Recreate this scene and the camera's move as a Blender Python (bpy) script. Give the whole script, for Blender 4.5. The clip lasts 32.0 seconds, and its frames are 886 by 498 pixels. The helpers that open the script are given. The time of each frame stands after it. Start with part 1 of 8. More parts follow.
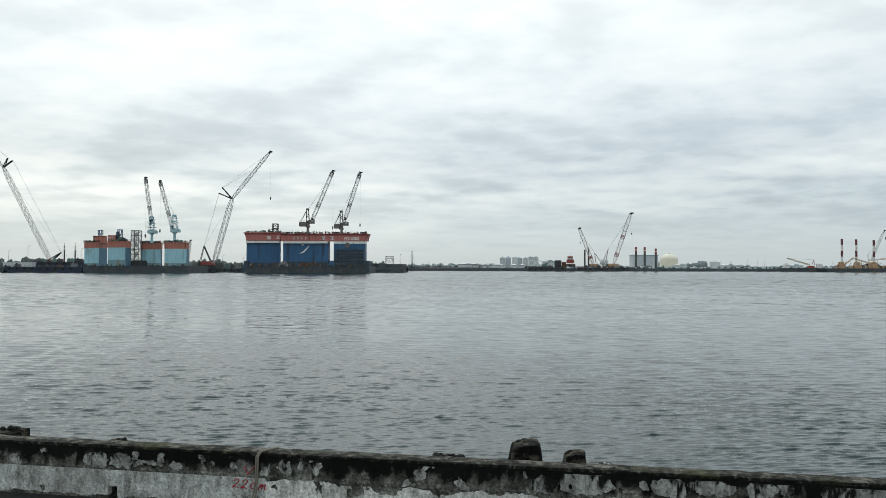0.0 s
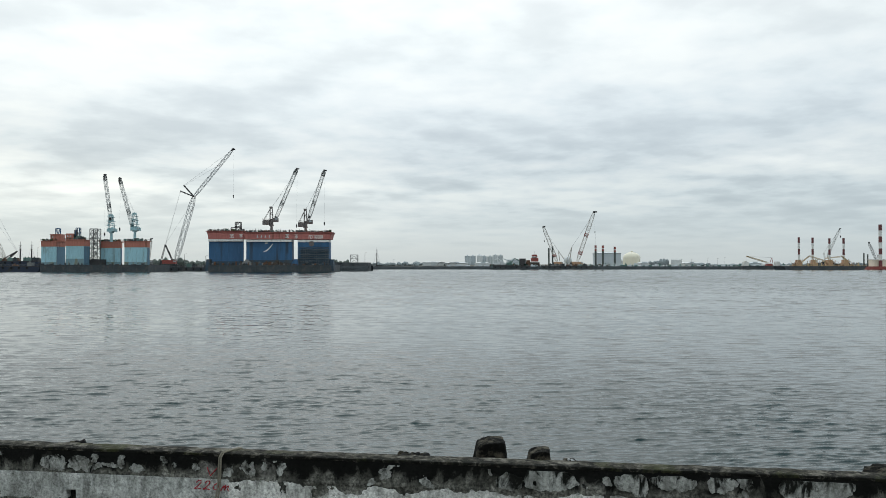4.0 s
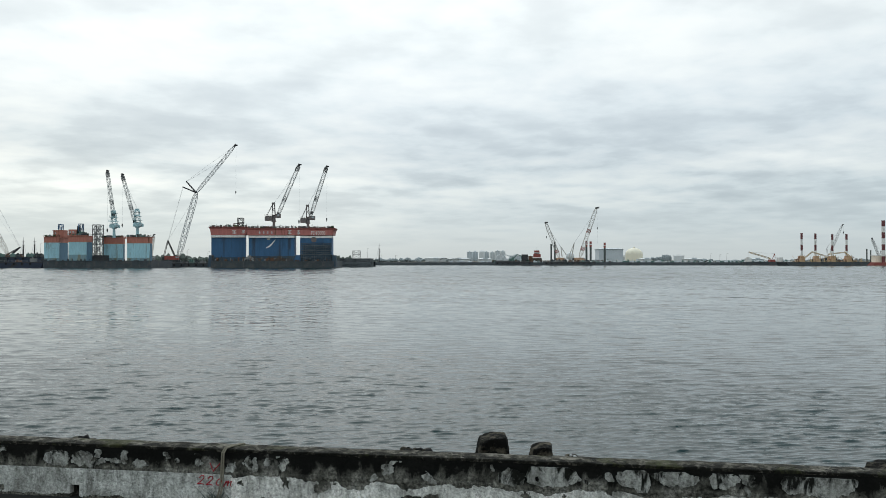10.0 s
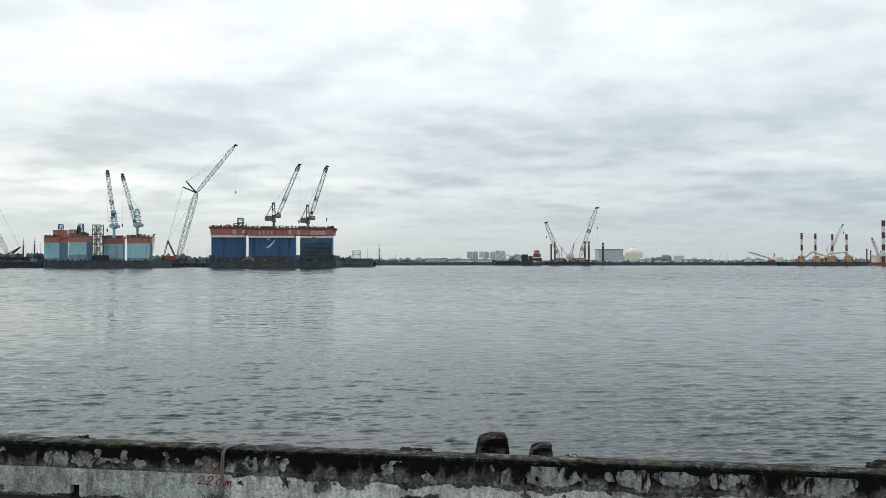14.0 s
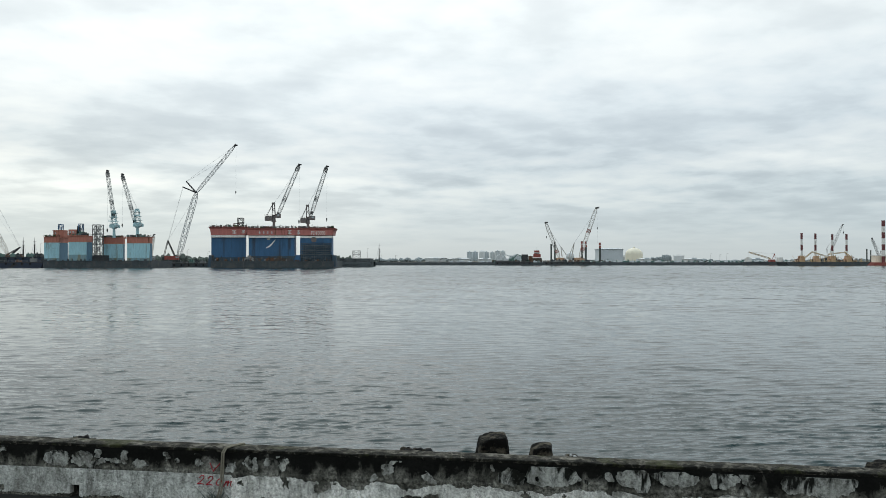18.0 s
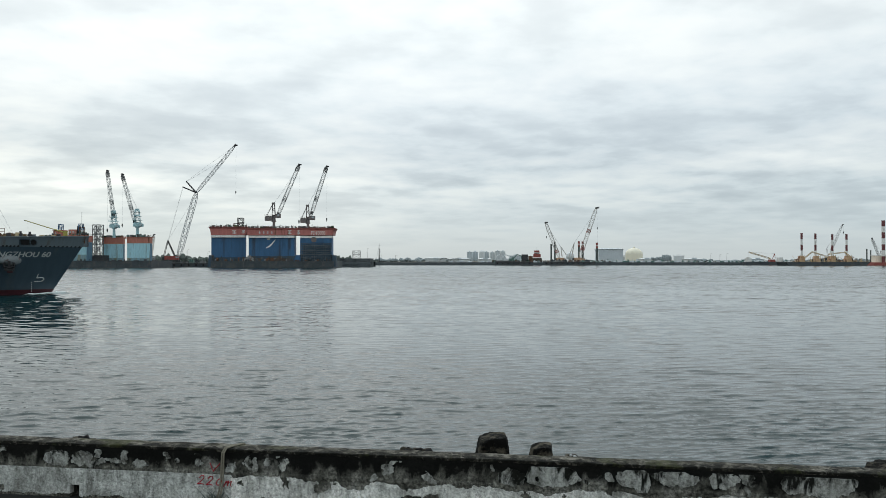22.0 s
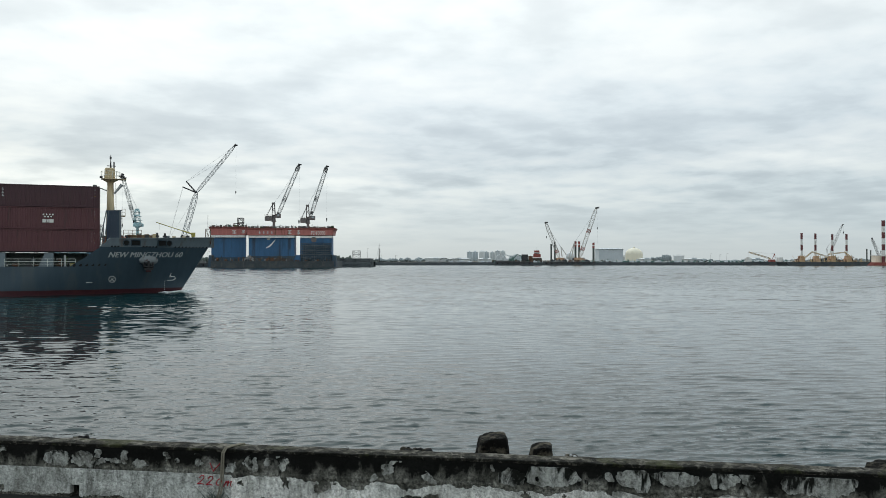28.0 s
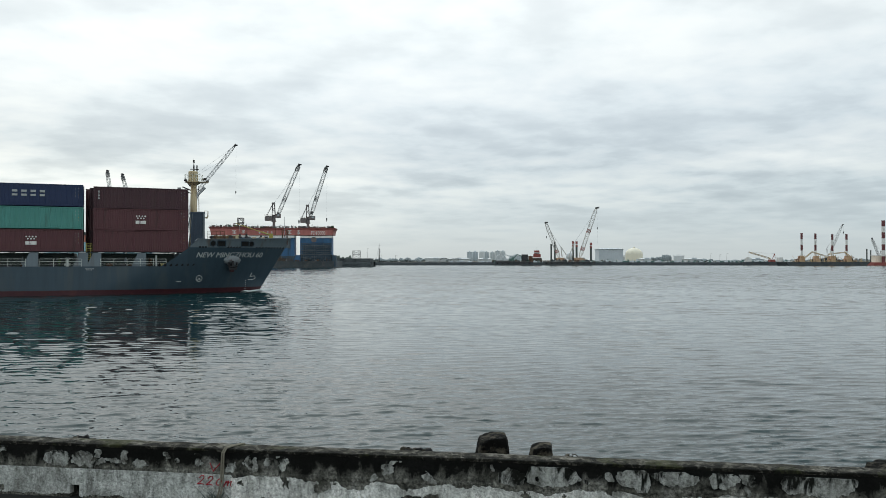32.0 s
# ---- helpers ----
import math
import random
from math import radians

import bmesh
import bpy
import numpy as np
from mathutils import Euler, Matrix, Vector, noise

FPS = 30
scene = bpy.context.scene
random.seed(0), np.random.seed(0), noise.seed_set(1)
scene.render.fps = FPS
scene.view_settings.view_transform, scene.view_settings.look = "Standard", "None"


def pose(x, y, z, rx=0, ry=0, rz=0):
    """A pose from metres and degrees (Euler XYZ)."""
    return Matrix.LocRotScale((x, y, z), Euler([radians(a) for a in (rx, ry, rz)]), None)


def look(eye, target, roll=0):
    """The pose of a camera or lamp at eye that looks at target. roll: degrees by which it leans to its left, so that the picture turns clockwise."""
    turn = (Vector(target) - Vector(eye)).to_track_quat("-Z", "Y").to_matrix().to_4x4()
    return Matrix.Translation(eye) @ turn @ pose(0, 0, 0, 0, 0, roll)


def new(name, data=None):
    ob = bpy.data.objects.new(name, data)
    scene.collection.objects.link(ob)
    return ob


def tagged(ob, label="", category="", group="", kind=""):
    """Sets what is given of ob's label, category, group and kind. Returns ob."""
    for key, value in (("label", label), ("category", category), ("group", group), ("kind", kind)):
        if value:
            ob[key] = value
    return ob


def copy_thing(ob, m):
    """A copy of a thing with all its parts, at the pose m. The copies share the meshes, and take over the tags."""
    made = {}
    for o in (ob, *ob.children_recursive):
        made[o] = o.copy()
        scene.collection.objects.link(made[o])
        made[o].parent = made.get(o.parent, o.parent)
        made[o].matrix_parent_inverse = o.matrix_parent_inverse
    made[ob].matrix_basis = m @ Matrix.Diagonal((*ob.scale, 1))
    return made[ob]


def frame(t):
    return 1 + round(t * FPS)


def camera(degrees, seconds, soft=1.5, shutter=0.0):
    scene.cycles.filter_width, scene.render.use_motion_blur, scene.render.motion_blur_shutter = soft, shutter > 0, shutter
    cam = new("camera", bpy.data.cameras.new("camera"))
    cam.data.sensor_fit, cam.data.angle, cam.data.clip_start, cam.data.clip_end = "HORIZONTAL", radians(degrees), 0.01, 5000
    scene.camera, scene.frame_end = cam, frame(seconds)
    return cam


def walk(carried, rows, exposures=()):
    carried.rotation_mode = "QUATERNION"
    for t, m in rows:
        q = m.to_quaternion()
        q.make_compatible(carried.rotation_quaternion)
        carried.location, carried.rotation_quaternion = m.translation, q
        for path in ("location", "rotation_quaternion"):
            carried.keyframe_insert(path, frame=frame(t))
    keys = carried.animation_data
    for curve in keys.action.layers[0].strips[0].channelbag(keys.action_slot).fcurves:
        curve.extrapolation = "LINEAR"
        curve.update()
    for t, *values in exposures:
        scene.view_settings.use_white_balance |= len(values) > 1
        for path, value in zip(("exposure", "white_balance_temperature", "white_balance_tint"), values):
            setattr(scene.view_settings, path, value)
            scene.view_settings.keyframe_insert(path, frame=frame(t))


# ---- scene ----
cam = camera(58.5, 32.0, soft=0.8)

# The camera stands 4.62 m over the water and only turns, by small angles.
EYE = (0.0, 0.0, 4.62)
PITCH = 90.82


def aim(left, up, roll=0.0):
    return pose(*EYE, PITCH + up, 0, left) @ pose(0, 0, 0, 0, 0, roll)


walk(cam, [(0.0, aim(2.374, 0.41, 0.1)), (0.5, aim(2.374, 0.40, 0.1)), (0.7, aim(2.3, 0.36)), (0.8, aim(1.93, 0.32)),
           (0.9, aim(1.29, 0.27)), (1.0, aim(0.72, 0.23)), (1.1, aim(0.26, 0.27)), (1.2, aim(0.02, 0.30)),
           (1.5, aim(0.0, 0.30)), (2.0, aim(-0.07, 0.25)), (2.5, aim(-0.08, 0.24)), (3.0, aim(-0.19, 0.25)),
           (3.5, aim(-0.19, 0.30)), (5.5, aim(-0.01, 0.25)), (6.0, aim(0.0, 0.22)), (6.5, aim(0.0, 0.11)),
           (7.0, aim(0.0, 0.0)), (9.0, aim(0, 0)), (32.0, aim(0, 0))])

# ---- world and sun: a bright overcast sky ----
SUN_EL, SUN_AZ = radians(50), radians(-10)
world = bpy.data.worlds.new("overcast_sky")
scene.world = world
world.use_nodes = True


def sky_nodes():
    nt = world.node_tree
    nd, ln = nt.nodes, nt.links
    nd.clear()

    def math_node(op, a, b=None, clamp=False):
        n = nd.new("ShaderNodeMath")
        n.operation, n.use_clamp = op, clamp
        for i, v in enumerate((a, b)):
            if v is None:
                continue
            if isinstance(v, (int, float)):
                n.inputs[i].default_value = v
            else:
                ln.new(v, n.inputs[i])
        return n.outputs[0]

    def mixed(fac, a, b):
        n = nd.new("ShaderNodeMix")
        n.data_type = "RGBA"
        for sock, v in ((n.inputs[0], fac), (n.inputs[6], a), (n.inputs[7], b)):
            if isinstance(v, (tuple, float)):
                sock.default_value = v
            else:
                ln.new(v, sock)
        return n.outputs[2]

    def ramp(fac, stops):
        n = nd.new("ShaderNodeValToRGB")
        ln.new(fac, n.inputs[0])
        el = n.color_ramp.elements
        while len(el) < len(stops):
            el.new(0.5)
        for e, (p, c) in zip(el, stops):
            e.position, e.color = p, (*c, 1)
        return n.outputs[0]

    def noise_of(vec, scale, detail, rough, dist=0.0):
        n = nd.new("ShaderNodeTexNoise")
        n.inputs["Scale"].default_value, n.inputs["Detail"].default_value = scale, detail
        n.inputs["Roughness"].default_value, n.inputs["Distortion"].default_value = rough, dist
        ln.new(vec, n.inputs["Vector"])
        return n.outputs[0]

    co = nd.new("ShaderNodeTexCoord").outputs["Generated"]
    sep = nd.new("ShaderNodeSeparateXYZ")
    ln.new(co, sep.inputs[0])
    up = math_node("MAXIMUM", sep.outputs[2], 0.0)
    # the cloud deck is flat, so clouds shrink towards the horizon
    den = math_node("ADD", up, 0.13)
    comb = nd.new("ShaderNodeCombineXYZ")
    ln.new(math_node("DIVIDE", sep.outputs[0], den), comb.inputs[0])
    ln.new(math_node("DIVIDE", sep.outputs[1], den), comb.inputs[1])
    comb.inputs[2].default_value = CLOUD_SEED
    big = noise_of(comb.outputs[0], 0.5, 3.0, 0.45, 0.5)
    mid = noise_of(comb.outputs[0], 1.7, 6.0, 0.50, 0.15)
    lump = noise_of(comb.outputs[0], 4.6, 4.0, 0.50, 0.1)
    cloud = math_node("ADD", math_node("MULTIPLY", big, 0.34), math_node("MULTIPLY", mid, 0.40))
    cloud = math_node("ADD", cloud, math_node("MULTIPLY", lump, 0.26))
    # heaps show a bright rim on the side of the light and a grey base
    off = nd.new("ShaderNodeVectorMath")
    off.operation = "ADD"
    ln.new(comb.outputs[0], off.inputs[0])
    off.inputs[1].default_value = (0.03, -0.16, 0.0)
    rim = math_node("SUBTRACT", noise_of(off.outputs[0], 2.8, 4.0, 0.5, 0.1), noise_of(comb.outputs[0], 2.8, 4.0, 0.5, 0.1))
    cloud = math_node("ADD", cloud, math_node("MULTIPLY", rim, 0.22))
    shade = ramp(cloud, [(0.38, (0.73, 0.765, 0.79)), (0.455, (0.85, 0.878, 0.893)), (0.50, (0.97, 0.995, 1.0)), (0.54, (1.06, 1.06, 1.05)), (0.60, (1.17, 1.15, 1.11))])
    # thin bright cloud overhead, greyer stratus low down, pale air at the horizon
    level = ramp(up, [(0.0, (0.565, 0.63, 0.64)), (0.04, (0.59, 0.66, 0.68)), (0.085, (0.65, 0.71, 0.725)),
                      (0.13, (0.64, 0.70, 0.725)), (0.20, (0.79, 0.85, 0.87)), (0.28, (0.90, 0.95, 0.95)), (0.38, (0.95, 0.98, 0.98)), (0.55, (0.84, 0.93, 0.96)), (1.0, (0.80, 0.92, 0.97))])
    amount = ramp(up, [(0.0, (0.0,) * 3), (0.035, (0.35,) * 3), (0.09, (0.95,) * 3), (0.15, (0.8,) * 3), (0.26, (0.6,) * 3)])
    prod = nd.new("ShaderNodeMix")
    prod.data_type, prod.blend_type = "RGBA", "MULTIPLY"
    prod.inputs[0].default_value = 1.0
    ln.new(level, prod.inputs[6])
    ln.new(shade, prod.inputs[7])
    clouds = mixed(amount, level, prod.outputs[2])
    # the veiled sun brightens the cloud round it
    dot = nd.new("ShaderNodeVectorMath")
    dot.operation = "DOT_PRODUCT"
    ln.new(co, dot.inputs[0])
    dot.inputs[1].default_value = (math.sin(SUN_AZ) * math.cos(SUN_EL), math.cos(SUN_AZ) * math.cos(SUN_EL), math.sin(SUN_EL))
    glow = math_node("MULTIPLY_ADD", math_node("POWER", math_node("MAXIMUM", dot.outputs["Value"], 0.0), 6.0), 0.30)
    glow.node.inputs[2].default_value = 0.90
    lit = nd.new("ShaderNodeVectorMath")
    lit.operation = "SCALE"
    ln.new(clouds, lit.inputs[0])
    ln.new(glow, lit.inputs["Scale"])
    clouds = lit.outputs[0]
    # low down, warm bright breaks on the sun's side, bluer grey away from it
    side = nd.new("ShaderNodeMapRange")
    side.inputs[1].default_value, side.inputs[2].default_value = -0.45, 0.45
    ln.new(sep.outputs[0], side.inputs[0])
    cast = ramp(side.outputs[0], [(0.0, (1.20, 1.165, 1.12)), (0.45, (1.03, 1.03, 1.04)), (1.0, (0.93, 0.955, 0.985))])
    low = ramp(up, [(0.0, (0.55,) * 3), (0.05, (1.0,) * 3), (0.14, (0.8,) * 3), (0.26, (0.15,) * 3), (0.6, (0.0,) * 3)])
    tint = nd.new("ShaderNodeMix")
    tint.data_type, tint.blend_type = "RGBA", "MULTIPLY"
    ln.new(low, tint.inputs[0])
    ln.new(clouds, tint.inputs[6])
    ln.new(cast, tint.inputs[7])
    clouds = tint.outputs[2]
    # three thin places in the low cloud let warmer light through
    for ax, az, wx, wz, gain in ((-0.45, 0.085, 0.16, 0.028, 0.20), (0.43, 0.124, 0.12, 0.020, 0.18), (-0.17, 0.075, 0.10, 0.05, 0.13)):
        e = []
        for sock, c, w in ((sep.outputs[0], ax, wx), (sep.outputs[2], az, wz)):
            e.append(math_node("POWER", math_node("ABSOLUTE", math_node("DIVIDE", math_node("SUBTRACT", sock, c), w)), 2.0))
        fall = math_node("POWER", 2.718, math_node("MULTIPLY", math_node("ADD", e[0], e[1]), -1.0))
        fall = math_node("MULTIPLY", math_node("MULTIPLY", fall, math_node("GREATER_THAN", sep.outputs[1], 0.0)), math_node("MULTIPLY", mid, 2.0 * gain))
        gleam = nd.new("ShaderNodeMix")
        gleam.data_type, gleam.blend_type = "RGBA", "ADD"
        ln.new(fall, gleam.inputs[0])
        ln.new(clouds, gleam.inputs[6])
        gleam.inputs[7].default_value = (0.78, 0.70, 0.58, 1)
        clouds = gleam.outputs[2]
    # the lower hemisphere is grey water light
    below = math_node("GREATER_THAN", 0.0, sep.outputs[2])
    clouds = mixed(below, clouds, (0.30, 0.33, 0.33, 1))
    sky = nd.new("ShaderNodeTexSky")
    sky.sky_type, sky.sun_disc, sky.sun_elevation, sky.sun_rotation = "NISHITA", False, SUN_EL, SUN_AZ
    bg1, bg2, add = nd.new("ShaderNodeBackground"), nd.new("ShaderNodeBackground"), nd.new("ShaderNodeAddShader")
    ln.new(clouds, bg1.inputs[0])
    ln.new(sky.outputs[0], bg2.inputs[0])
    bg1.inputs[1].default_value, bg2.inputs[1].default_value = SKY_LIGHT, 0.008
    ln.new(bg1.outputs[0], add.inputs[0])
    ln.new(bg2.outputs[0], add.inputs[1])
    ln.new(add.outputs[0], nd.new("ShaderNodeOutputWorld").inputs[0])


CLOUD_SEED, SKY_LIGHT = 3.7, 1.0
sky_nodes()
sun = new("sun", bpy.data.lights.new("sun", "SUN"))
sun.data.energy, sun.data.angle, sun.data.color = 0.6, radians(60), (1.0, 0.96, 0.9)
sun.matrix_world = look((0, 0, 0), (-math.sin(SUN_AZ) * math.cos(SUN_EL), -math.cos(SUN_AZ) * math.cos(SUN_EL), -math.sin(SUN_EL)))
scene.view_settings.exposure = 0.0


# ---- materials ----
def material(name, col, rough=0.6, metal=0.0, vary=0.25, scale=1.0, bump=0.0, stain=None, streak=False, grain=6.0):
    """A node material: colour that varies at two scales, optional stains (colour, amount) that may run down, fine relief."""
    m = bpy.data.materials.new(name)
    m.use_nodes = True
    nd, ln = m.node_tree.nodes, m.node_tree.links
    b = nd["Principled BSDF"]
    b.inputs["Roughness"].default_value, b.inputs["Metallic"].default_value = rough, metal
    b.inputs["Specular IOR Level"].default_value = 0.15 if rough > 0.75 else 0.4
    co = nd.new("ShaderNodeTexCoord").outputs["Object"]
    info = nd.new("ShaderNodeObjectInfo")
    shift = nd.new("ShaderNodeVectorMath")
    shift.operation = "ADD"
    ln.new(co, shift.inputs[0])
    ln.new(info.outputs["Random"], shift.inputs[1])
    mp = nd.new("ShaderNodeMapping")
    mp.inputs["Scale"].default_value = (scale, scale, scale * (0.12 if streak else 1.0))
    ln.new(shift.outputs[0], mp.inputs[0])
    n1, n2 = nd.new("ShaderNodeTexNoise"), nd.new("ShaderNodeTexNoise")
    for n, s, d in ((n1, 0.6, 5), (n2, grain, 4)):
        n.inputs["Scale"].default_value, n.inputs["Detail"].default_value = s, d
        n.inputs["Roughness"].default_value = 0.6
        ln.new(mp.outputs[0], n.inputs["Vector"])
    add = nd.new("ShaderNodeMath")
    add.operation = "ADD"
    ln.new(n1.outputs[0], add.inputs[0])
    ln.new(n2.outputs[0], add.inputs[1])
    rp = nd.new("ShaderNodeMapRange")
    rp.inputs[1].default_value, rp.inputs[2].default_value = 0.6, 1.4
    rp.inputs[3].default_value, rp.inputs[4].default_value = 1 - vary, 1 + vary
    ln.new(add.outputs[0], rp.inputs[0])
    mul = nd.new("ShaderNodeVectorMath")
    mul.operation = "SCALE"
    mul.inputs[0].default_value = col
    ln.new(rp.outputs[0], mul.inputs["Scale"])
    out = mul.outputs[0]
    if stain:
        n3 = nd.new("ShaderNodeTexNoise")
        n3.inputs["Scale"].default_value, n3.inputs["Detail"].default_value = 1.3, 6
        n3.inputs["Roughness"].default_value = 0.65
        ln.new(mp.outputs[0], n3.inputs["Vector"])
        r3 = nd.new("ShaderNodeMapRange")
        r3.inputs[1].default_value, r3.inputs[2].default_value = 0.62 - 0.3 * stain[1], 0.74 - 0.3 * stain[1]
        ln.new(n3.outputs[0], r3.inputs[0])
        mx = nd.new("ShaderNodeMix")
        mx.data_type = "RGBA"
        ln.new(r3.outputs[0], mx.inputs[0])
        ln.new(out, mx.inputs[6])
        mx.inputs[7].default_value = (*stain[0], 1)
        out = mx.outputs[2]
    ln.new(out, b.inputs["Base Color"])
    if bump:
        bp = nd.new("ShaderNodeBump")
        bp.inputs["Distance"].default_value = bump
        bp.inputs["Strength"].default_value = 0.8
        ln.new(add.outputs[0], bp.inputs["Height"])
        ln.new(bp.outputs[0], b.inputs["Normal"])
    return m


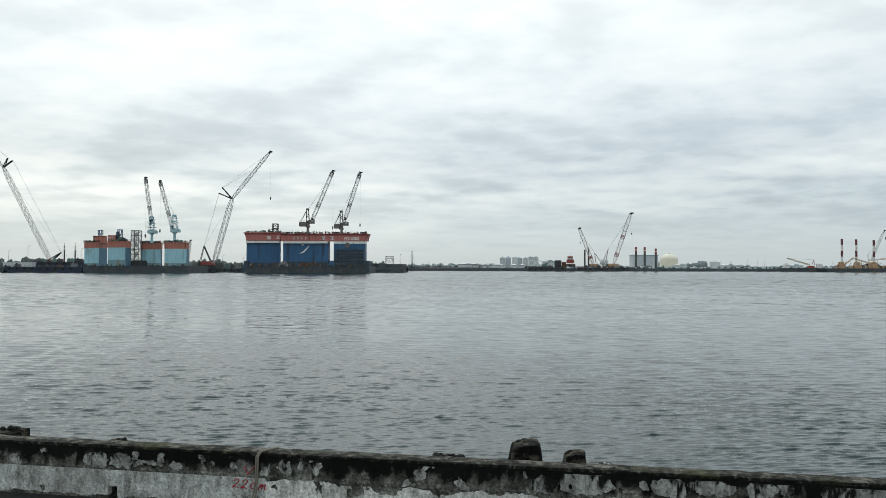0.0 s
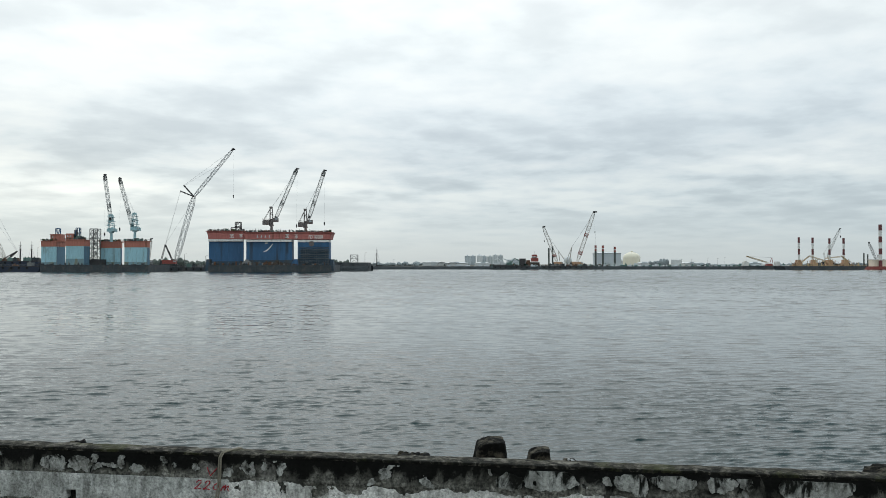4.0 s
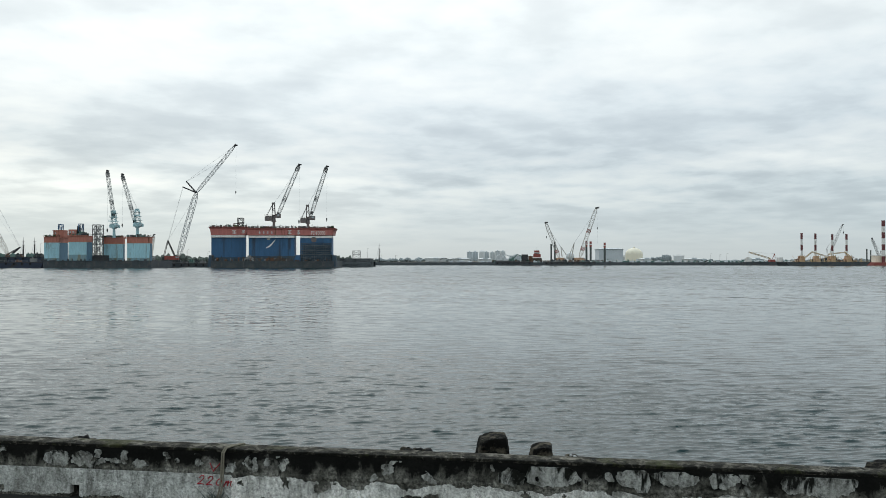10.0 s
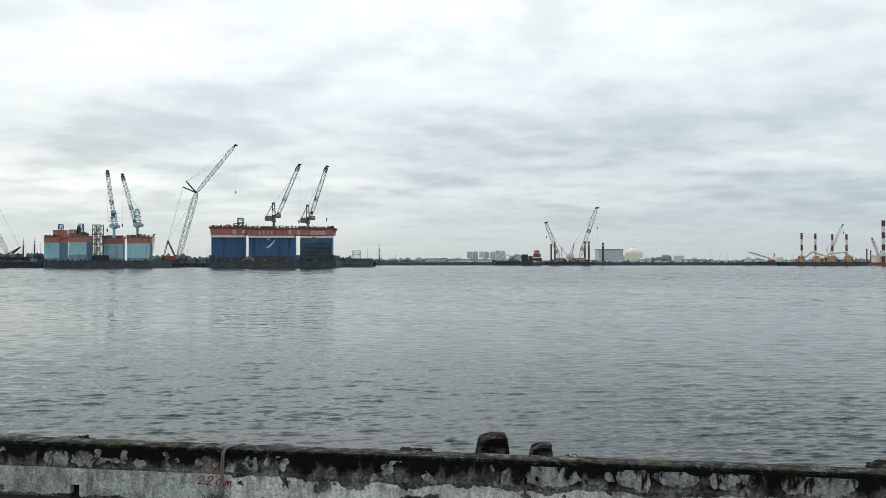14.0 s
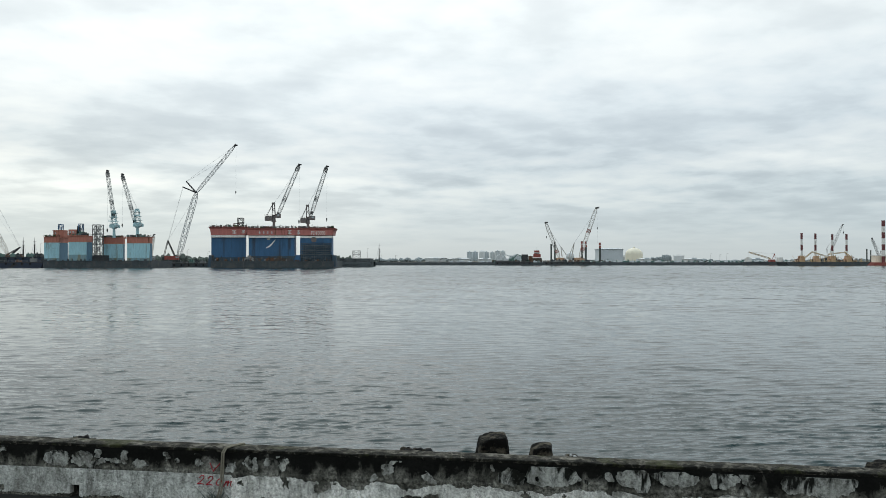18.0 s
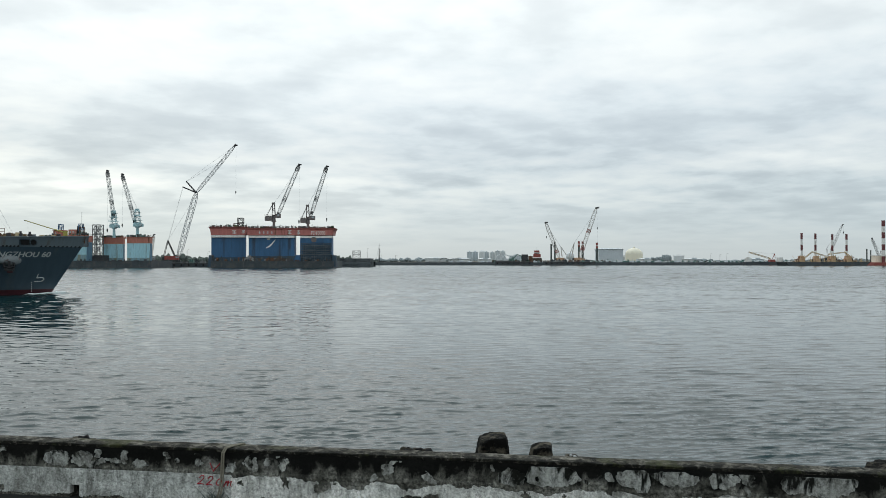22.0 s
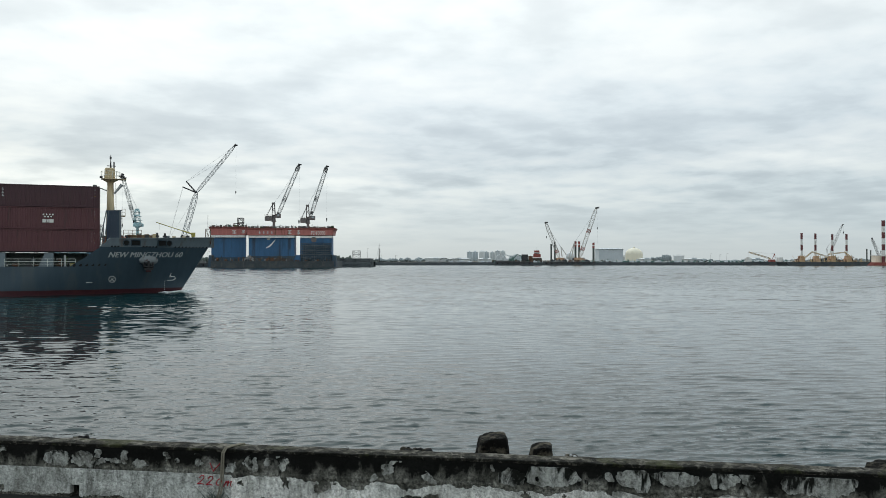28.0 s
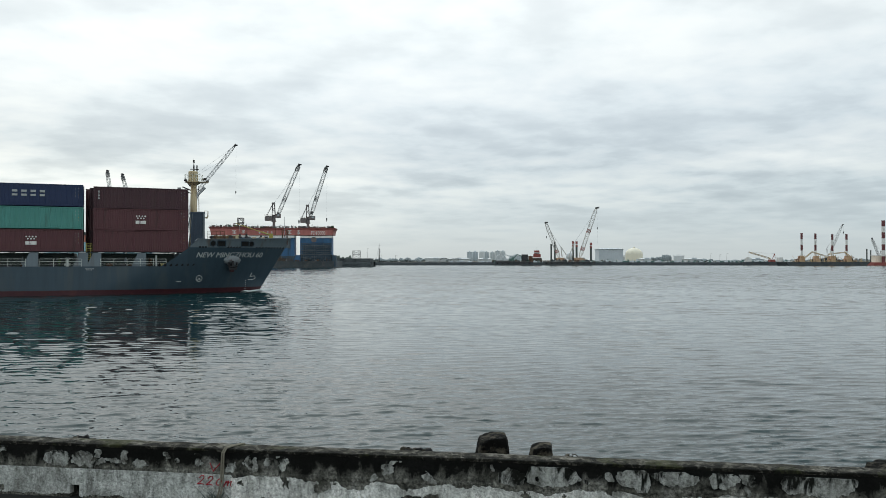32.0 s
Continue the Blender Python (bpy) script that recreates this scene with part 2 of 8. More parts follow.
RUST, SOOT = (0.12, 0.055, 0.03), (0.03, 0.032, 0.03)
M = dict(
    sky_blue=material("light_blue_paint", (0.34, 0.585, 0.66), 0.55, stain=((0.24, 0.36, 0.38), 0.3), streak=True, scale=0.5),
    orange=material("faded_orange_paint", (0.45, 0.175, 0.128), 0.6, stain=(RUST, 0.2), streak=True, scale=0.3),
    deep_blue=material("deep_blue_paint", (0.035, 0.115, 0.235), 0.5, stain=((0.03, 0.06, 0.10), 0.3), streak=True, scale=0.2),
    red_paint=material("faded_red_paint", (0.45, 0.155, 0.135), 0.55, stain=(RUST, 0.25), streak=True, scale=0.2),
    white=material("white_paint", (0.74, 0.74, 0.71), 0.5, stain=((0.45, 0.38, 0.3), 0.15), streak=True, scale=0.6),
    hull_dark=material("wet_dark_hull", (0.050, 0.062, 0.071), 0.6, vary=0.4, stain=((0.085, 0.088, 0.085), 0.4), scale=0.3),
    navy=material("navy_hull", (0.02, 0.032, 0.06), 0.55, stain=(SOOT, 0.3), scale=0.2),
    pale_steel=material("pale_galvanised_steel", (0.38, 0.40, 0.41), 0.5, 0.2),
    blue_fouled=material("fouled_blue_plating", (0.04, 0.072, 0.105), 0.7, stain=((0.06, 0.065, 0.06), 0.4), streak=True, scale=0.2),
    sky_fouled=material("fouled_light_blue_plating", (0.19, 0.32, 0.37), 0.7, stain=((0.20, 0.22, 0.17), 0.5), streak=True, scale=0.3),
    steel=material("grey_steel", (0.20, 0.21, 0.21), 0.5, 0.3, stain=(RUST, 0.15)),
    dark_steel=material("dark_steel", (0.05, 0.05, 0.052), 0.55, 0.2),
    crane_blue=material("pale_blue_crane_paint", (0.33, 0.52, 0.56), 0.5, stain=((0.2, 0.24, 0.25), 0.2)),
    crane_white=material("white_crane_paint", (0.55, 0.56, 0.55), 0.5, stain=(RUST, 0.12)),
    crane_cream=material("cream_crane_paint", (0.55, 0.53, 0.49), 0.5, stain=(RUST, 0.15)),
    crane_brown=material("brown_grey_crane_paint", (0.15, 0.135, 0.132), 0.55, stain=(RUST, 0.2)),
    # rust-stained yellow and orange, both paled in the colour to imitate haze
    crane_yellow=material("hazed_worn_yellow_paint", (0.50, 0.37, 0.20), 0.55, stain=(RUST, 0.25)),
    crane_orange=material("hazed_orange_crane_paint", (0.52, 0.33, 0.21), 0.55, stain=(RUST, 0.2)),
    crane_red=material("crane_red_paint", (0.30, 0.075, 0.062), 0.55, stain=(RUST, 0.2)),
    cable=material("steel_cable", (0.42, 0.43, 0.44), 0.5, 0.4),
    rubble=material("dark_rubble", (0.052, 0.061, 0.066), 0.9, vary=0.5, scale=0.4, bump=0.3),
    quay=material("quay_concrete", (0.10, 0.112, 0.118), 0.85, stain=((0.05, 0.055, 0.06), 0.4), scale=0.15),
    land=material("dry_ground", (0.15, 0.15, 0.13), 0.95, vary=0.35, scale=0.05),
    leaf=material("coastal_bush_leaves", (0.13, 0.155, 0.138), 0.8, vary=0.45, scale=0.8),
    # leaf colour lightened and blued to stand in for distance haze
    hazed_leaf=material("hazed_tree_leaves", (0.27, 0.31, 0.325), 0.85, vary=0.3, scale=0.1),
    # walls and window bands have distance haze mixed into their base colours
    hazed_wall=material("hazed_pale_walls", (0.55, 0.59, 0.60), 0.8, vary=0.15, scale=0.05),
    hazed_wall_grey=material("hazed_grey_walls", (0.52, 0.575, 0.605), 0.8, vary=0.2, scale=0.05),
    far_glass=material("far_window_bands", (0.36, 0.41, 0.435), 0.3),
    # grey cladding, its base colour also raised for distance haze
    shed=material("hazed_grey_cladding", (0.56, 0.61, 0.64), 0.55, vary=0.15, scale=0.1),
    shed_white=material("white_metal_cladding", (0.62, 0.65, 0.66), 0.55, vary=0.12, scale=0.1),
    tank=material("cream_tank_paint", (0.80, 0.76, 0.62), 0.5, vary=0.08, scale=0.1),
    spud_dark=material("dark_green_grey_pile", (0.075, 0.09, 0.085), 0.6, vary=0.3, scale=0.3),
    spud_red=material("pile_red", (0.15, 0.045, 0.047), 0.55, stain=(RUST, 0.1)),
    teal=material("teal_paint", (0.09, 0.17, 0.15), 0.5),
    net=material("blue_grey_netting", (0.055, 0.085, 0.115), 0.9, vary=0.4, scale=0.6),
    net_frame=material("weathered_scaffold_tube", (0.11, 0.13, 0.145), 0.6, vary=0.3, scale=0.5),
    old_store=material("weathered_brown_steel", (0.085, 0.07, 0.06), 0.8, vary=0.5, scale=0.5),
    # blue tower paint with the shade of the turned-away side mixed in
    side_shade_blue=material("shaded_steel_blue_paint", (0.10, 0.20, 0.28), 0.6, stain=((0.10, 0.13, 0.15), 0.3), streak=True, scale=0.3),
    bolster=material("grey_bolster_paint", (0.20, 0.225, 0.235), 0.5, vary=0.2, stain=((0.07, 0.04, 0.035), 0.2)),
    anchor=material("black_anchor_steel", (0.018, 0.018, 0.020), 0.6, vary=0.3),
    rust=material("rusty_steel", (0.13, 0.075, 0.05), 0.8, vary=0.4, stain=(SOOT, 0.3)),
    ship_grey=material("blue_grey_hull_paint", (0.043, 0.069, 0.090), 0.33, vary=0.2, scale=0.25, stain=((0.062, 0.082, 0.092), 0.3), streak=True),
    windlass=material("worn_ochre_machinery_paint", (0.20, 0.15, 0.075), 0.6, vary=0.4, scale=1.2, stain=(RUST, 0.4)),
    ship_light=material("light_grey_bulwark_paint", (0.145, 0.182, 0.205), 0.45, vary=0.15, scale=0.4, stain=((0.12, 0.11, 0.1), 0.15), streak=True),
    olive=material("olive_green_paint", (0.05, 0.085, 0.03), 0.6, vary=0.25),
    boot=material("boot_top_red", (0.052, 0.013, 0.018), 0.5, vary=0.25, scale=0.5, stain=((0.07, 0.02, 0.02), 0.3)),
    ship_deck=material("deck_paint", (0.055, 0.07, 0.065), 0.7),
    mark=material("faded_white_marks", (0.50, 0.52, 0.52), 0.6, vary=0.12, scale=2.0),
    letter=material("pale_letter_paint", (0.42, 0.45, 0.45), 0.6, vary=0.15, scale=3.0),
    mast=material("buff_mast_paint", (0.50, 0.41, 0.25), 0.5, stain=((0.30, 0.22, 0.13), 0.25), streak=True),
    bulkhead=material("blue_grey_breakwater_paint", (0.07, 0.105, 0.15), 0.5, vary=0.2),
    davit=material("yellow_davit_paint", (0.38, 0.33, 0.08), 0.5),
    rail=material("white_rail_paint", (0.62, 0.66, 0.62), 0.5),
    maroon=material("maroon_container_paint", (0.100, 0.036, 0.041), 0.5, vary=0.14, scale=0.8, stain=((0.06, 0.028, 0.028), 0.15), streak=True),
    maroon_dark=material("dark_maroon_container_paint", (0.062, 0.026, 0.032), 0.5, vary=0.14, scale=0.8, stain=((0.045, 0.022, 0.024), 0.15), streak=True),
    container_navy=material("navy_container_paint", (0.012, 0.028, 0.085), 0.45, vary=0.12, scale=0.8),
    container_teal=material("teal_container_paint", (0.075, 0.27, 0.235), 0.5, vary=0.14, scale=0.8, stain=((0.06, 0.16, 0.14), 0.2), streak=True),
    container_grey=material("grey_container_paint", (0.24, 0.25, 0.26), 0.5, vary=0.14, scale=0.8),
    yellow_mark=material("yellow_marks", (0.6, 0.42, 0.08), 0.6),
    rubber=material("black_rubber", (0.02, 0.02, 0.02), 0.8),
    foam=material("white_foam", (0.75, 0.80, 0.80), 0.6, vary=0.1),
)


# ---- mesh helpers ----
def box(bm, x0, x1, y0, y1, z0, z1, top=1.0):
    """A box; top shrinks the upper face towards its middle."""
    cx, cy = (x0 + x1) / 2, (y0 + y1) / 2
    vs = [bm.verts.new((x, y, z0)) for x, y in ((x0, y0), (x1, y0), (x1, y1), (x0, y1))]
    vs += [bm.verts.new((cx + (x - cx) * top, cy + (y - cy) * top, z1)) for x, y in ((x0, y0), (x1, y0), (x1, y1), (x0, y1))]
    for f in ((3, 2, 1, 0), (4, 5, 6, 7), (0, 1, 5, 4), (1, 2, 6, 5), (2, 3, 7, 6), (3, 0, 4, 7)):
        bm.faces.new([vs[i] for i in f])


def tube(bm, p0, p1, r0, r1=None, n=8, caps=True):
    p0, p1 = Vector(p0), Vector(p1)
    r1 = r0 if r1 is None else r1
    d = (p1 - p0).normalized()
    a = d.orthogonal().normalized()
    if abs(d.z) > 0.99:
        a = Vector((1, 0, 0))
    b = d.cross(a)
    rings = []
    for p, r in ((p0, r0), (p1, r1)):
        rings.append([bm.verts.new(p + (a * math.cos(q) + b * math.sin(q)) * r) for q in [2 * math.pi * (i + 0.5) / n for i in range(n)]])
    for i in range(n):
        j = (i + 1) % n
        bm.faces.new((rings[0][i], rings[0][j], rings[1][j], rings[1][i]))
    if caps:
        bm.faces.new(rings[0][::-1])
        bm.faces.new(rings[1])


def beam(bm, p0, p1, r):
    tube(bm, p0, p1, r, r, 4)


def lattice(bm, p0, p1, w0, w1, r, step=1.3, nose=0.12, wmid=None):
    """A lattice girder of four chords and zigzag lacing, from p0 to p1, widest in the middle."""
    p0, p1 = Vector(p0), Vector(p1)
    ax = p1 - p0
    length = ax.length
    ax.normalize()
    side = Vector((0, 1, 0))
    up = ax.cross(side).normalized()
    wm = wmid or max(w0, w1)
    n = max(4, int(length / (wm * step)))

    def width(k):
        if k < nose:
            return w0 + (wm - w0) * k / nose
        if k > 1 - nose:
            return wm + (w1 - wm) * (k - 1 + nose) / nose
        return wm

    rows = []
    for i in range(n + 1):
        k = i / n
        w = width(k) / 2
        c = p0 + ax * length * k
        rows.append([c + side * w * sy + up * w * sz for sy, sz in ((-1, -1), (1, -1), (1, 1), (-1, 1))])
    for i in range(n):
        for j in range(4):
            beam(bm, rows[i][j], rows[i + 1][j], r)
            q = (j + 1) % 4
            a, b = (j, q) if i % 2 else (q, j)
            beam(bm, rows[i][a], rows[i + 1][b], r * 0.62)
            beam(bm, rows[i][j], rows[i][q], r * 0.6)


def tower_frame(bm, x0, x1, y0, y1, z0, z1, n, r):
    cs = ((x0, y0), (x1, y0), (x1, y1), (x0, y1))
    for i, (x, y) in enumerate(cs):
        beam(bm, (x, y, z0), (x, y, z1), r)
        X, Y = cs[(i + 1) % 4]
        for k in range(n):
            a, b = z0 + (z1 - z0) * k / n, z0 + (z1 - z0) * (k + 1) / n
            beam(bm, (x, y, b), (X, Y, b), r * 0.8)
            beam(bm, (x, y, a) if k % 2 else (X, Y, a), (X, Y, b) if k % 2 else (x, y, b), r * 0.6)


def railing(bm, pts, h=1.1, r=0.04, gap=2.0, bars=2):
    for p, q in zip(pts[:-1], pts[1:]):
        p, q = Vector(p), Vector(q)
        n = max(1, int((q - p).length / gap))
        for k in range(n + 1):
            c = p.lerp(q, k / n)
            beam(bm, c, c + Vector((0, 0, h)), r)
        for b in range(bars):
            z = Vector((0, 0, h * (b + 1) / bars))
            beam(bm, p + z, q + z, r * 0.8)


def blob(bm, c, rx, ry, rz, rough=0.25, sub=2, seed=0):
    v = bmesh.ops.create_icosphere(bm, subdivisions=sub, radius=1.0)["verts"]
    for p in v:
        n = p.co.normalized()
        k = 1 + rough * noise.noise(n * 1.7 + Vector((seed * 3.1, seed * 1.7, 0))) + rough * 0.5 * noise.noise(n * 4.1 + Vector((seed, 0, seed)))
        p.co = Vector((c[0] + n.x * rx * k, c[1] + n.y * ry * k, c[2] + n.z * rz * k))


def root_of(ob):
    while ob.parent:
        ob = ob.parent
    return ob


def part(name, bm, mat, parent, label="", smooth=False):
    """Links a bmesh, written in world metres, as one mesh under a thing or under a part."""
    base = root_of(parent).location if parent else Vector()
    for v in bm.verts:
        v.co -= base
    bmesh.ops.recalc_face_normals(bm, faces=bm.faces)
    me = bpy.data.meshes.new(name)
    bm.to_mesh(me)
    bm.free()
    me.materials.append(M[mat] if isinstance(mat, str) else mat)
    if smooth:
        for f in me.polygons:
            f.use_smooth = True
    ob = new(name, me)
    ob.parent = parent
    return tagged(ob, label) if label else ob


def thing(name, base, label, category, group="", kind=""):
    e = new(name)
    e.location = base
    return tagged(e, label, category, group, kind)


def boxes(name, mat, parent, *dims, label=""):
    bm = bmesh.new()
    for d in dims:
        box(bm, *d)
    return part(name, bm, mat, parent, label)


def lines(name, mat, parent, r, *pairs, label="", n=4):
    bm = bmesh.new()
    for p, q in pairs:
        tube(bm, p, q, r, r, n)
    return part(name, bm, mat, parent, label)


def add3(p, x=0, y=0, z=0):
    return (p[0] + x, p[1] + y, p[2] + z)


def letters(text, size, extrude=0.0, bold=0.0):
    """Mesh vertices and faces of flat text in Blender's own font, its left foot at the origin, in the xy plane."""
    cu = bpy.data.curves.new("lettering", "FONT")
    cu.body, cu.size, cu.extrude, cu.resolution_u, cu.offset = text, size, extrude, 3, size * bold
    ob = bpy.data.objects.new("lettering", cu)
    scene.collection.objects.link(ob)
    me = bpy.data.meshes.new_from_object(ob.evaluated_get(bpy.context.evaluated_depsgraph_get()))
    scene.collection.objects.unlink(ob)
    bpy.data.objects.remove(ob)
    bm = bmesh.new()
    bm.from_mesh(me)
    bpy.data.meshes.remove(me)
    return bm


def islands(bm):
    """The separate pieces of a mesh, each as a mesh of its own."""
    bmesh.ops.remove_doubles(bm, verts=bm.verts, dist=0.0005)
    left, out = set(bm.verts), []
    for seed in list(bm.verts):
        if seed not in left:
            continue
        left.discard(seed)
        group, queue = [seed], [seed]
        while queue:
            v = queue.pop()
            for e in v.link_edges:
                w = e.other_vert(v)
                if w in left:
                    left.discard(w)
                    group.append(w)
                    queue.append(w)
        piece = bmesh.new()
        made = {v: piece.verts.new(v.co) for v in group}
        for f in {f for v in group for f in v.link_faces}:
            piece.faces.new([made[v] for v in f.verts])
        out.append(piece)
    bm.free()
    return out


# ---- water ----
def water_material():
    m = bpy.data.materials.new("harbour_water")
    m.use_nodes = True
    nd, ln = m.node_tree.nodes, m.node_tree.links
    b = nd["Principled BSDF"]
    b.inputs["Base Color"].default_value = (0.0, 0.018, 0.019, 1)
    b.inputs["Specular Tint"].default_value = (0.91, 1.0, 1.03, 1)
    b.inputs["Roughness"].default_value = 0.025
    b.inputs["IOR"].default_value = 1.333
    co = nd.new("ShaderNodeTexCoord").outputs["Object"]

    def wave(sx, sy, turn, scale, detail, rough, dist):
        mp = nd.new("ShaderNodeMapping")
        mp.inputs["Scale"].default_value = (sx, sy, 1)
        mp.inputs["Rotation"].default_value = (0, 0, radians(turn))
        ln.new(co, mp.inputs[0])
        n = nd.new("ShaderNodeTexNoise")
        n.inputs["Scale"].default_value, n.inputs["Detail"].default_value = scale, detail
        n.inputs["Roughness"].default_value, n.inputs["Distortion"].default_value = rough, dist
        ln.new(mp.outputs[0], n.inputs["Vector"])
        return n.outputs[0]

    def sum_of(a, ka, c, kc):
        out = []
        for s, k in ((a, ka), (c, kc)):
            n = nd.new("ShaderNodeMath")
            n.operation = "MULTIPLY"
            ln.new(s, n.inputs[0])
            n.inputs[1].default_value = k
            out.append(n.outputs[0])
        n = nd.new("ShaderNodeMath")
        n.operation = "ADD"
        ln.new(out[0], n.inputs[0])
        ln.new(out[1], n.inputs[1])
        return n.outputs[0]

    chop = wave(0.6, 1.0, 10, 1.4, 3, 0.5, 0.5)
    swell = wave(0.5, 1.0, 5, 0.3, 2, 0.5, 0.3)
    ripple = wave(0.42, 1.0, -8, 6.0, 3, 0.55, 0.3)
    # the mesh carries the chop close by; far off, where it is flat, the relief carries it
    ln_node = nd.new("ShaderNodeVectorMath")
    ln_node.operation = "LENGTH"
    ln.new(co, ln_node.inputs[0])
    far = nd.new("ShaderNodeMapRange")
    far.interpolation_type = "SMOOTHSTEP"
    far.inputs[1].default_value, far.inputs[2].default_value = 80.0, 180.0
    ln.new(ln_node.outputs["Value"], far.inputs[0])
    # waves too small to tell apart far off act as roughness
    blur = nd.new("ShaderNodeMapRange")
    blur.inputs[1].default_value, blur.inputs[2].default_value = 85.0, 260.0
    blur.inputs[3].default_value, blur.inputs[4].default_value = 0.02, 0.14
    ln.new(ln_node.outputs["Value"], blur.inputs[0])
    ln.new(blur.outputs[0], b.inputs["Roughness"])
    hm = nd.new("ShaderNodeMath")
    hm.operation = "MULTIPLY"
    ln.new(sum_of(chop, 0.8, swell, 0.7), hm.inputs[0])
    ln.new(far.outputs[0], hm.inputs[1])
    near = nd.new("ShaderNodeMapRange")
    near.inputs[1].default_value, near.inputs[2].default_value = 22.0, 70.0
    near.inputs[3].default_value, near.inputs[4].default_value = 1.0, 0.05
    ln.new(ln_node.outputs["Value"], near.inputs[0])
    rm = nd.new("ShaderNodeMath")
    rm.operation = "MULTIPLY"
    ln.new(ripple, rm.inputs[0])
    ln.new(near.outputs[0], rm.inputs[1])
    bp = nd.new("ShaderNodeBump")
    bp.inputs["Strength"].default_value, bp.inputs["Distance"].default_value = 1.0, 0.6
    ln.new(sum_of(hm.outputs[0], 0.12, rm.outputs[0], 0.006), bp.inputs["Height"])
    ln.new(bp.outputs[0], b.inputs["Normal"])
    return m


M["water"] = water_material()
WAVE_SLOPE, MID_SLOPE, FAR_SLOPE = 0.25, 0.095, 0.084


def water_sheet():
    """One sheet to the horizon: a fine fan with real waves, longer ones further out, flat beyond."""
    rng = np.random.default_rng(7)
    half = radians(33.5)
    cols = 800
    radii = [16.2]
    while radii[-1] < 640:
        q = radii[-1]
        radii.append(q + (0.012 + 0.0018 * q if q < 210 else 0.0019 * 210 + 0.0042 * (q - 210)))
    r = np.array(radii)
    th = np.linspace(-half, half, cols)
    R, T = np.meshgrid(r, th, indexing="ij")
    X, Y = R * np.sin(T), R * np.cos(T)
    cell = np.maximum(R * (2 * half / cols), np.where(R < 210, 0.012 + 0.0018 * R, 0.4 + 0.0042 * (R - 210)))
    fade = np.clip((638 - R) / 60, 0, 1) * (1 - 0.34 * np.clip((R - 26) / 30, 0, 1) + 0.34 * np.clip((R - 95) / 40, 0, 1)) * np.clip((half - np.abs(T)) / radians(2.5), 0, 1) * np.clip((R - 16.2) / 0.6, 0, 1)
    gust = 0.87 + 0.2 * np.sin(X * 0.043 + 0.021 * Y + 1.0) * np.sin(Y * 0.067 - 0.017 * X) + 0.12 * np.sin(0.13 * X + 0.19 * Y + 2.0)
    # wind patches: groups of steeper wavelets with calmer water between
    group = np.zeros_like(X)
    for _ in range(14):
        kx, ky, ph = rng.normal(0, 0.6), rng.normal(0, 1.8), rng.uniform(0, 6.28)
        group += np.sin(kx * X + (ky - 0.25 * abs(kx)) * Y + ph)
    gust = gust * (0.94 + 0.09 * np.clip(group / 2.65, -1.0, 1.6))
    # a fresher breeze on the western side
    gust = gust * (1 + 0.35 * np.clip(-X / 9, 0, 1) * np.clip((55 - R) / 20, 0, 1))
    count = 150
    lam = np.clip(np.exp(rng.normal(np.log(0.20), 0.40, count)), 0.11, 0.60)
    weight = np.ones(count)
    slope = weight * WAVE_SLOPE * math.sqrt(2.0 / (weight ** 2).sum())
    # longer waves show only further out, where the short ones are too fine for the sheet
    lam = np.concatenate([lam, np.exp(rng.uniform(np.log(0.62), np.log(1.15), 40)), np.exp(rng.uniform(np.log(1.2), np.log(3.6), 50)), np.exp(rng.uniform(np.log(3.4), np.log(8.5), 40))])
    slope = np.concatenate([slope, np.full(40, MID_SLOPE * math.sqrt(2.0 / 40)), np.full(50, FAR_SLOPE * math.sqrt(2.0 / 50)), np.full(40, FAR_SLOPE * math.sqrt(2.0 / 40))])
    count = len(lam)
    turn = radians(-80) + rng.normal(0, 1, count) * np.where(lam > 1.16, radians(24), radians(14))
    phase = rng.uniform(0, 2 * math.pi, count)
    dx, dy, dz = np.zeros_like(X), np.zeros_like(X), np.zeros_like(X)
    for l, s, t, p in zip(lam, slope, turn, phase):
        k = 2 * math.pi / l
        arg = k * (math.cos(t) * X + math.sin(t) * Y) + p
        amp = s / k * np.clip((l / cell - 1.8) / 1.0, 0, 1) * fade * gust
        if 0.61 < l < 1.16:
            amp *= 0.35 + 0.65 * np.clip((R - 20) / 14, 0, 1)
        if l > 3.61:
            amp *= np.clip((R - 130) / 90, 0, 1)
        elif l > 1.16:
            amp *= 0.1 + 0.9 * np.clip((R - 45) / 45, 0, 1)
        # crests are sharper than troughs, more so in the longer waves
        if l > 0.61:
            dz += amp * (0.4 * np.cos(arg) + 0.75 * (1 - 2 * np.abs(np.sin(arg / 2))))
        else:
            dz += amp * (0.8 * np.cos(arg) + 0.22 * (1 - 2 * np.abs(np.sin(arg / 2))))
        dx -= 0.8 * amp * math.cos(t) * np.sin(arg)
        dy -= 0.8 * amp * math.sin(t) * np.sin(arg)
    verts = np.stack([X + dx, Y + dy, dz], -1).reshape(-1, 3)
    n = len(r)
    i, j = np.meshgrid(np.arange(n - 1), np.arange(cols - 1), indexing="ij")
    q = (i * cols + j).ravel()
    faces = np.stack([q, q + 1, q + cols + 1, q + cols], 1)[:, ::-1]
    # flat rest: beyond the fan, and all round
    extra_v, extra_f = [], []
    base = len(verts)
    far_r = 4900.0
    last = (n - 1) * cols
    for c in range(0, cols):
        extra_v.append((far_r * math.sin(th[c]), far_r * math.cos(th[c]), 0.0))
    for c in range(cols - 1):
        extra_f.append((last + c, base + c, base + c + 1, last + c + 1))
    k1 = base + len(extra_v)
    for c in range(0, cols):
        extra_v.append((1.5 * math.sin(th[c]), 1.5 * math.cos(th[c]), 0.0))
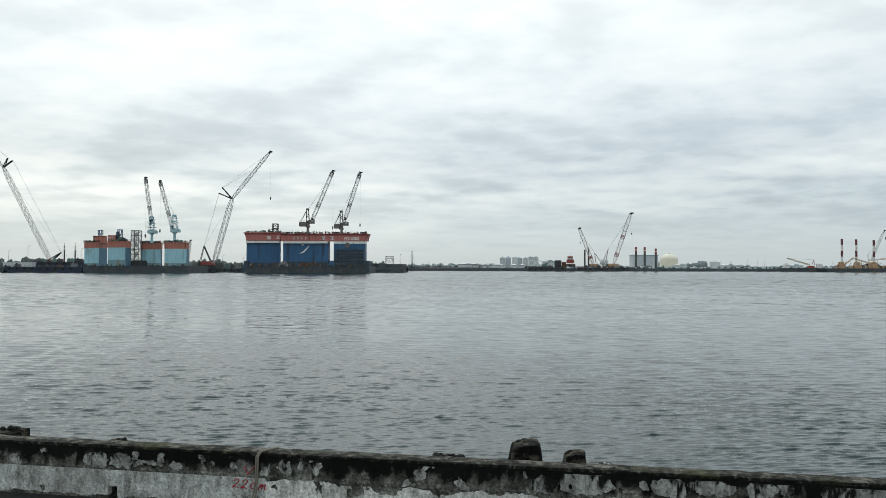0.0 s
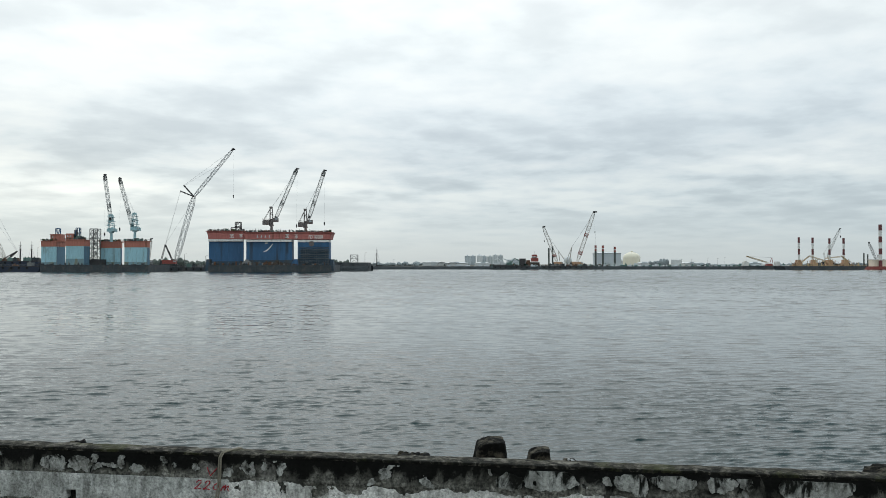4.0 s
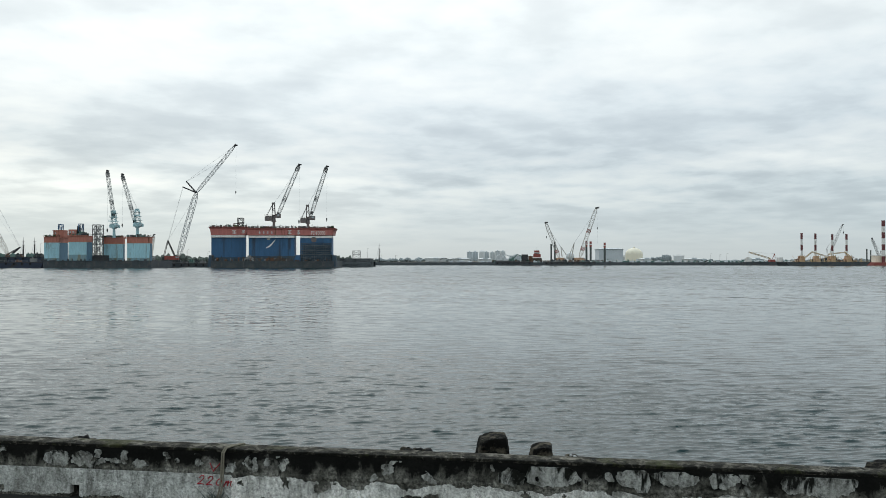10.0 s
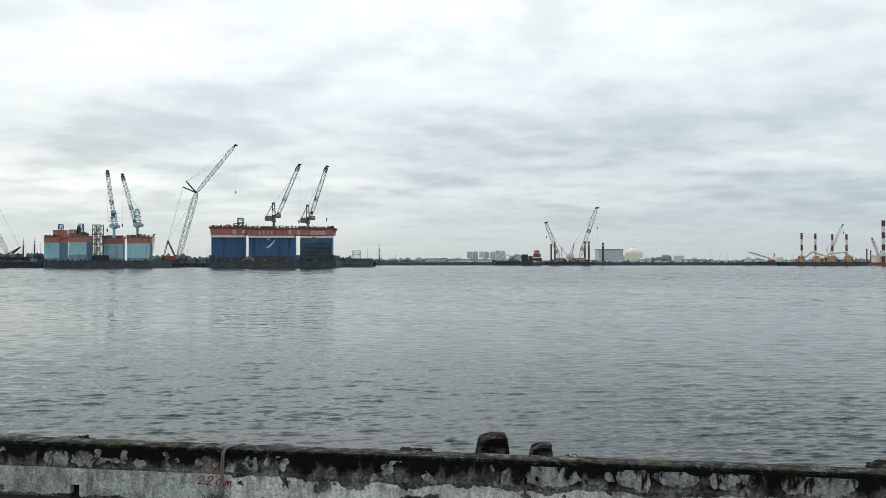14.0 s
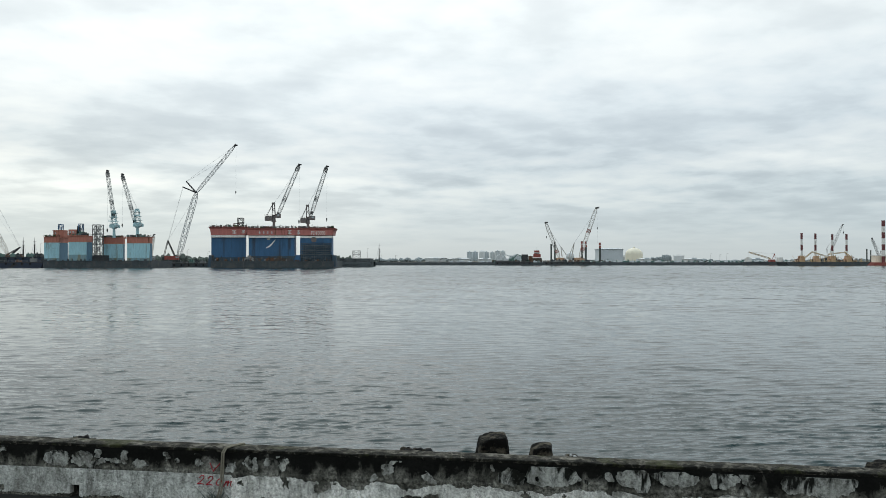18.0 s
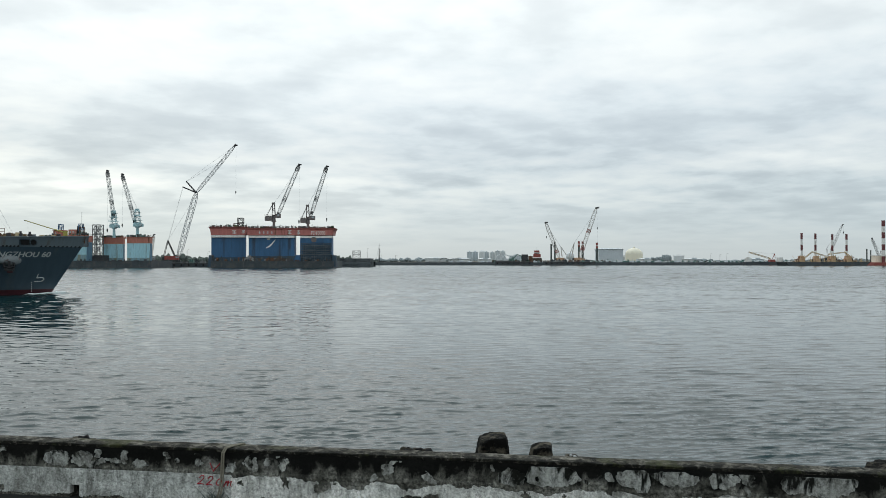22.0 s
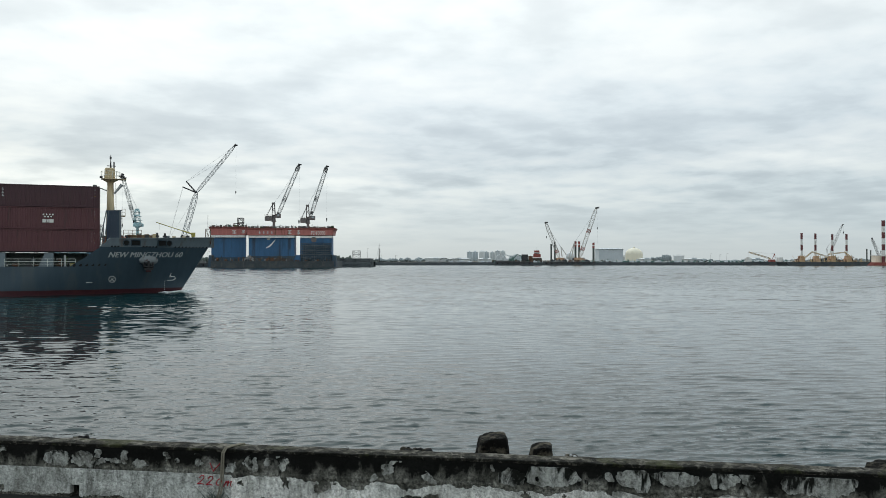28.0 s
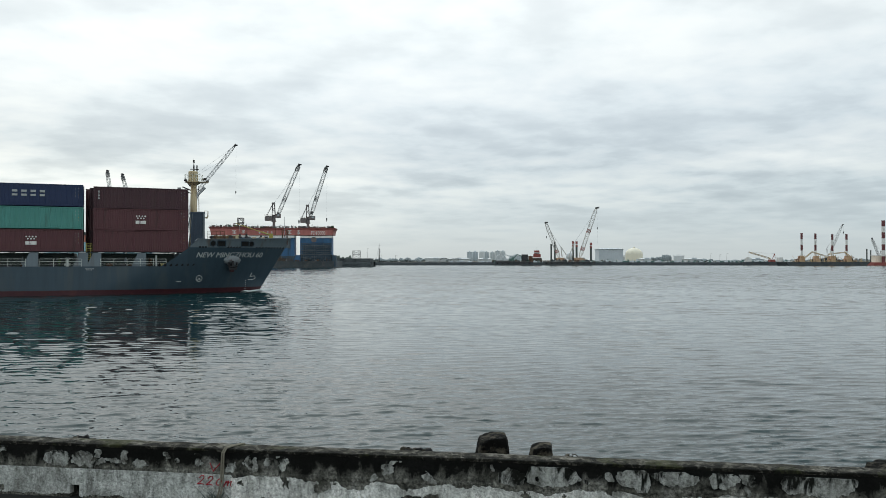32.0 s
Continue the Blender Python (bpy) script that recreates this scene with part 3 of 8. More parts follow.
    for c in range(cols - 1):
        extra_f.append((k1 + c, c, c + 1, k1 + c + 1))
    k0 = base + len(extra_v)
    steps = 40
    for k in range(steps + 1):
        a = half + (2 * math.pi - 2 * half) * k / steps
        extra_v.append((1.5 * math.sin(a), 1.5 * math.cos(a), 0.0))
        extra_v.append((far_r * math.sin(a), far_r * math.cos(a), 0.0))
    for k in range(steps):
        p = k0 + 2 * k
        extra_f.append((p, p + 1, p + 3, p + 2))
    verts = np.vstack([verts, np.array(extra_v)])
    faces = np.vstack([faces, np.array(extra_f)])
    me = bpy.data.meshes.new("water")
    me.vertices.add(len(verts))
    me.vertices.foreach_set("co", verts.ravel())
    me.loops.add(faces.size)
    me.loops.foreach_set("vertex_index", faces.ravel().astype(np.int32))
    me.polygons.add(len(faces))
    me.polygons.foreach_set("loop_start", np.arange(0, faces.size, 4, dtype=np.int32))
    me.polygons.foreach_set("use_smooth", np.ones(len(faces), dtype=bool))
    me.update(calc_edges=True)
    me.validate()
    me.materials.append(M["water"])
    return tagged(new("water", me), "grey rippled harbour water under an overcast sky", "water", kind="structure")


water = water_sheet()


# ---- moles and far shore ----
def strip(name, mat, x0, x1, y0, y1, z, step, label, seed, rough=0.5):
    """A mole: an uneven rubble edge towards the water, a flat top behind."""
    rnd = random.Random(seed)
    bm = bmesh.new()
    n = int((x1 - x0) / step)
    rows = []
    for i in range(n + 1):
        x = x0 + (x1 - x0) * i / n
        j = lambda s: (rnd.random() - 0.5) * s * rough
        rows.append([bm.verts.new(p) for p in ((x, y0 - 2.0 + j(2), -1.0), (x, y0 - 0.8 + j(1.5), 0.6 + j(0.4)), (x, y0 + j(1.5), z * 0.6 + j(1.0)),
                                              (x, y0 + 1.5 + j(1), z + j(0.8)), (x, y0 + 6, z + j(0.3)), (x, y1, z), (x, y1 + 2, -1.0))])
    for a, b in zip(rows[:-1], rows[1:]):
        for i in range(6):
            bm.faces.new((a[i], b[i], b[i + 1], a[i + 1]))
    return tagged(part(name, bm, mat, None), label, "mole", kind="structure")


strip("mole_near", "rubble", -473.6, -51.3, 560, 600, 3.4, 2.5, "dark rubble mole at the water's edge", 1)
strip("mole_far", "rubble", -99.5, 419.6, 757, 775, 2.7, 2.5, "long dark rubble mole across the basin", 2)
strip("mole_east", "rubble", 421.3, 900, 770, 790, 3.0, 4, "dark rubble mole across the basin", 3)
boxes("quay_wall", "quay", None, (-79.3, -51.9, 566, 592, 0.0, 6.0), label="")
tagged(bpy.data.objects["quay_wall"], "dark concrete quay block on the mole", "quay", kind="structure")


def far_land():
    bm = bmesh.new()
    rows = []
    rnd = random.Random(5)
    for i in range(60):
        x = -4800 + 9600 * i / 59
        rows.append([bm.verts.new(p) for p in ((x, 985 + rnd.random() * 12, -1), (x, 992 + rnd.random() * 8, 2.6), (x, 1400, 3.0), (x, 4890, 3.2))])
    for a, b in zip(rows[:-1], rows[1:]):
        for i in range(3):
            bm.faces.new((a[i], b[i], b[i + 1], a[i + 1]))
    tagged(part("ground", bm, "land", None), "flat reclaimed land on the far side of the harbour", "ground", kind="structure")


far_land()


def shrubs(name, mat, spans, label, seed, sub=2, rough=0.7):
    """Rows of bushes and low trees, each of many overlapping leafy clumps: one uncountable mass."""
    rnd = random.Random(seed)
    bm = bmesh.new()
    for x0, x1, y, z, h, step in spans:
        x = x0
        while x < x1:
            k = h * (0.55 + 0.6 * rnd.random()) * (0.7 + 0.5 * abs(math.sin(x * 0.045 + seed)))
            for _ in range(3):
                blob(bm, (x + rnd.uniform(-1, 1) * step, y + rnd.uniform(-2, 2), z + k * rnd.uniform(0.2, 0.6)), step * rnd.uniform(0.5, 1.0), step * 0.8,
                     k * rnd.uniform(0.3, 0.55), rough, sub, rnd.randrange(999))
            x += step * rnd.uniform(0.8, 1.4)
    return tagged(part(name, bm, mat, None), label, "bushes", kind="stuff")


shrubs("mole_bushes", "leaf", [(-414.7, -296.7, 590, 3.2, 5.8, 2.6), (-222.9, -150.4, 592, 3.2, 5.2, 2.4),
                               (-83.4, -67.7, 596, 3.4, 4.6, 2.2)], "dark green bushes along the mole", 11, 2, 0.45)
shrubs("shore_trees", "hazed_leaf", [(-86.6, -30.3, 1010, 3, 4.6, 3.6), (-52.0, -40.0, 1008, 3, 7.4, 2.6), (-31.3, 31.3, 1045, 3, 5.4, 5.5), (332.6, 393.9, 1012, 3, 2.8, 5),
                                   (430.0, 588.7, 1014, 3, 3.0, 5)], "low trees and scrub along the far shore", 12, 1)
shrubs("tree_clump", "hazed_leaf", [(397.6, 408.8, 1500, 3, 13, 3.4), (411.0, 421.0, 1500, 3, 12.5, 3.4), (424.9, 435.1, 1500, 3, 11.5, 3.4)],
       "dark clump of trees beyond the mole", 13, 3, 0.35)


def far_building(x0, x1, d, y_top, label, mat="hazed_wall", floors=6, base=3.0, depth=30, name="apartment_block", cat="building"):
    b = thing(name, ((x0 + x1) / 2, d, base), label, cat, "far buildings")
    part_bm = bmesh.new()
    box(part_bm, x0, x1, d, d + depth, base, y_top)
    part("wall", part_bm, mat, b)
    boxes("roof", "hazed_wall_grey", b, (x0 - 0.4, x1 + 0.4, d - 0.4, d + depth, y_top, y_top + 0.8), (x0 + (x1 - x0) * 0.35, x0 + (x1 - x0) * 0.6, d + 3, d + 12, y_top + 0.8, y_top + 4))
    hgt = (y_top - base) / floors
    bays = max(2, int((x1 - x0) / 6))
    w = (x1 - x0) / bays
    me = None
    for f in range(floors):
        for k in range(bays):
            xc, zc = x0 + w * (k + 0.5), base + hgt * (f + 0.55)
            if me is None:
                bm = bmesh.new()
                box(bm, -w * 0.3, w * 0.3, -0.15, 0.1, -hgt * 0.25, hgt * 0.25)
                o = part("window", bm, "far_glass", b)
                me = o.data
                for v in me.vertices:
                    v.co += b.location
            else:
                o = new("window", me)
                o.parent = b
            o.location = Vector((xc, d, zc)) - b.location


D2 = 2400
far_building(73.7, 89.1, D2, 29.5, "hazy grey apartment block on the skyline", "hazed_wall_grey", 8)
far_building(91.7, 108.0, D2 + 40, 30.3, "hazy grey apartment block on the skyline", "hazed_wall_grey", 8)
far_building(126.9, 140.6, D2 + 20, 28.6, "pale grey apartment block on the skyline", "hazed_wall_grey", 8)
far_building(143.1, 157.7, D2, 27.8, "pale grey apartment block on the skyline", "hazed_wall", 8)
far_building(166.3, 180.0, D2 + 100, 32.9, "pale tall apartment block on the skyline", "hazed_wall", 9)
far_building(183.4, 197.1, D2 + 100, 32.0, "pale tall apartment block on the skyline", "hazed_wall", 9)
far_building(202.3, 241.7, D2, 18.3, "low pale factory building on the skyline", "hazed_wall_grey", 3, name="factory_building")


def shed(x0, x1, d, z1, label, mat, depth=25, base=3.0, ribs=14):
    s = thing("warehouse", ((x0 + x1) / 2, d, base), label, "warehouse")
    boxes("wall", mat, s, (x0, x1, d, d + depth, base, z1))
    bm = bmesh.new()
    box(bm, x0 - 1, x1 + 1, d - 1, d + depth + 1, z1, z1 + 0.5)
    xm = (x0 + x1) / 2
    box(bm, x0, x1, d, d + depth, z1 + 0.5, z1 + 1.6, 0.6)
    part("roof", bm, mat, s)
    for k in range(ribs):
        x = x0 + (x1 - x0) * (k + 0.5) / ribs
        boxes("cladding_rib", mat, s, (x - 0.2, x + 0.2, d - 0.25, d, base, z1 - 0.3))
    boxes("door", "hazed_wall_grey", s, (xm - 3, xm + 3, d - 0.15, d, base, base + 5))


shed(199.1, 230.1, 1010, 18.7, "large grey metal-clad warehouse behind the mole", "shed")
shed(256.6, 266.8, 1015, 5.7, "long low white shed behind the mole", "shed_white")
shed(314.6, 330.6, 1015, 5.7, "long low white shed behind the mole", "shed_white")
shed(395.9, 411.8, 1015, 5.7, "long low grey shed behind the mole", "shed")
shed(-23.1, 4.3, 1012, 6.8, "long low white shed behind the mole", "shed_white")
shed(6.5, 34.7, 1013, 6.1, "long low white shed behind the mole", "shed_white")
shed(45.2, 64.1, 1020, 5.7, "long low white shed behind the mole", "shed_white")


def tank(x0, x1, d, z1, dome, label, mat="tank", base=3.0, name="storage_tank"):
    c, r = (x0 + x1) / 2, (x1 - x0) / 2
    t = thing(name, (c, d, base), label, "tank")
    bm = bmesh.new()
    tube(bm, (c, d, base), (c, d, z1), r, r, 32)
    part("shell", bm, mat, t)
    bm = bmesh.new()
    prev = r
    for k in range(6):
        a0, a1 = math.pi / 2 * k / 6, math.pi / 2 * (k + 1) / 6
        tube(bm, (c, d, z1 + dome * math.sin(a0)), (c, d, z1 + dome * math.sin(a1)), r * math.cos(a0), max(0.05, r * math.cos(a1)), 32, caps=k == 5)
    part("dome_roof", bm, mat, t, smooth=True)
    bm = bmesh.new()
    for k in range(24):
        q, q2 = 2 * math.pi * k / 24, 2 * math.pi * (k + 1) / 24
        p, p2 = (c + r * 1.02 * math.cos(q), d + r * 1.02 * math.sin(q), z1), (c + r * 1.02 * math.cos(q2), d + r * 1.02 * math.sin(q2), z1)
        beam(bm, p, add3(p, 0, 0, 1.2), 0.12)
        beam(bm, add3(p, 0, 0, 1.2), add3(p2, 0, 0, 1.2), 0.1)
    part("guard_rail", bm, "white", t)
    boxes("vent_cap", mat, t, (c - 1.2, c + 1.2, d - 1.2, d + 1.2, z1 + dome - 0.3, z1 + dome + 1.2))


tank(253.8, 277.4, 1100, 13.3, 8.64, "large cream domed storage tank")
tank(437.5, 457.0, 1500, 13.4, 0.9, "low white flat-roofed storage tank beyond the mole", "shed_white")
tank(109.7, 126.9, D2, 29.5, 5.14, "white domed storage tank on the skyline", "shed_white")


def ball_tank(x, d, r, base=3.0):
    t = thing("ball_tank", (x, d, base), "white spherical gas tank on short legs", "tank")
    bm = bmesh.new()
    bmesh.ops.create_icosphere(bm, subdivisions=3, radius=r)
    for v in bm.verts:
        v.co += Vector((x, d, base + r + 2))
    part("sphere", bm, "shed_white", t, smooth=True)
    for k in range(8):
        q = 2 * math.pi * k / 8
        lines("leg", "shed_white", t, 0.4, ((x + r * 0.95 * math.cos(q), d + r * 0.95 * math.sin(q), base), (x + r * 0.95 * math.cos(q), d + r * 0.95 * math.sin(q), base + r + 2)))


ball_tank(253.6, 1120, 4.2)
ball_tank(173.6, 1080, 5.5)
ball_tank(292.8, 1120, 1.6)


# ---- posts and poles on the moles ----
def lamp_post(x, d, z0, z1, arm=1.5):
    p = thing("street_lamp", (x, d, z0), "thin grey street lamp on the mole", "street lamp", "lamps on the mole")
    bm = bmesh.new()
    tube(bm, (x, d, z0), (x, d, z1), 0.16, 0.09, 6)
    part("pole", bm, "steel", p)
    lines("arm", "steel", p, 0.08, ((x, d, z1 - 0.1), (x + arm, d, z1 + 0.3)))
    boxes("lamp_head", "steel", p, (x + arm - 0.1, x + arm + 0.7, d - 0.2, d + 0.2, z1 + 0.2, z1 + 0.4))


def stay_pole(x, d, z0, z1, label="dark pole with stays on the mole"):
    p = thing("signal_mast", (x, d, z0), label, "mast")
    bm = bmesh.new()
    tube(bm, (x, d, z0), (x, d, z0 + (z1 - z0) * 0.7), 0.6, 0.45, 6)
    tube(bm, (x, d, z0 + (z1 - z0) * 0.7), (x, d, z1), 0.16, 0.08, 6)
    part("pole", bm, "dark_steel", p)
    lines("stay", "cable", p, 0.07, ((x, d, z1 - 2), (x + 3.5, d, z0)), )
    lines("stay", "cable", p, 0.07, ((x, d, z1 - 2), (x - 3.5, d, z0)), )
    lines("yard", "dark_steel", p, 0.09, ((x - 1.2, d, z1 - 3), (x + 1.2, d, z1 - 3)))


lamp_post(-300.1, 590, 3.2, 17.3)
lamp_post(-341.4, 590, 3.2, 19.4)
lamp_post(-356.5, 590, 3.2, 16.0, 0.8)
lamp_post(-190.9, 590, 3.2, 12.2, 1.0)
lamp_post(-175.3, 590, 3.2, 10.9, 1.0)
lamp_post(-56.5, 590, 4.0, 13.0, 0.5)
stay_pole(-307.8, 580, 3.0, 21.6, "tall dark dredger spud standing by the quay")
stay_pole(-299.5, 580, 3.0, 21.6, "tall dark dredger spud standing by the quay")
stay_pole(-61.8, 766, 2.7, 21.6, "tall slim mast with stays on the quay")
for k, (px, top) in enumerate(((-60.0, 11.0), (337.9, 12.5), (350.0, 12.1), (358.6, 12.8), (317.1, 11.0))):
    lamp_post(px, 1000, 2.8, top, 1.2)


def scaffold(x0, x1, d, z0, z1):
    s = thing("scaffold_frame", ((x0 + x1) / 2, d, z0), "open white steel frame standing on the quay", "frame")
    bm = bmesh.new()
    tower_frame(bm, x0, x1, d, d + 4, z0, z1, 2, 0.16)
    part("frame", bm, "steel", s)
    boxes("platform", "steel", s, (x0, x1, d, d + 4, z1 - 1.6, z1 - 1.4))


scaffold(-65.7, -60.4, 575, 6.1, 11.6)


# ---- floating docks ----
def clutter(parent, x0, x1, y, z, n, seed, tall, mats, name="deck_gear"):
    """Small deck gear in a row: drums, bollards, lockers, heaps and pipes, each a part."""
    rnd = random.Random(seed)
    for k in range(n):
        x = x0 + (x1 - x0) * (k + rnd.random()) / n
        w, h, yy = rnd.uniform(0.4, 1.6), rnd.uniform(0.35, 1.0) * tall, y + rnd.uniform(0, 1.6)
        bm = bmesh.new()
        kind = rnd.randrange(5)
        if kind == 0:
            tube(bm, (x, yy, z), (x, yy, z + h), w * 0.3, w * 0.3, 9)
            tube(bm, (x, yy, z + h), (x, yy, z + h * 1.15), w * 0.42, w * 0.42, 9)
        elif kind == 1:
            tube(bm, (x, yy, z + h * 0.5), (x + w, yy, z + h * 0.5), h * 0.5, h * 0.5, 10)
        elif kind == 2:
            blob(bm, (x, yy, z + h * 0.3), w * 0.9, 0.7, h * 0.6, 0.7, 2, seed + k)
        elif kind == 3:
            box(bm, x, x + w, yy, yy + 0.9, z, z + h * 0.75, rnd.uniform(0.7, 1.0))
            beam(bm, (x + w * 0.5, yy + 0.4, z + h * 0.7), (x + w * 0.5, yy + 0.4, z + h * 1.4), 0.07)
        else:
            beam(bm, (x, yy, z), (x + rnd.uniform(-0.6, 0.6), yy, z + h * 1.5), 0.09)
            beam(bm, (x - 0.4, yy, z + h), (x + 0.5, yy, z + h * 1.2), 0.08)
        part(name, bm, rnd.choice(mats), parent)


def dock_tower(dock, x0, x1, y0, y1, z0, zb, z1, seams=3, gear=7, seed=1, low="sky_blue", high="orange"):
    """A wing tower: plated body, proud coloured upper strake, overhanging deck edge, rail and deck gear."""
    rnd = random.Random(seed)
    bm = bmesh.new()
    box(bm, x0, x1, y0, y1, z0, zb)
    t = part("tower_body", bm, low, dock)
    for k in range(seams):
        x = x0 + (x1 - x0) * (k + 1) / (seams + 1)
        boxes("plate_seam", low, t, (x - 0.09, x + 0.09, y0 - 0.06, y0, z0, zb))
    n = 2
    for k in range(n):
        z = z0 + (zb - z0) * (k + 1) / (n + 1)
        boxes("rubbing_strake", low, t, (x0, x1, y0 - 0.07, y0, z - 0.1, z + 0.1))
    boxes("fouled_strake", "sky_fouled", t, (x0 - 0.03, x1 + 0.03, y0 - 0.1, y1, z0, z0 + (zb - z0) * (0.12 + 0.22 * rnd.random())))
    # thin darker sheet on the right side: blue paint plus painted side shade
    boxes("side_plating", "side_shade_blue", t, (x1, x1 + 0.05, y0 + 0.1, y1 - 0.1, z0, zb - 0.1))
    boxes("upper_strake", high, dock, (x0 - 0.12, x1 + 0.12, y0 - 0.12, y1 + 0.12, zb, z1))
    boxes("deck_edge", high, dock, (x0 - 0.6, x1 + 0.6, y0 - 0.6, y1 + 0.6, z1, z1 + 0.35))
    bm = bmesh.new()
    railing(bm, [(x0 - 0.5, y1, z1 + 0.35), (x0 - 0.5, y0 - 0.5, z1 + 0.35), (x1 + 0.5, y0 - 0.5, z1 + 0.35), (x1 + 0.5, y1, z1 + 0.35)], 1.1, 0.06, 1.4)
    part("guard_rail", bm, "dark_steel", dock)
    for k in range(gear):
        x, y = rnd.uniform(x0, x1 - 1.5), rnd.uniform(y0, y1 - 1.5)
        a, h = rnd.uniform(0.6, 1.9), rnd.uniform(0.7, 1.9)
        bm = bmesh.new()
        if k % 3 == 0:
            tube(bm, (x, y, z1 + 0.9), (x + a, y, z1 + 0.9), 0.6, 0.6, 10)
            box(bm, x - 0.1, x + a + 0.1, y - 0.6, y + 0.6, z1 + 0.35, z1 + 0.7)
            part("winch", bm, "dark_steel", dock)
        else:
            box(bm, x, x + a, y, y + a, z1 + 0.35, z1 + 0.35 + h)
            box(bm, x - 0.1, x + a + 0.1, y - 0.1, y + a + 0.1, z1 + 0.35 + h, z1 + 0.45 + h)
            part("deck_box", bm, rnd.choice(("rust", "dark_steel", "teal", "steel")), dock)
    clutter(dock, x0 - 0.4, x1 - 0.2, y0 - 0.2, z1 + 0.35, 16, seed + 40, 1.5, ("olive", "dark_steel", "teal", "rust", "steel"))


def pontoon(dock, x0, x1, y0, y1, z1, mat="hull_dark"):
    bm = bmesh.new()
    box(bm, x0, x1, y0, y1, -1.5, z1)
    p = part("pontoon", bm, mat, dock, "dark wet pontoon hull")
    n = int((x1 - x0) / 4.5)
    for k in range(n):
        x = x0 + (x1 - x0) * (k + 0.5) / n
        boxes("fender", mat, p, (x - 0.2, x + 0.2, y0 - 0.2, y0, 0.4, z1 - 0.5))
    boxes("rubbing_strake", mat, p, (x0, x1, y0 - 0.25, y0, z1 - 0.45, z1 - 0.1))
    clutter(dock, x0 + 0.5, x1 - 1, y0 + 0.2, z1, n * 2, n, 1.3, ("hull_dark", "old_store", "rubble", "dark_steel", "hull_dark"), "deck_store")


def pedestal_crane(base, z_house, house, z_tower, foot, tip, hook, body, boom, w=1.5, label="", tw=0.9):
    """A slewing crane on a round pedestal: turntable, machinery house, A-frame tower, lattice boom, ropes and hook."""
    x, y, z = base
    c = thing("pedestal_crane", base, label, "crane", "cranes on the floating docks")
    bm = bmesh.new()
    tube(bm, base, (x, y, z_house - 0.5), 1.0, 0.72, 12)
    part("pedestal", bm, body, c)
    bm = bmesh.new()
    tube(bm, (x, y, z_house - 0.7), (x, y, z_house), 1.5, 1.5, 14)
    part("turntable", bm, body, c)
    x0, x1, h = house
    bm = bmesh.new()
    if body == "crane_brown":
        box(bm, x0, x - 1.0, y - 1.9, y + 1.9, z_house, z_house + h - 0.2)
        box(bm, x0 + 0.4, x - 1.4, y - 1.6, y + 1.6, z_house + h - 0.2, z_house + h + 0.1)
        box(bm, x - 1.0, x + 1.0, y - 1.0, y + 1.0, z_house, z_house + h + 0.8, 0.8)
        hs = part("machinery_house", bm, body, c)
        boxes("cab", body, hs, (x + 0.9, x1 + 1.9, y - 2.0, y + 1.4, z_house + 1.8, z_house + 4.3))
        boxes("cab_window", "far_glass", hs, (x + 2.6, x1 + 1.6, y - 2.06, y - 1.9, z_house + 3.0, z_house + 4.0))
        for sy in (-1.5, 1.5):
            lines("backstay", body, hs, 0.10, ((x0 + 0.3, y + sy, z_house + h - 0.2), (x - 0.5, y + sy * 0.3, z_tower - 0.4)))
    else:
        box(bm, x0, x1, y - 1.9, y + 1.9, z_house, z_house + h)
        box(bm, x0 + 0.4, x1 - 0.6, y - 1.6, y + 1.6, z_house + h, z_house + h + 0.35)
        hs = part("machinery_house", bm, body, c)
        boxes("cab", body, hs, (x1 - 1.2, x1 + 0.5, y - 2.6, y - 1.9, z_house + 0.3, z_house + h))
        boxes("cab_window", "far_glass", hs, (x1 - 0.9, x1 + 0.55, y - 2.66, y - 2.5, z_house + h * 0.5, z_house + h - 0.2))
        for k in range(3):
            boxes("walkway", body, hs, (x - 2.6 + k * 0.5, x + 2.4 - k * 0.4, y - 2.2, y + 2.0, z_house + h + 2.0 + 2.6 * k, z_house + h + 2.15 + 2.6 * k))
            bm = bmesh.new()
            railing(bm, [(x - 2.6 + k * 0.5, y - 2.2, z_house + h + 2.15 + 2.6 * k), (x + 2.4 - k * 0.4, y - 2.2, z_house + h + 2.15 + 2.6 * k)], 1.0, 0.06, 1.0)
            part("walkway_rail", bm, body, hs)
    bm = bmesh.new()
    railing(bm, [(x0, y - 1.9, z_house + h), (x1, y - 1.9, z_house + h)], 1.0, 0.05, 1.2)
    part("guard_rail", bm, body, c)
    top = (x - 0.3, y, z_tower)
    bm = bmesh.new()
    zt = z_house + h
    for sy in (-1, 1):
        beam(bm, (x + tw, y + sy * 1.1, zt), (top[0] + tw * 0.7, y + sy * 0.6, z_tower), 0.2)
        beam(bm, (x - tw, y + sy * 1.1, zt), (top[0] - tw * 0.7, y + sy * 0.6, z_tower), 0.2)
        for k in range(4):
            u = (k + 0.5) / 4
            zz = zt + (z_tower - zt) * u
            beam(bm, (x + tw * (1 - 0.3 * u) - 0.3 * u, y + sy * (1.1 - 0.5 * u), zz), (x - tw * (1 - 0.3 * u) - 0.3 * u, y + sy * (1.1 - 0.5 * u), zz + (0.9 if k % 2 else -0.9)), 0.14)
        beam(bm, (x0 + 0.4, y + sy * 1.0, zt), (top[0] - 0.4, y + sy * 0.5, z_tower - 0.3), 0.06)
    box(bm, top[0] - 0.9, top[0] + 0.9, y - 0.9, y + 0.9, z_tower - 0.4, z_tower + 0.5)
    part("tower", bm, body, c)
    bm = bmesh.new()
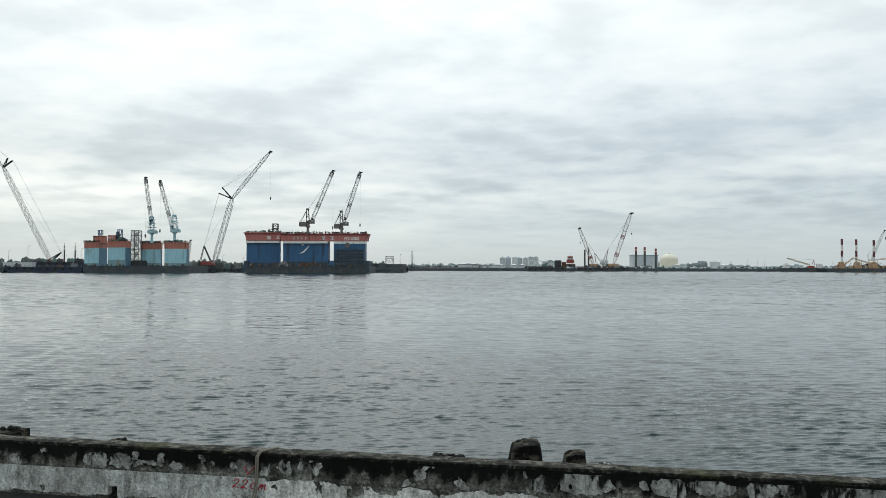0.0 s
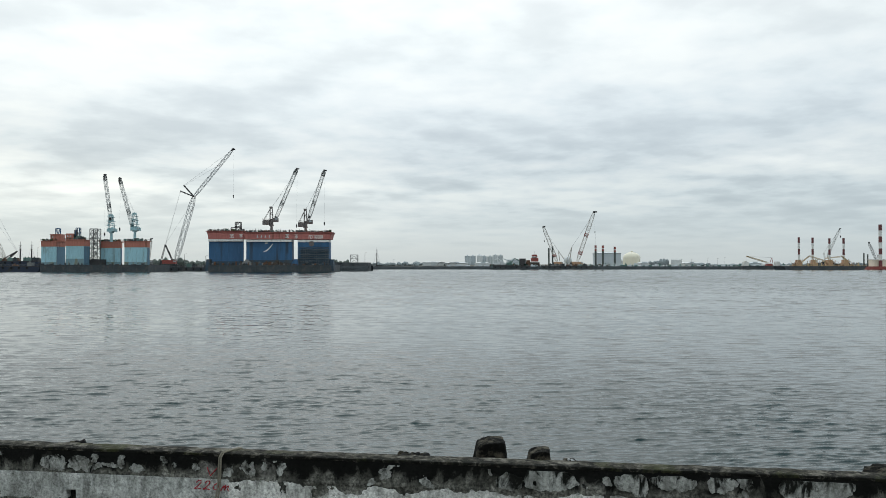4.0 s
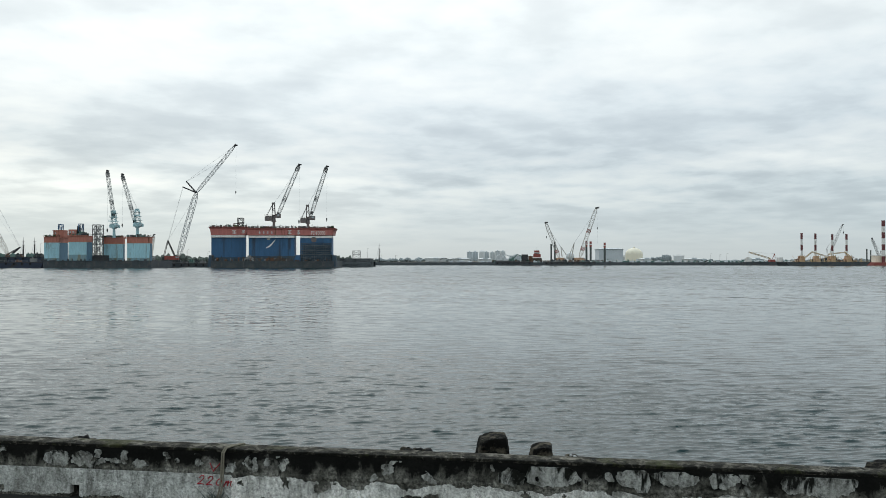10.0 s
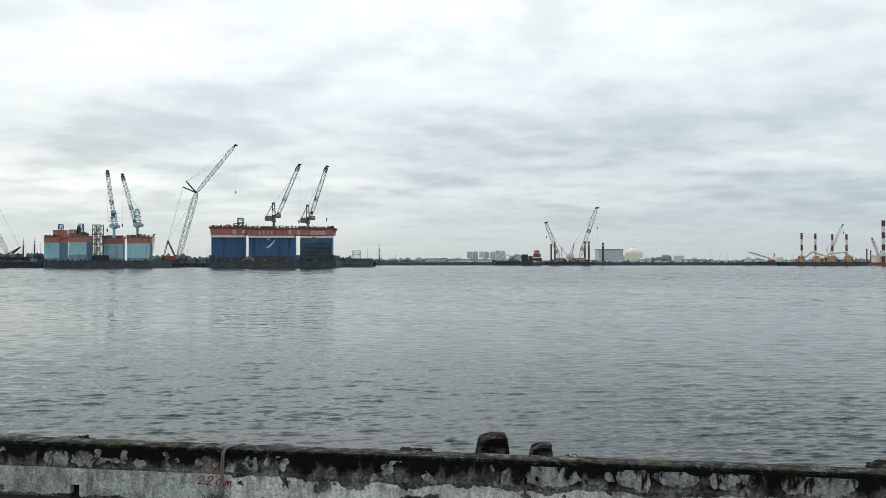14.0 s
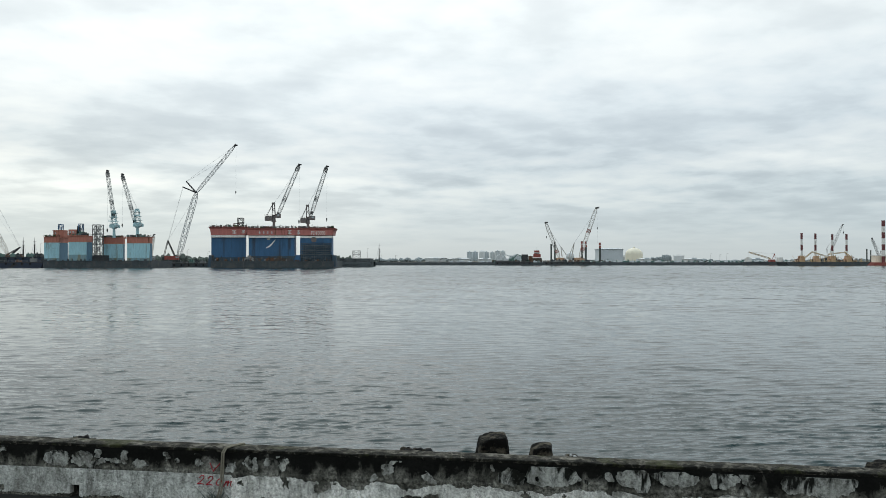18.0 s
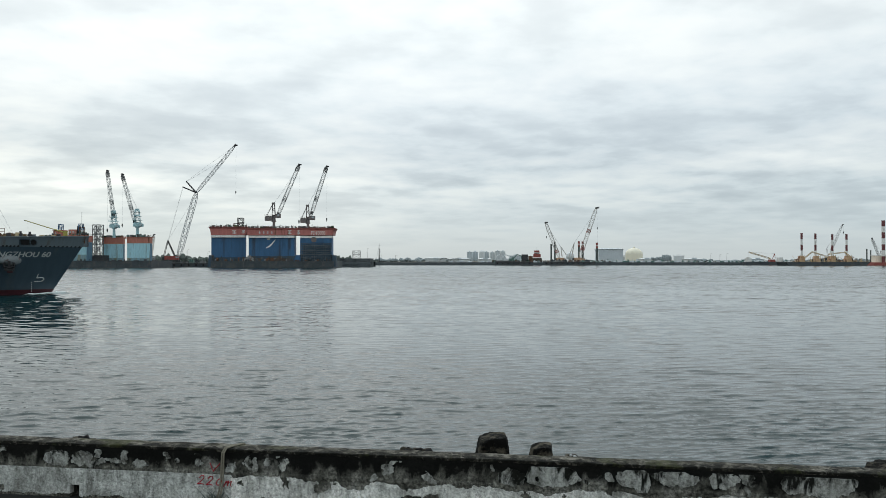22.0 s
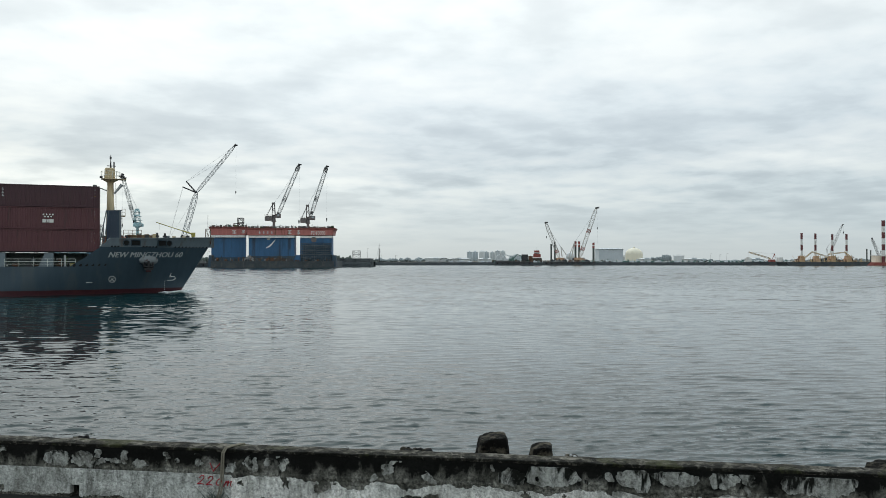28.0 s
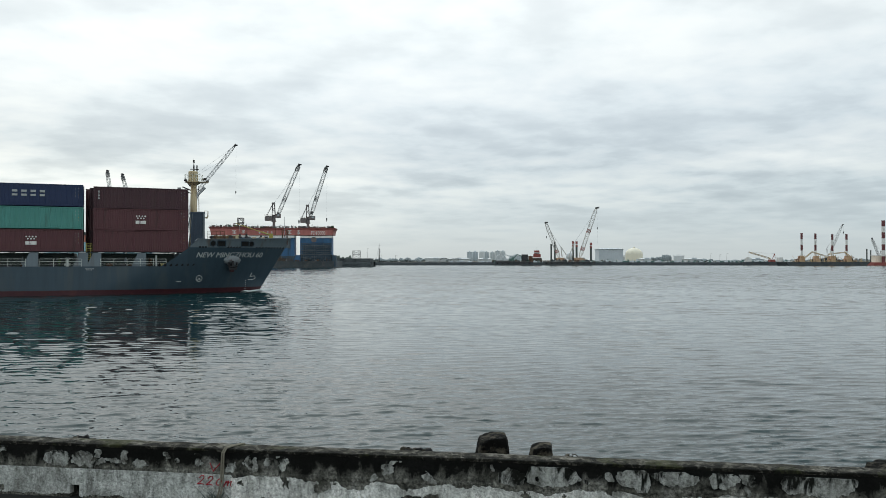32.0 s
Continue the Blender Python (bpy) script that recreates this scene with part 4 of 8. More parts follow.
    lattice(bm, foot, tip, w * 0.55, w * 0.55, 0.13, 1.25, wmid=w)
    bo = part("boom", bm, boom, c)
    for u0, u1 in ((0.30, 0.40), (0.90, 1.0)):
        bm = bmesh.new()
        lattice(bm, Vector(foot).lerp(Vector(tip), u0), Vector(foot).lerp(Vector(tip), u1), w * 1.02, w * (0.6 if u1 == 1.0 else 1.02), 0.13, 1.3)
        part("boom_section", bm, "steel", bo, "darker grey boom section")
    t = Vector(tip)
    d = (t - Vector(foot)).normalized()
    bm = bmesh.new()
    beam(bm, t - d * 1.0, t + d * 1.1, 0.75)
    beam(bm, t + d * 0.6, t + d * 0.9 + Vector((1.4, 0, -0.4)), 0.4)
    part("boom_head", bm, "dark_steel", bo)
    mid = Vector(foot).lerp(t, 0.06)
    bm = bmesh.new()
    box(bm, mid.x - 0.9, mid.x + 0.5, y - 0.8, y + 0.8, mid.z - 0.9, mid.z + 0.9)
    part("sheave_block", bm, "dark_steel", bo)
    lines("luffing_rope", "cable", c, 0.05, ((top[0] + 0.3, y - 0.4, z_tower), tuple(Vector(foot).lerp(t, 0.78))), ((top[0] + 0.3, y + 0.4, z_tower), tuple(Vector(foot).lerp(t, 0.95))))
    lines("hoist_rope", "cable", c, 0.035, (add3(tip, 0.4), (tip[0] + 0.2, y, hook)))
    bm = bmesh.new()
    box(bm, tip[0] - 0.15, tip[0] + 0.55, y - 0.3, y + 0.3, hook - 1.6, hook)
    tube(bm, (tip[0] + 0.2, y, hook - 2.3), (tip[0] + 0.2, y, hook - 1.6), 0.16, 0.3, 6)
    part("hook_block", bm, "dark_steel", c)
    return c


def crawler_crane(base, w, foot, tip, mast_foot, mast_top, body, boom, width, label, jib=None, struts=(), hook=None, frame_back=None, stripes=0, depth=6.0, r=0.16, boom_low=None):
    """A crawler crane: two tracks, superstructure, cab, back mast, lattice boom (and luffing jib with its struts), pendants, ropes, hook."""
    x, y, z = base
    c = thing("crawler_crane", base, label, "crane", "crawler cranes round the harbour")
    for s in (-1, 1):
        bm = bmesh.new()
        yy = y + s * depth * 0.36
        tube(bm, (x - w * 0.42, yy - 0.7, z + 0.8), (x - w * 0.42, yy + 0.7, z + 0.8), 0.8, 0.8, 10)
        tube(bm, (x + w * 0.42, yy - 0.7, z + 0.8), (x + w * 0.42, yy + 0.7, z + 0.8), 0.8, 0.8, 10)
        box(bm, x - w * 0.42, x + w * 0.42, yy - 0.7, yy + 0.7, z, z + 1.6)
        part("track", bm, "dark_steel", c)
    boxes("machinery_house", body, c, (x - w * 0.5, x + w * 0.42, y - depth * 0.3, y + depth * 0.3, z + 1.8, z + 4.4))
    boxes("counterweight", "dark_steel", c, (x - w * 0.62, x - w * 0.48, y - depth * 0.34, y + depth * 0.34, z + 1.7, z + 3.8))
    bm = bmesh.new()
    box(bm, x + w * 0.3, x + w * 0.5, y - depth * 0.5, y - depth * 0.3, z + 1.8, z + 4.2, 0.9)
    cab = part("cab", bm, body, c)
    boxes("cab_window", "far_glass", cab, (x + w * 0.33, x + w * 0.51, y - depth * 0.52, y - depth * 0.45, z + 3.0, z + 4.0))
    bm = bmesh.new()
    lattice(bm, foot, tip, width * 0.4, width * 0.5, r, 1.1, 0.1, width)
    b = part("boom", bm, boom, c)
    f, t = Vector(foot), Vector(tip)
    for k in range(stripes):
        u0, u1 = 0.14 + 0.36 * k, 0.22 + 0.36 * k
        bm = bmesh.new()
        lattice(bm, f.lerp(t, u0), f.lerp(t, u1), width * 1.03, width * 1.03, r * 1.12, 1.1)
        part("red_section", bm, "crane_red", b, "red-painted boom section")
    d = (t - f).normalized()
    if not jib:
        bm = bmesh.new()
        beam(bm, t - d * 0.5, t + d * 1.0, width * 0.36)
        beam(bm, t + d * 0.7, t + d * 0.9 + Vector((width * 0.8, 0, -0.2)), width * 0.24)
        part("boom_head", bm, "dark_steel", b)
    bm = bmesh.new()
    for s in (-1, 1):
        beam(bm, add3(mast_foot, 0, s * 1.2), add3(mast_top, 0, s * 0.7), r * 2.0)
        if frame_back:
            beam(bm, add3(frame_back, 0, s * 1.2), add3(mast_top, 0, s * 0.7), r * 1.4)
    for k in range(5):
        p = Vector(mast_foot).lerp(Vector(mast_top), k / 4)
        beam(bm, p + Vector((0, -1.1, 0)), p + Vector((0, 1.1, 0)), r)
    part("back_mast", bm, "dark_steel" if jib else boom, c)
    end = t
    if jib:
        bm = bmesh.new()
        lattice(bm, tip, jib, width * 0.35, width * 0.3, r * 0.75, 1.2, 0.12, width * 0.62)
        j = part("jib", bm, boom, c)
        jt = Vector(jib)
        e = (jt - t).normalized()
        bm = bmesh.new()
        beam(bm, jt - e * 1.0, jt + e * 1.5, 0.8)
        beam(bm, jt + e * 0.8, jt + e * 1.2 + Vector((1.2, 0, -0.6)), 0.5)
        part("jib_head", bm, "dark_steel", j)
        for sp in struts:
            bm = bmesh.new()
            for s in (-1, 1):
                beam(bm, add3(tip, 0, s * 1.0), add3(sp, 0, s * 0.5), 0.4)
            part("jib_strut", bm, "dark_steel", c)
        lines("jib_pendant", "cable", c, 0.06, (struts[-1], jib), (add3(struts[-1], 0, 0.8), tuple(t.lerp(jt, 0.7))))
        lines("boom_pendant", "cable", c, 0.055, (struts[0], mast_top), (add3(struts[0], 0.0, 0.9), add3(mast_top, 0, 0.9)), (tuple(f.lerp(t, 0.93)), mast_top))
        end = jt
    else:
        lines("boom_pendant", "cable", c, 0.055, (mast_top, tuple(f.lerp(t, 0.97))), (add3(mast_top, 0, 1), add3(tuple(f.lerp(t, 0.9)), 0, 0.8)))
    if hook:
        lines("hoist_rope", "cable", c, 0.03, (tuple(end + Vector((0.9, 0, 0))), (end.x + 0.9, y, hook)))
        bm = bmesh.new()
        box(bm, end.x + 0.6, end.x + 1.2, y - 0.3, y + 0.3, hook - 1.5, hook)
        tube(bm, (end.x + 0.9, y, hook - 2.3), (end.x + 0.9, y, hook - 1.5), 0.1, 0.28, 6)
        part("hook_block", bm, "dark_steel", c)
    return c


def blue_orange_dock():
    d = thing("floating_dock", (-217.1, 495, 0), "light blue and orange floating dock with four towers", "floating dock")
    pontoon(d, -244.8, -178.7, 484, 522, 4.4)
    # rear pair, then front pair
    z0 = 4.3
    dock_tower(d, -255.2, -245.4, 506, 517.5, z0, 16.0, 19.4, 3, 9, 1)
    dock_tower(d, -230.6, -219.5, 487, 495, z0, 15.9, 19.6, 3, 9, 2)
    dock_tower(d, -217.9, -204.6, 506, 508.5, z0, 15.1, 18.9, 3, 8, 3)
    dock_tower(d, -194.5, -180.5, 487, 491, z0, 15.1, 18.7, 3, 8, 4)
    # cabins and gantries on the first two towers
    h1 = boxes("deckhouse", "orange", d, (-249.9, -243.0, 507, 512, 19.5, 23.6), label="orange plated deckhouse")
    boxes("deckhouse_roof", "orange", h1, (-250.2, -242.8, 506.6, 512.4, 23.6, 24.0))
    boxes("window", "far_glass", h1, (-248.8, -248.1, 506.9, 507, 21.6, 22.5))
    h2 = boxes("deckhouse", "orange", d, (-231.6, -227.0, 489, 493, 19.6, 23.7), label="orange plated deckhouse")
    for x0 in (-230.9, -229.1):
        boxes("window", "far_glass", h2, (x0, x0 + 0.9, 488.9, 489, 21.7, 22.6))
    boxes("funnel", "dark_steel", d, (-226.8, -225.4, 490, 492, 20.0, 25.8))
    boxes("machinery", "teal", d, (-227.5, -223.3, 490, 493, 20.0, 22.5))
    for x0, x1, y, zt, zb in ((-247.1, -244.9, 508, 27.7, 24.0), (-225.8, -223.6, 490, 27.2, 22.5)):
        bm = bmesh.new()
        tower_frame(bm, x0, x1, y, y + 2, zb, zt, 1, 0.25)
        part("gantry_frame", bm, "deep_blue", d)
    # stair tower between the pairs
    bm = bmesh.new()
    tower_frame(bm, -221.6, -216.8, 500, 505, 5.7, 27.1, 7, 0.26)
    part("lattice_tower", bm, "steel", d, "open steel lattice stair tower")
    bm = bmesh.new()
    tower_frame(bm, -220.8, -218.7, 501, 504, 5.7, 26.4, 9, 0.16)
    part("stair_flight", bm, "steel", d)
    # gangways between towers
    for x0, x1, y, z in ((-242.5, -236.8, 500, 19.3), (-202.9, -199.3, 500, 18.5)):
        bm = bmesh.new()
        box(bm, x0 - 1, x1 + 1, y - 1, y + 1, z - 0.3, z)
        railing(bm, [(x0 - 1, y - 1, z), (x1 + 1, y - 1, z)], 1.1, 0.06, 1.0)
        part("gangway", bm, "orange", d)
    boxes("deck_store", "dark_steel", d, (-219.6, -213.2, 495, 505, 4.4, 7.8))


blue_orange_dock()
pedestal_crane((-208.0, 500.0, 18.9), 25.2, (-210.2, -205.0, 1.8), 35.7, (-208.2, 500.0, 31.4), (-212.5, 500.0, 60.7), 24.6, "crane_blue", "crane_white", 1.7,
               "pale blue slewing crane with a cream lattice boom on the dock", 1.6)
pedestal_crane((-193.2, 500.0, 18.9), 25.9, (-195.4, -190.0, 1.9), 36.8, (-194.3, 500.0, 27.1), (-203.0, 500.0, 58.5), 27.8, "crane_blue", "crane_white", 1.7,
               "pale blue slewing crane with a cream lattice boom on the dock", 1.6)


def big_blue_dock():
    d = thing("floating_dock", (-108.6, 500, 0), "deep blue floating dock with a red top strake", "floating dock")
    pontoon(d, -145.6, -68.7, 496, 540, 4.1)
    z0 = 3.9
    zb = 20.3
    # three plated towers under one red top deck, with slits of daylight between
    rnd = random.Random(8)
    for i, (x0, x1, y0, y1, za) in enumerate(((-148.8, -126.8, 508, 510, 20.6), (-122.6, -93.7, 499, 505, 20.1), (-90.0, -70.1, 498, 506, 19.9))):
        bm = bmesh.new()
        box(bm, x0, x1, y0, y1, z0, za - 1.3)
        t = part("tower_body", bm, "deep_blue", d)
        boxes("fouled_strake", "blue_fouled", t, (x0 - 0.03, x1 + 0.03, y0 - 0.1, y1, z0, z0 + (za - z0) * (0.16 + 0.05 * i)))
        boxes("white_band", "white", d, (x0, x1, 506.6 if i == 0 else 497.6, y1, za - 1.3, za + 0.1))
        for k in range(6):
            x = x0 + (x1 - x0) * (k + 1) / 7
            boxes("plate_seam", "deep_blue", t, (x - 0.07, x + 0.07, y0 - 0.035, y0, z0, za - 1.3))
        for k in range(3):
            z = z0 + (za - z0) * (k + 1) / 4
            boxes("rubbing_strake", "deep_blue", t, (x0, x1, y0 - 0.08, y0, z - 0.12, z + 0.12))
    # red top strake in two lengths, flaring outwards
    for x0, x1, y0, y1, z0r, z1r in ((-149.2, -125.7, 506.5, 518, 20.9, 26.0), (-123.7, -69.3, 497.5, 510, 20.4, 24.9)):
        # the ends flare outwards like a bow
        bm = bmesh.new()
        rows = []
        for k in range(9):
            u = k / 8
            f = 1.5 * u ** 2.2
            z = z0r + (z1r - z0r) * u
            g = 4.0 * max(0.0, u - 0.8)
            rows.append([bm.verts.new(p) for p in ((x0 - f, y1, z), (x0 - f, y0 + 1.5, z), (x0 - f * 0.6 + 0.5, y0 - g, z), (x1 + f * 0.6 - 0.5, y0 - g, z), (x1 + f, y0 + 1.5, z), (x1 + f, y1, z))])
        for p, q in zip(rows[:-1], rows[1:]):
            for j in range(5):
                bm.faces.new((p[j], p[j + 1], q[j + 1], q[j]))
        bm.faces.new(rows[-1])
        bm.faces.new(rows[0][::-1])
        part("top_strake", bm, "red_paint", d, "faded red top strake")
        boxes("deck_edge", "red_paint", d, (x0 - 1.2, x1 + 1.2, y0 - 0.95, y0 - 0.6, z1r - 0.25, z1r + 0.1))
        bm = bmesh.new()
        railing(bm, [(x0, y0 - 0.7, z1r), (x1, y0 - 0.7, z1r)], 1.1, 0.06, 1.8)
        part("guard_rail", bm, "dark_steel", d)
        clutter(d, x0, x1 - 1, y0, z1r, int((x1 - x0) / 1.1), int(-x0), 1.6, ("olive", "dark_steel", "teal", "rust", "steel", "leaf"))
        n = int((x1 - x0) / 2.6)
        for k in range(n):
            x = x0 + (x1 - x0) * (k + rnd.random()) / n
            a, h = rnd.uniform(0.5, 1.8), rnd.uniform(0.5, 1.7)
            bm = bmesh.new()
            if k % 3 == 0:
                tube(bm, (x, y0 + 2, z1r + 0.6), (x + a, y0 + 2, z1r + 0.6), 0.6, 0.6, 10)
                box(bm, x, x + a, y0 + 1.5, y0 + 2.5, z1r, z1r + 0.5)
                part("winch", bm, "dark_steel", d)
            else:
                box(bm, x, x + a, y0 + 1, y0 + 2, z1r, z1r + h)
                box(bm, x - 0.08, x + a + 0.08, y0 + 0.9, y0 + 2.1, z1r + h, z1r + h + 0.1)
                part("deck_box", bm, rnd.choice(("rust", "dark_steel", "teal", "leaf", "steel")), d)
    # dark netted scaffold on one tower
    bm = bmesh.new()
    tower_frame(bm, -89.1, -70.3, 496.6, 497.6, z0, 15.3, 5, 0.12)
    x = -89.1
    while x < -70.3:
        beam(bm, (x, 496.6, z0), (x, 496.6, 15.3), 0.09)
        x += 1.4
    for k in range(9):
        z = z0 + (15.3 - z0) * k / 8
        beam(bm, (-89.1, 496.6, z), (-70.3, 496.6, z), 0.1)
    part("scaffold", bm, "net_frame", d, "grey scaffold against the plating")
    boxes("net_panel", "net", d, (-88.0, -71.0, 497.2, 497.4, z0 + 0.5, 14.6))
    # rusty stores along the pontoon
    for k, (x0, x1, zt, m) in enumerate(((-125.2, -119.0, 7.7, "steel"), (-118.9, -111.2, 6.6, "old_store"), (-112.0, -105.2, 7.2, "rust"),
                                         (-105.9, -99.3, 7.0, "old_store"), (-99.9, -95.0, 6.2, "dark_steel"), (-92.8, -90.0, 8.2, "deep_blue"))):
        bm = bmesh.new()
        for j in range(16):
            u = rnd.random()
            h = (zt - 3.9) * (1 - 0.55 * abs(2 * u - 1) ** 1.5) * rnd.uniform(0.7, 1.0)
            xc, w2 = x0 + (x1 - x0) * u, rnd.uniform(0.5, 1.3)
            box(bm, xc - w2, xc + w2, 496.4 + rnd.random(), 498.3, 3.9, 3.9 + h, rnd.uniform(0.45, 1.0))
        part("deck_store", bm, m, d, "heap of weathered steel stores")
    clutter(d, -146.0, -69.5, 496.3, 3.9, 60, 88, 2.6, ("old_store", "hull_dark", "steel", "rust", "rubble", "blue_fouled"), "deck_store")
    for x in (-146.3, -68.7):
        bm = bmesh.new()
        box(bm, x - 1.6, x + 1.6, 497, 503, 0.5, 7.8, 0.7)
        part("mooring_guide", bm, "blue_fouled", d)
    # lattice mast at the end of the deck
    bm = bmesh.new()
    tower_frame(bm, -132.0, -128.7, 508, 511, 26.0, 31.8, 2, 0.25)
    box(bm, -134.7, -128.7, 508, 511, 28.2, 28.5)
    part("signal_frame", bm, "dark_steel", d)
    # writing: the number can be read, the rest becomes plain bars
    bm = letters("FD10000", 3.1, 0, 0.012)
    for v in bm.verts:
        v.co = Vector((-83.2 + v.co.x * 0.80, 497.44, 20.8 + v.co.y))
    for piece in islands(bm):
        part("letter", piece, "white", d, "white painted figure")
    for x0, x1, za, zb2, y in ((-135.1, -132.4, 21.6, 23.8, 506.45), (-128.9, -126.8, 21.8, 24.0, 506.45), (-97.6, -95.3, 21.1, 23.6, 497.44),
                               (-91.9, -89.8, 20.9, 23.4, 497.44)):
        w = x1 - x0
        bm = bmesh.new()
        for k in range(3):
            z = za + (zb2 - za) * (0.1 + 0.36 * k)
            box(bm, x0 + 0.1 * w * (k == 1), x1 - 0.1 * w * (k == 1), y, y + 0.05, z, z + 0.42)
        box(bm, x0 + 0.42 * w, x0 + 0.6 * w, y, y + 0.05, za, zb2)
        part("lettering_bar", bm, "white", d)
    for k in range(4):
        x = -116.1 + k * 2.55
        boxes("lettering_bar", "mark", d, (x, x + 1.7, 497.44, 497.5, 21.7, 21.9), (x + 0.5, x + 1.1, 497.44, 497.5, 21.3, 23.1))
    # white swoosh on the middle tower
    bm = bmesh.new()
    pts = []
    for k in range(13):
        u = k / 12
        w = 1.5 * math.sin(math.pi * u) ** 0.7 * (0.55 + 0.45 * u) + 0.05
        pts.append((-111.9 + 6.2 * u, 12.6 + 5.2 * u ** 1.8, w))
    for (xa, za, wa), (xb, zb2, wb) in zip(pts[:-1], pts[1:]):
        bm.faces.new([bm.verts.new((x, 498.86, z)) for x, z in ((xa, za - wa * 0.5), (xb, zb2 - wb * 0.5), (xb, zb2 + wb * 0.5), (xa, za + wa * 0.5))])
    part("emblem", bm, "white", d, "white swoosh emblem")
    boxes("emblem", "mark", d, (-110.8, -109.2, 498.86, 498.92, 17.5, 18.5), label="small white emblem")
    bm = bmesh.new()
    tube(bm, (-81.1, 496.3, 17.6), (-81.1, 496.5, 17.6), 1.7, 1.7, 16)
    part("emblem", bm, "crane_brown", d, "round red-brown emblem")


big_blue_dock()
pedestal_crane((-107.6, 503.0, 25.1), 29.8, (-113.0, -105.3, 2.8), 40.9, (-105.5, 503.0, 32.3), (-91.8, 503.0, 65.0), 30.1, "crane_brown", "crane_white", 2.0,
               "brown slewing crane with a pale lattice boom on the dock")
pedestal_crane((-85.9, 503.0, 24.7), 28.5, (-90.5, -83.4, 2.8), 39.5, (-84.1, 503.0, 33.0), (-74.2, 503.0, 63.9), 31.6, "crane_brown", "crane_white", 2.0,
               "brown slewing crane with a pale lattice boom on the dock")

# ---- crawler cranes on the near mole ----
crawler_crane((-186.5, 545, 3.2), 10.0, (-182.2, 545.0, 7.3), (-170.1, 545.0, 51.3), (-184.5, 545.0, 7.0), (-189.6, 545.0, 18.2), "crane_red", "pale_steel", 3.0,
              "tall red-based crawler crane with a luffing lattice jib", (-143.8, 545.0, 83.6), ((-179.5, 545.0, 55.2), (-177.1, 545.0, 59.1)), 52.5, (-192.5, 545.0, 6.6))
crawler_crane((-318.3, 575, 3.3), 13, (-315.4, 575.0, 7.1), (-352.4, 575.0, 77.7), (-315.4, 575.0, 7.1), (-307.6, 575.0, 14.1), "crane_yellow", "crane_cream", 2.7,
              "tall crawler crane with a cream lattice boom", (-385.7, 575.0, 116.7), ((-345.4, 575.0, 82.7), (-349.1, 575.0, 84.7)), None, (-320.4, 575.0, 6.7))


# ---- work barges by the near mole ----
def barge(name, x0, x1, y0, y1, z1, mat, label, seed, stores=6):
    rnd = random.Random(seed)
    b = thing(name, ((x0 + x1) / 2, y0, 0), label, "barge")
    bm = bmesh.new()
    e = 2.5
    prof = [(x0, z1), (x0 + 0.3, 0.9), (x0 + e, -1), (x1 - e, -1), (x1 - 0.3, 0.9), (x1, z1)]
    f = [bm.verts.new((x, y0, z)) for x, z in prof]
    g = [bm.verts.new((x, y1, z)) for x, z in prof]
    bm.faces.new(f)
    bm.faces.new(g[::-1])
    for i in range(6):
        j = (i + 1) % 6
        bm.faces.new((f[i], g[i], g[j], f[j]))
    part("hull", bm, mat, b)
    boxes("rubbing_strake", "dark_steel", b, (x0, x1, y0 - 0.25, y0, z1 - 0.5, z1 - 0.1))
    bm = bmesh.new()
    railing(bm, [(x0 + 1, y0 + 0.2, z1), (x1 - 1, y0 + 0.2, z1)], 1.0, 0.05, 2.2)
    part("guard_rail", bm, "steel", b)
    for k in range(stores):
        x = x0 + (x1 - x0) * (k + rnd.random() * 0.6 + 0.2) / stores
        a, h = rnd.uniform(1.0, 4.0), rnd.uniform(0.8, 2.2)
        bm = bmesh.new()
        box(bm, x, x + a, y0 + 2, y0 + 5, z1, z1 + h, rnd.choice((1.0, 0.75)))
        box(bm, x + a * 0.3, x + a * 0.5, y0 + 2.5, y0 + 3.5, z1 + h, z1 + h + 0.7)
        part("deck_store", bm, rnd.choice(("rust", "dark_steel", "teal", "steel", "rubble")), b)
    for k in range(int((x1 - x0) / 5)):
        x = x0 + 2 + k * 5
        boxes("tyre_fender", "rubber", b, (x - 0.5, x + 0.5, y0 - 0.5, y0 - 0.25, z1 - 1.8, z1 - 0.7))
    return b


b1 = barge("work_barge", -298.7, -249.2, 492, 508, 3.7, "navy", "long navy work barge moored by the mole", 21, 4)
barge("work_barge", -297.9, -264.0, 520, 534, 7.0, "navy", "high-sided dark navy barge beside the mole", 24, 10)
barge("work_barge", -199.8, -158.1, 538, 552, 2.6, "hull_dark", "low dark pontoon barge by the mole", 22, 9)
barge("work_barge", -337.1, -305.0, 500, 514, 3.0, "hull_dark", "low dark work barge by the mole", 23, 6)
shed_b = thing("site_shed", (-303.2, 512, 3.2), "long white site shed beside the barge", "shed")
boxes("wall", "shed_white", shed_b, (-313.1, -293.3, 512, 516, 2.6, 6.3))
boxes("roof", "shed_white", shed_b, (-313.4, -292.9, 511.5, 516.5, 6.3, 6.6))
for k in range(7):
    x = -312.3 + k * 2.7
    boxes("window", "far_glass", shed_b, (x, x + 1.2, 511.95, 512, 4.0, 5.0))


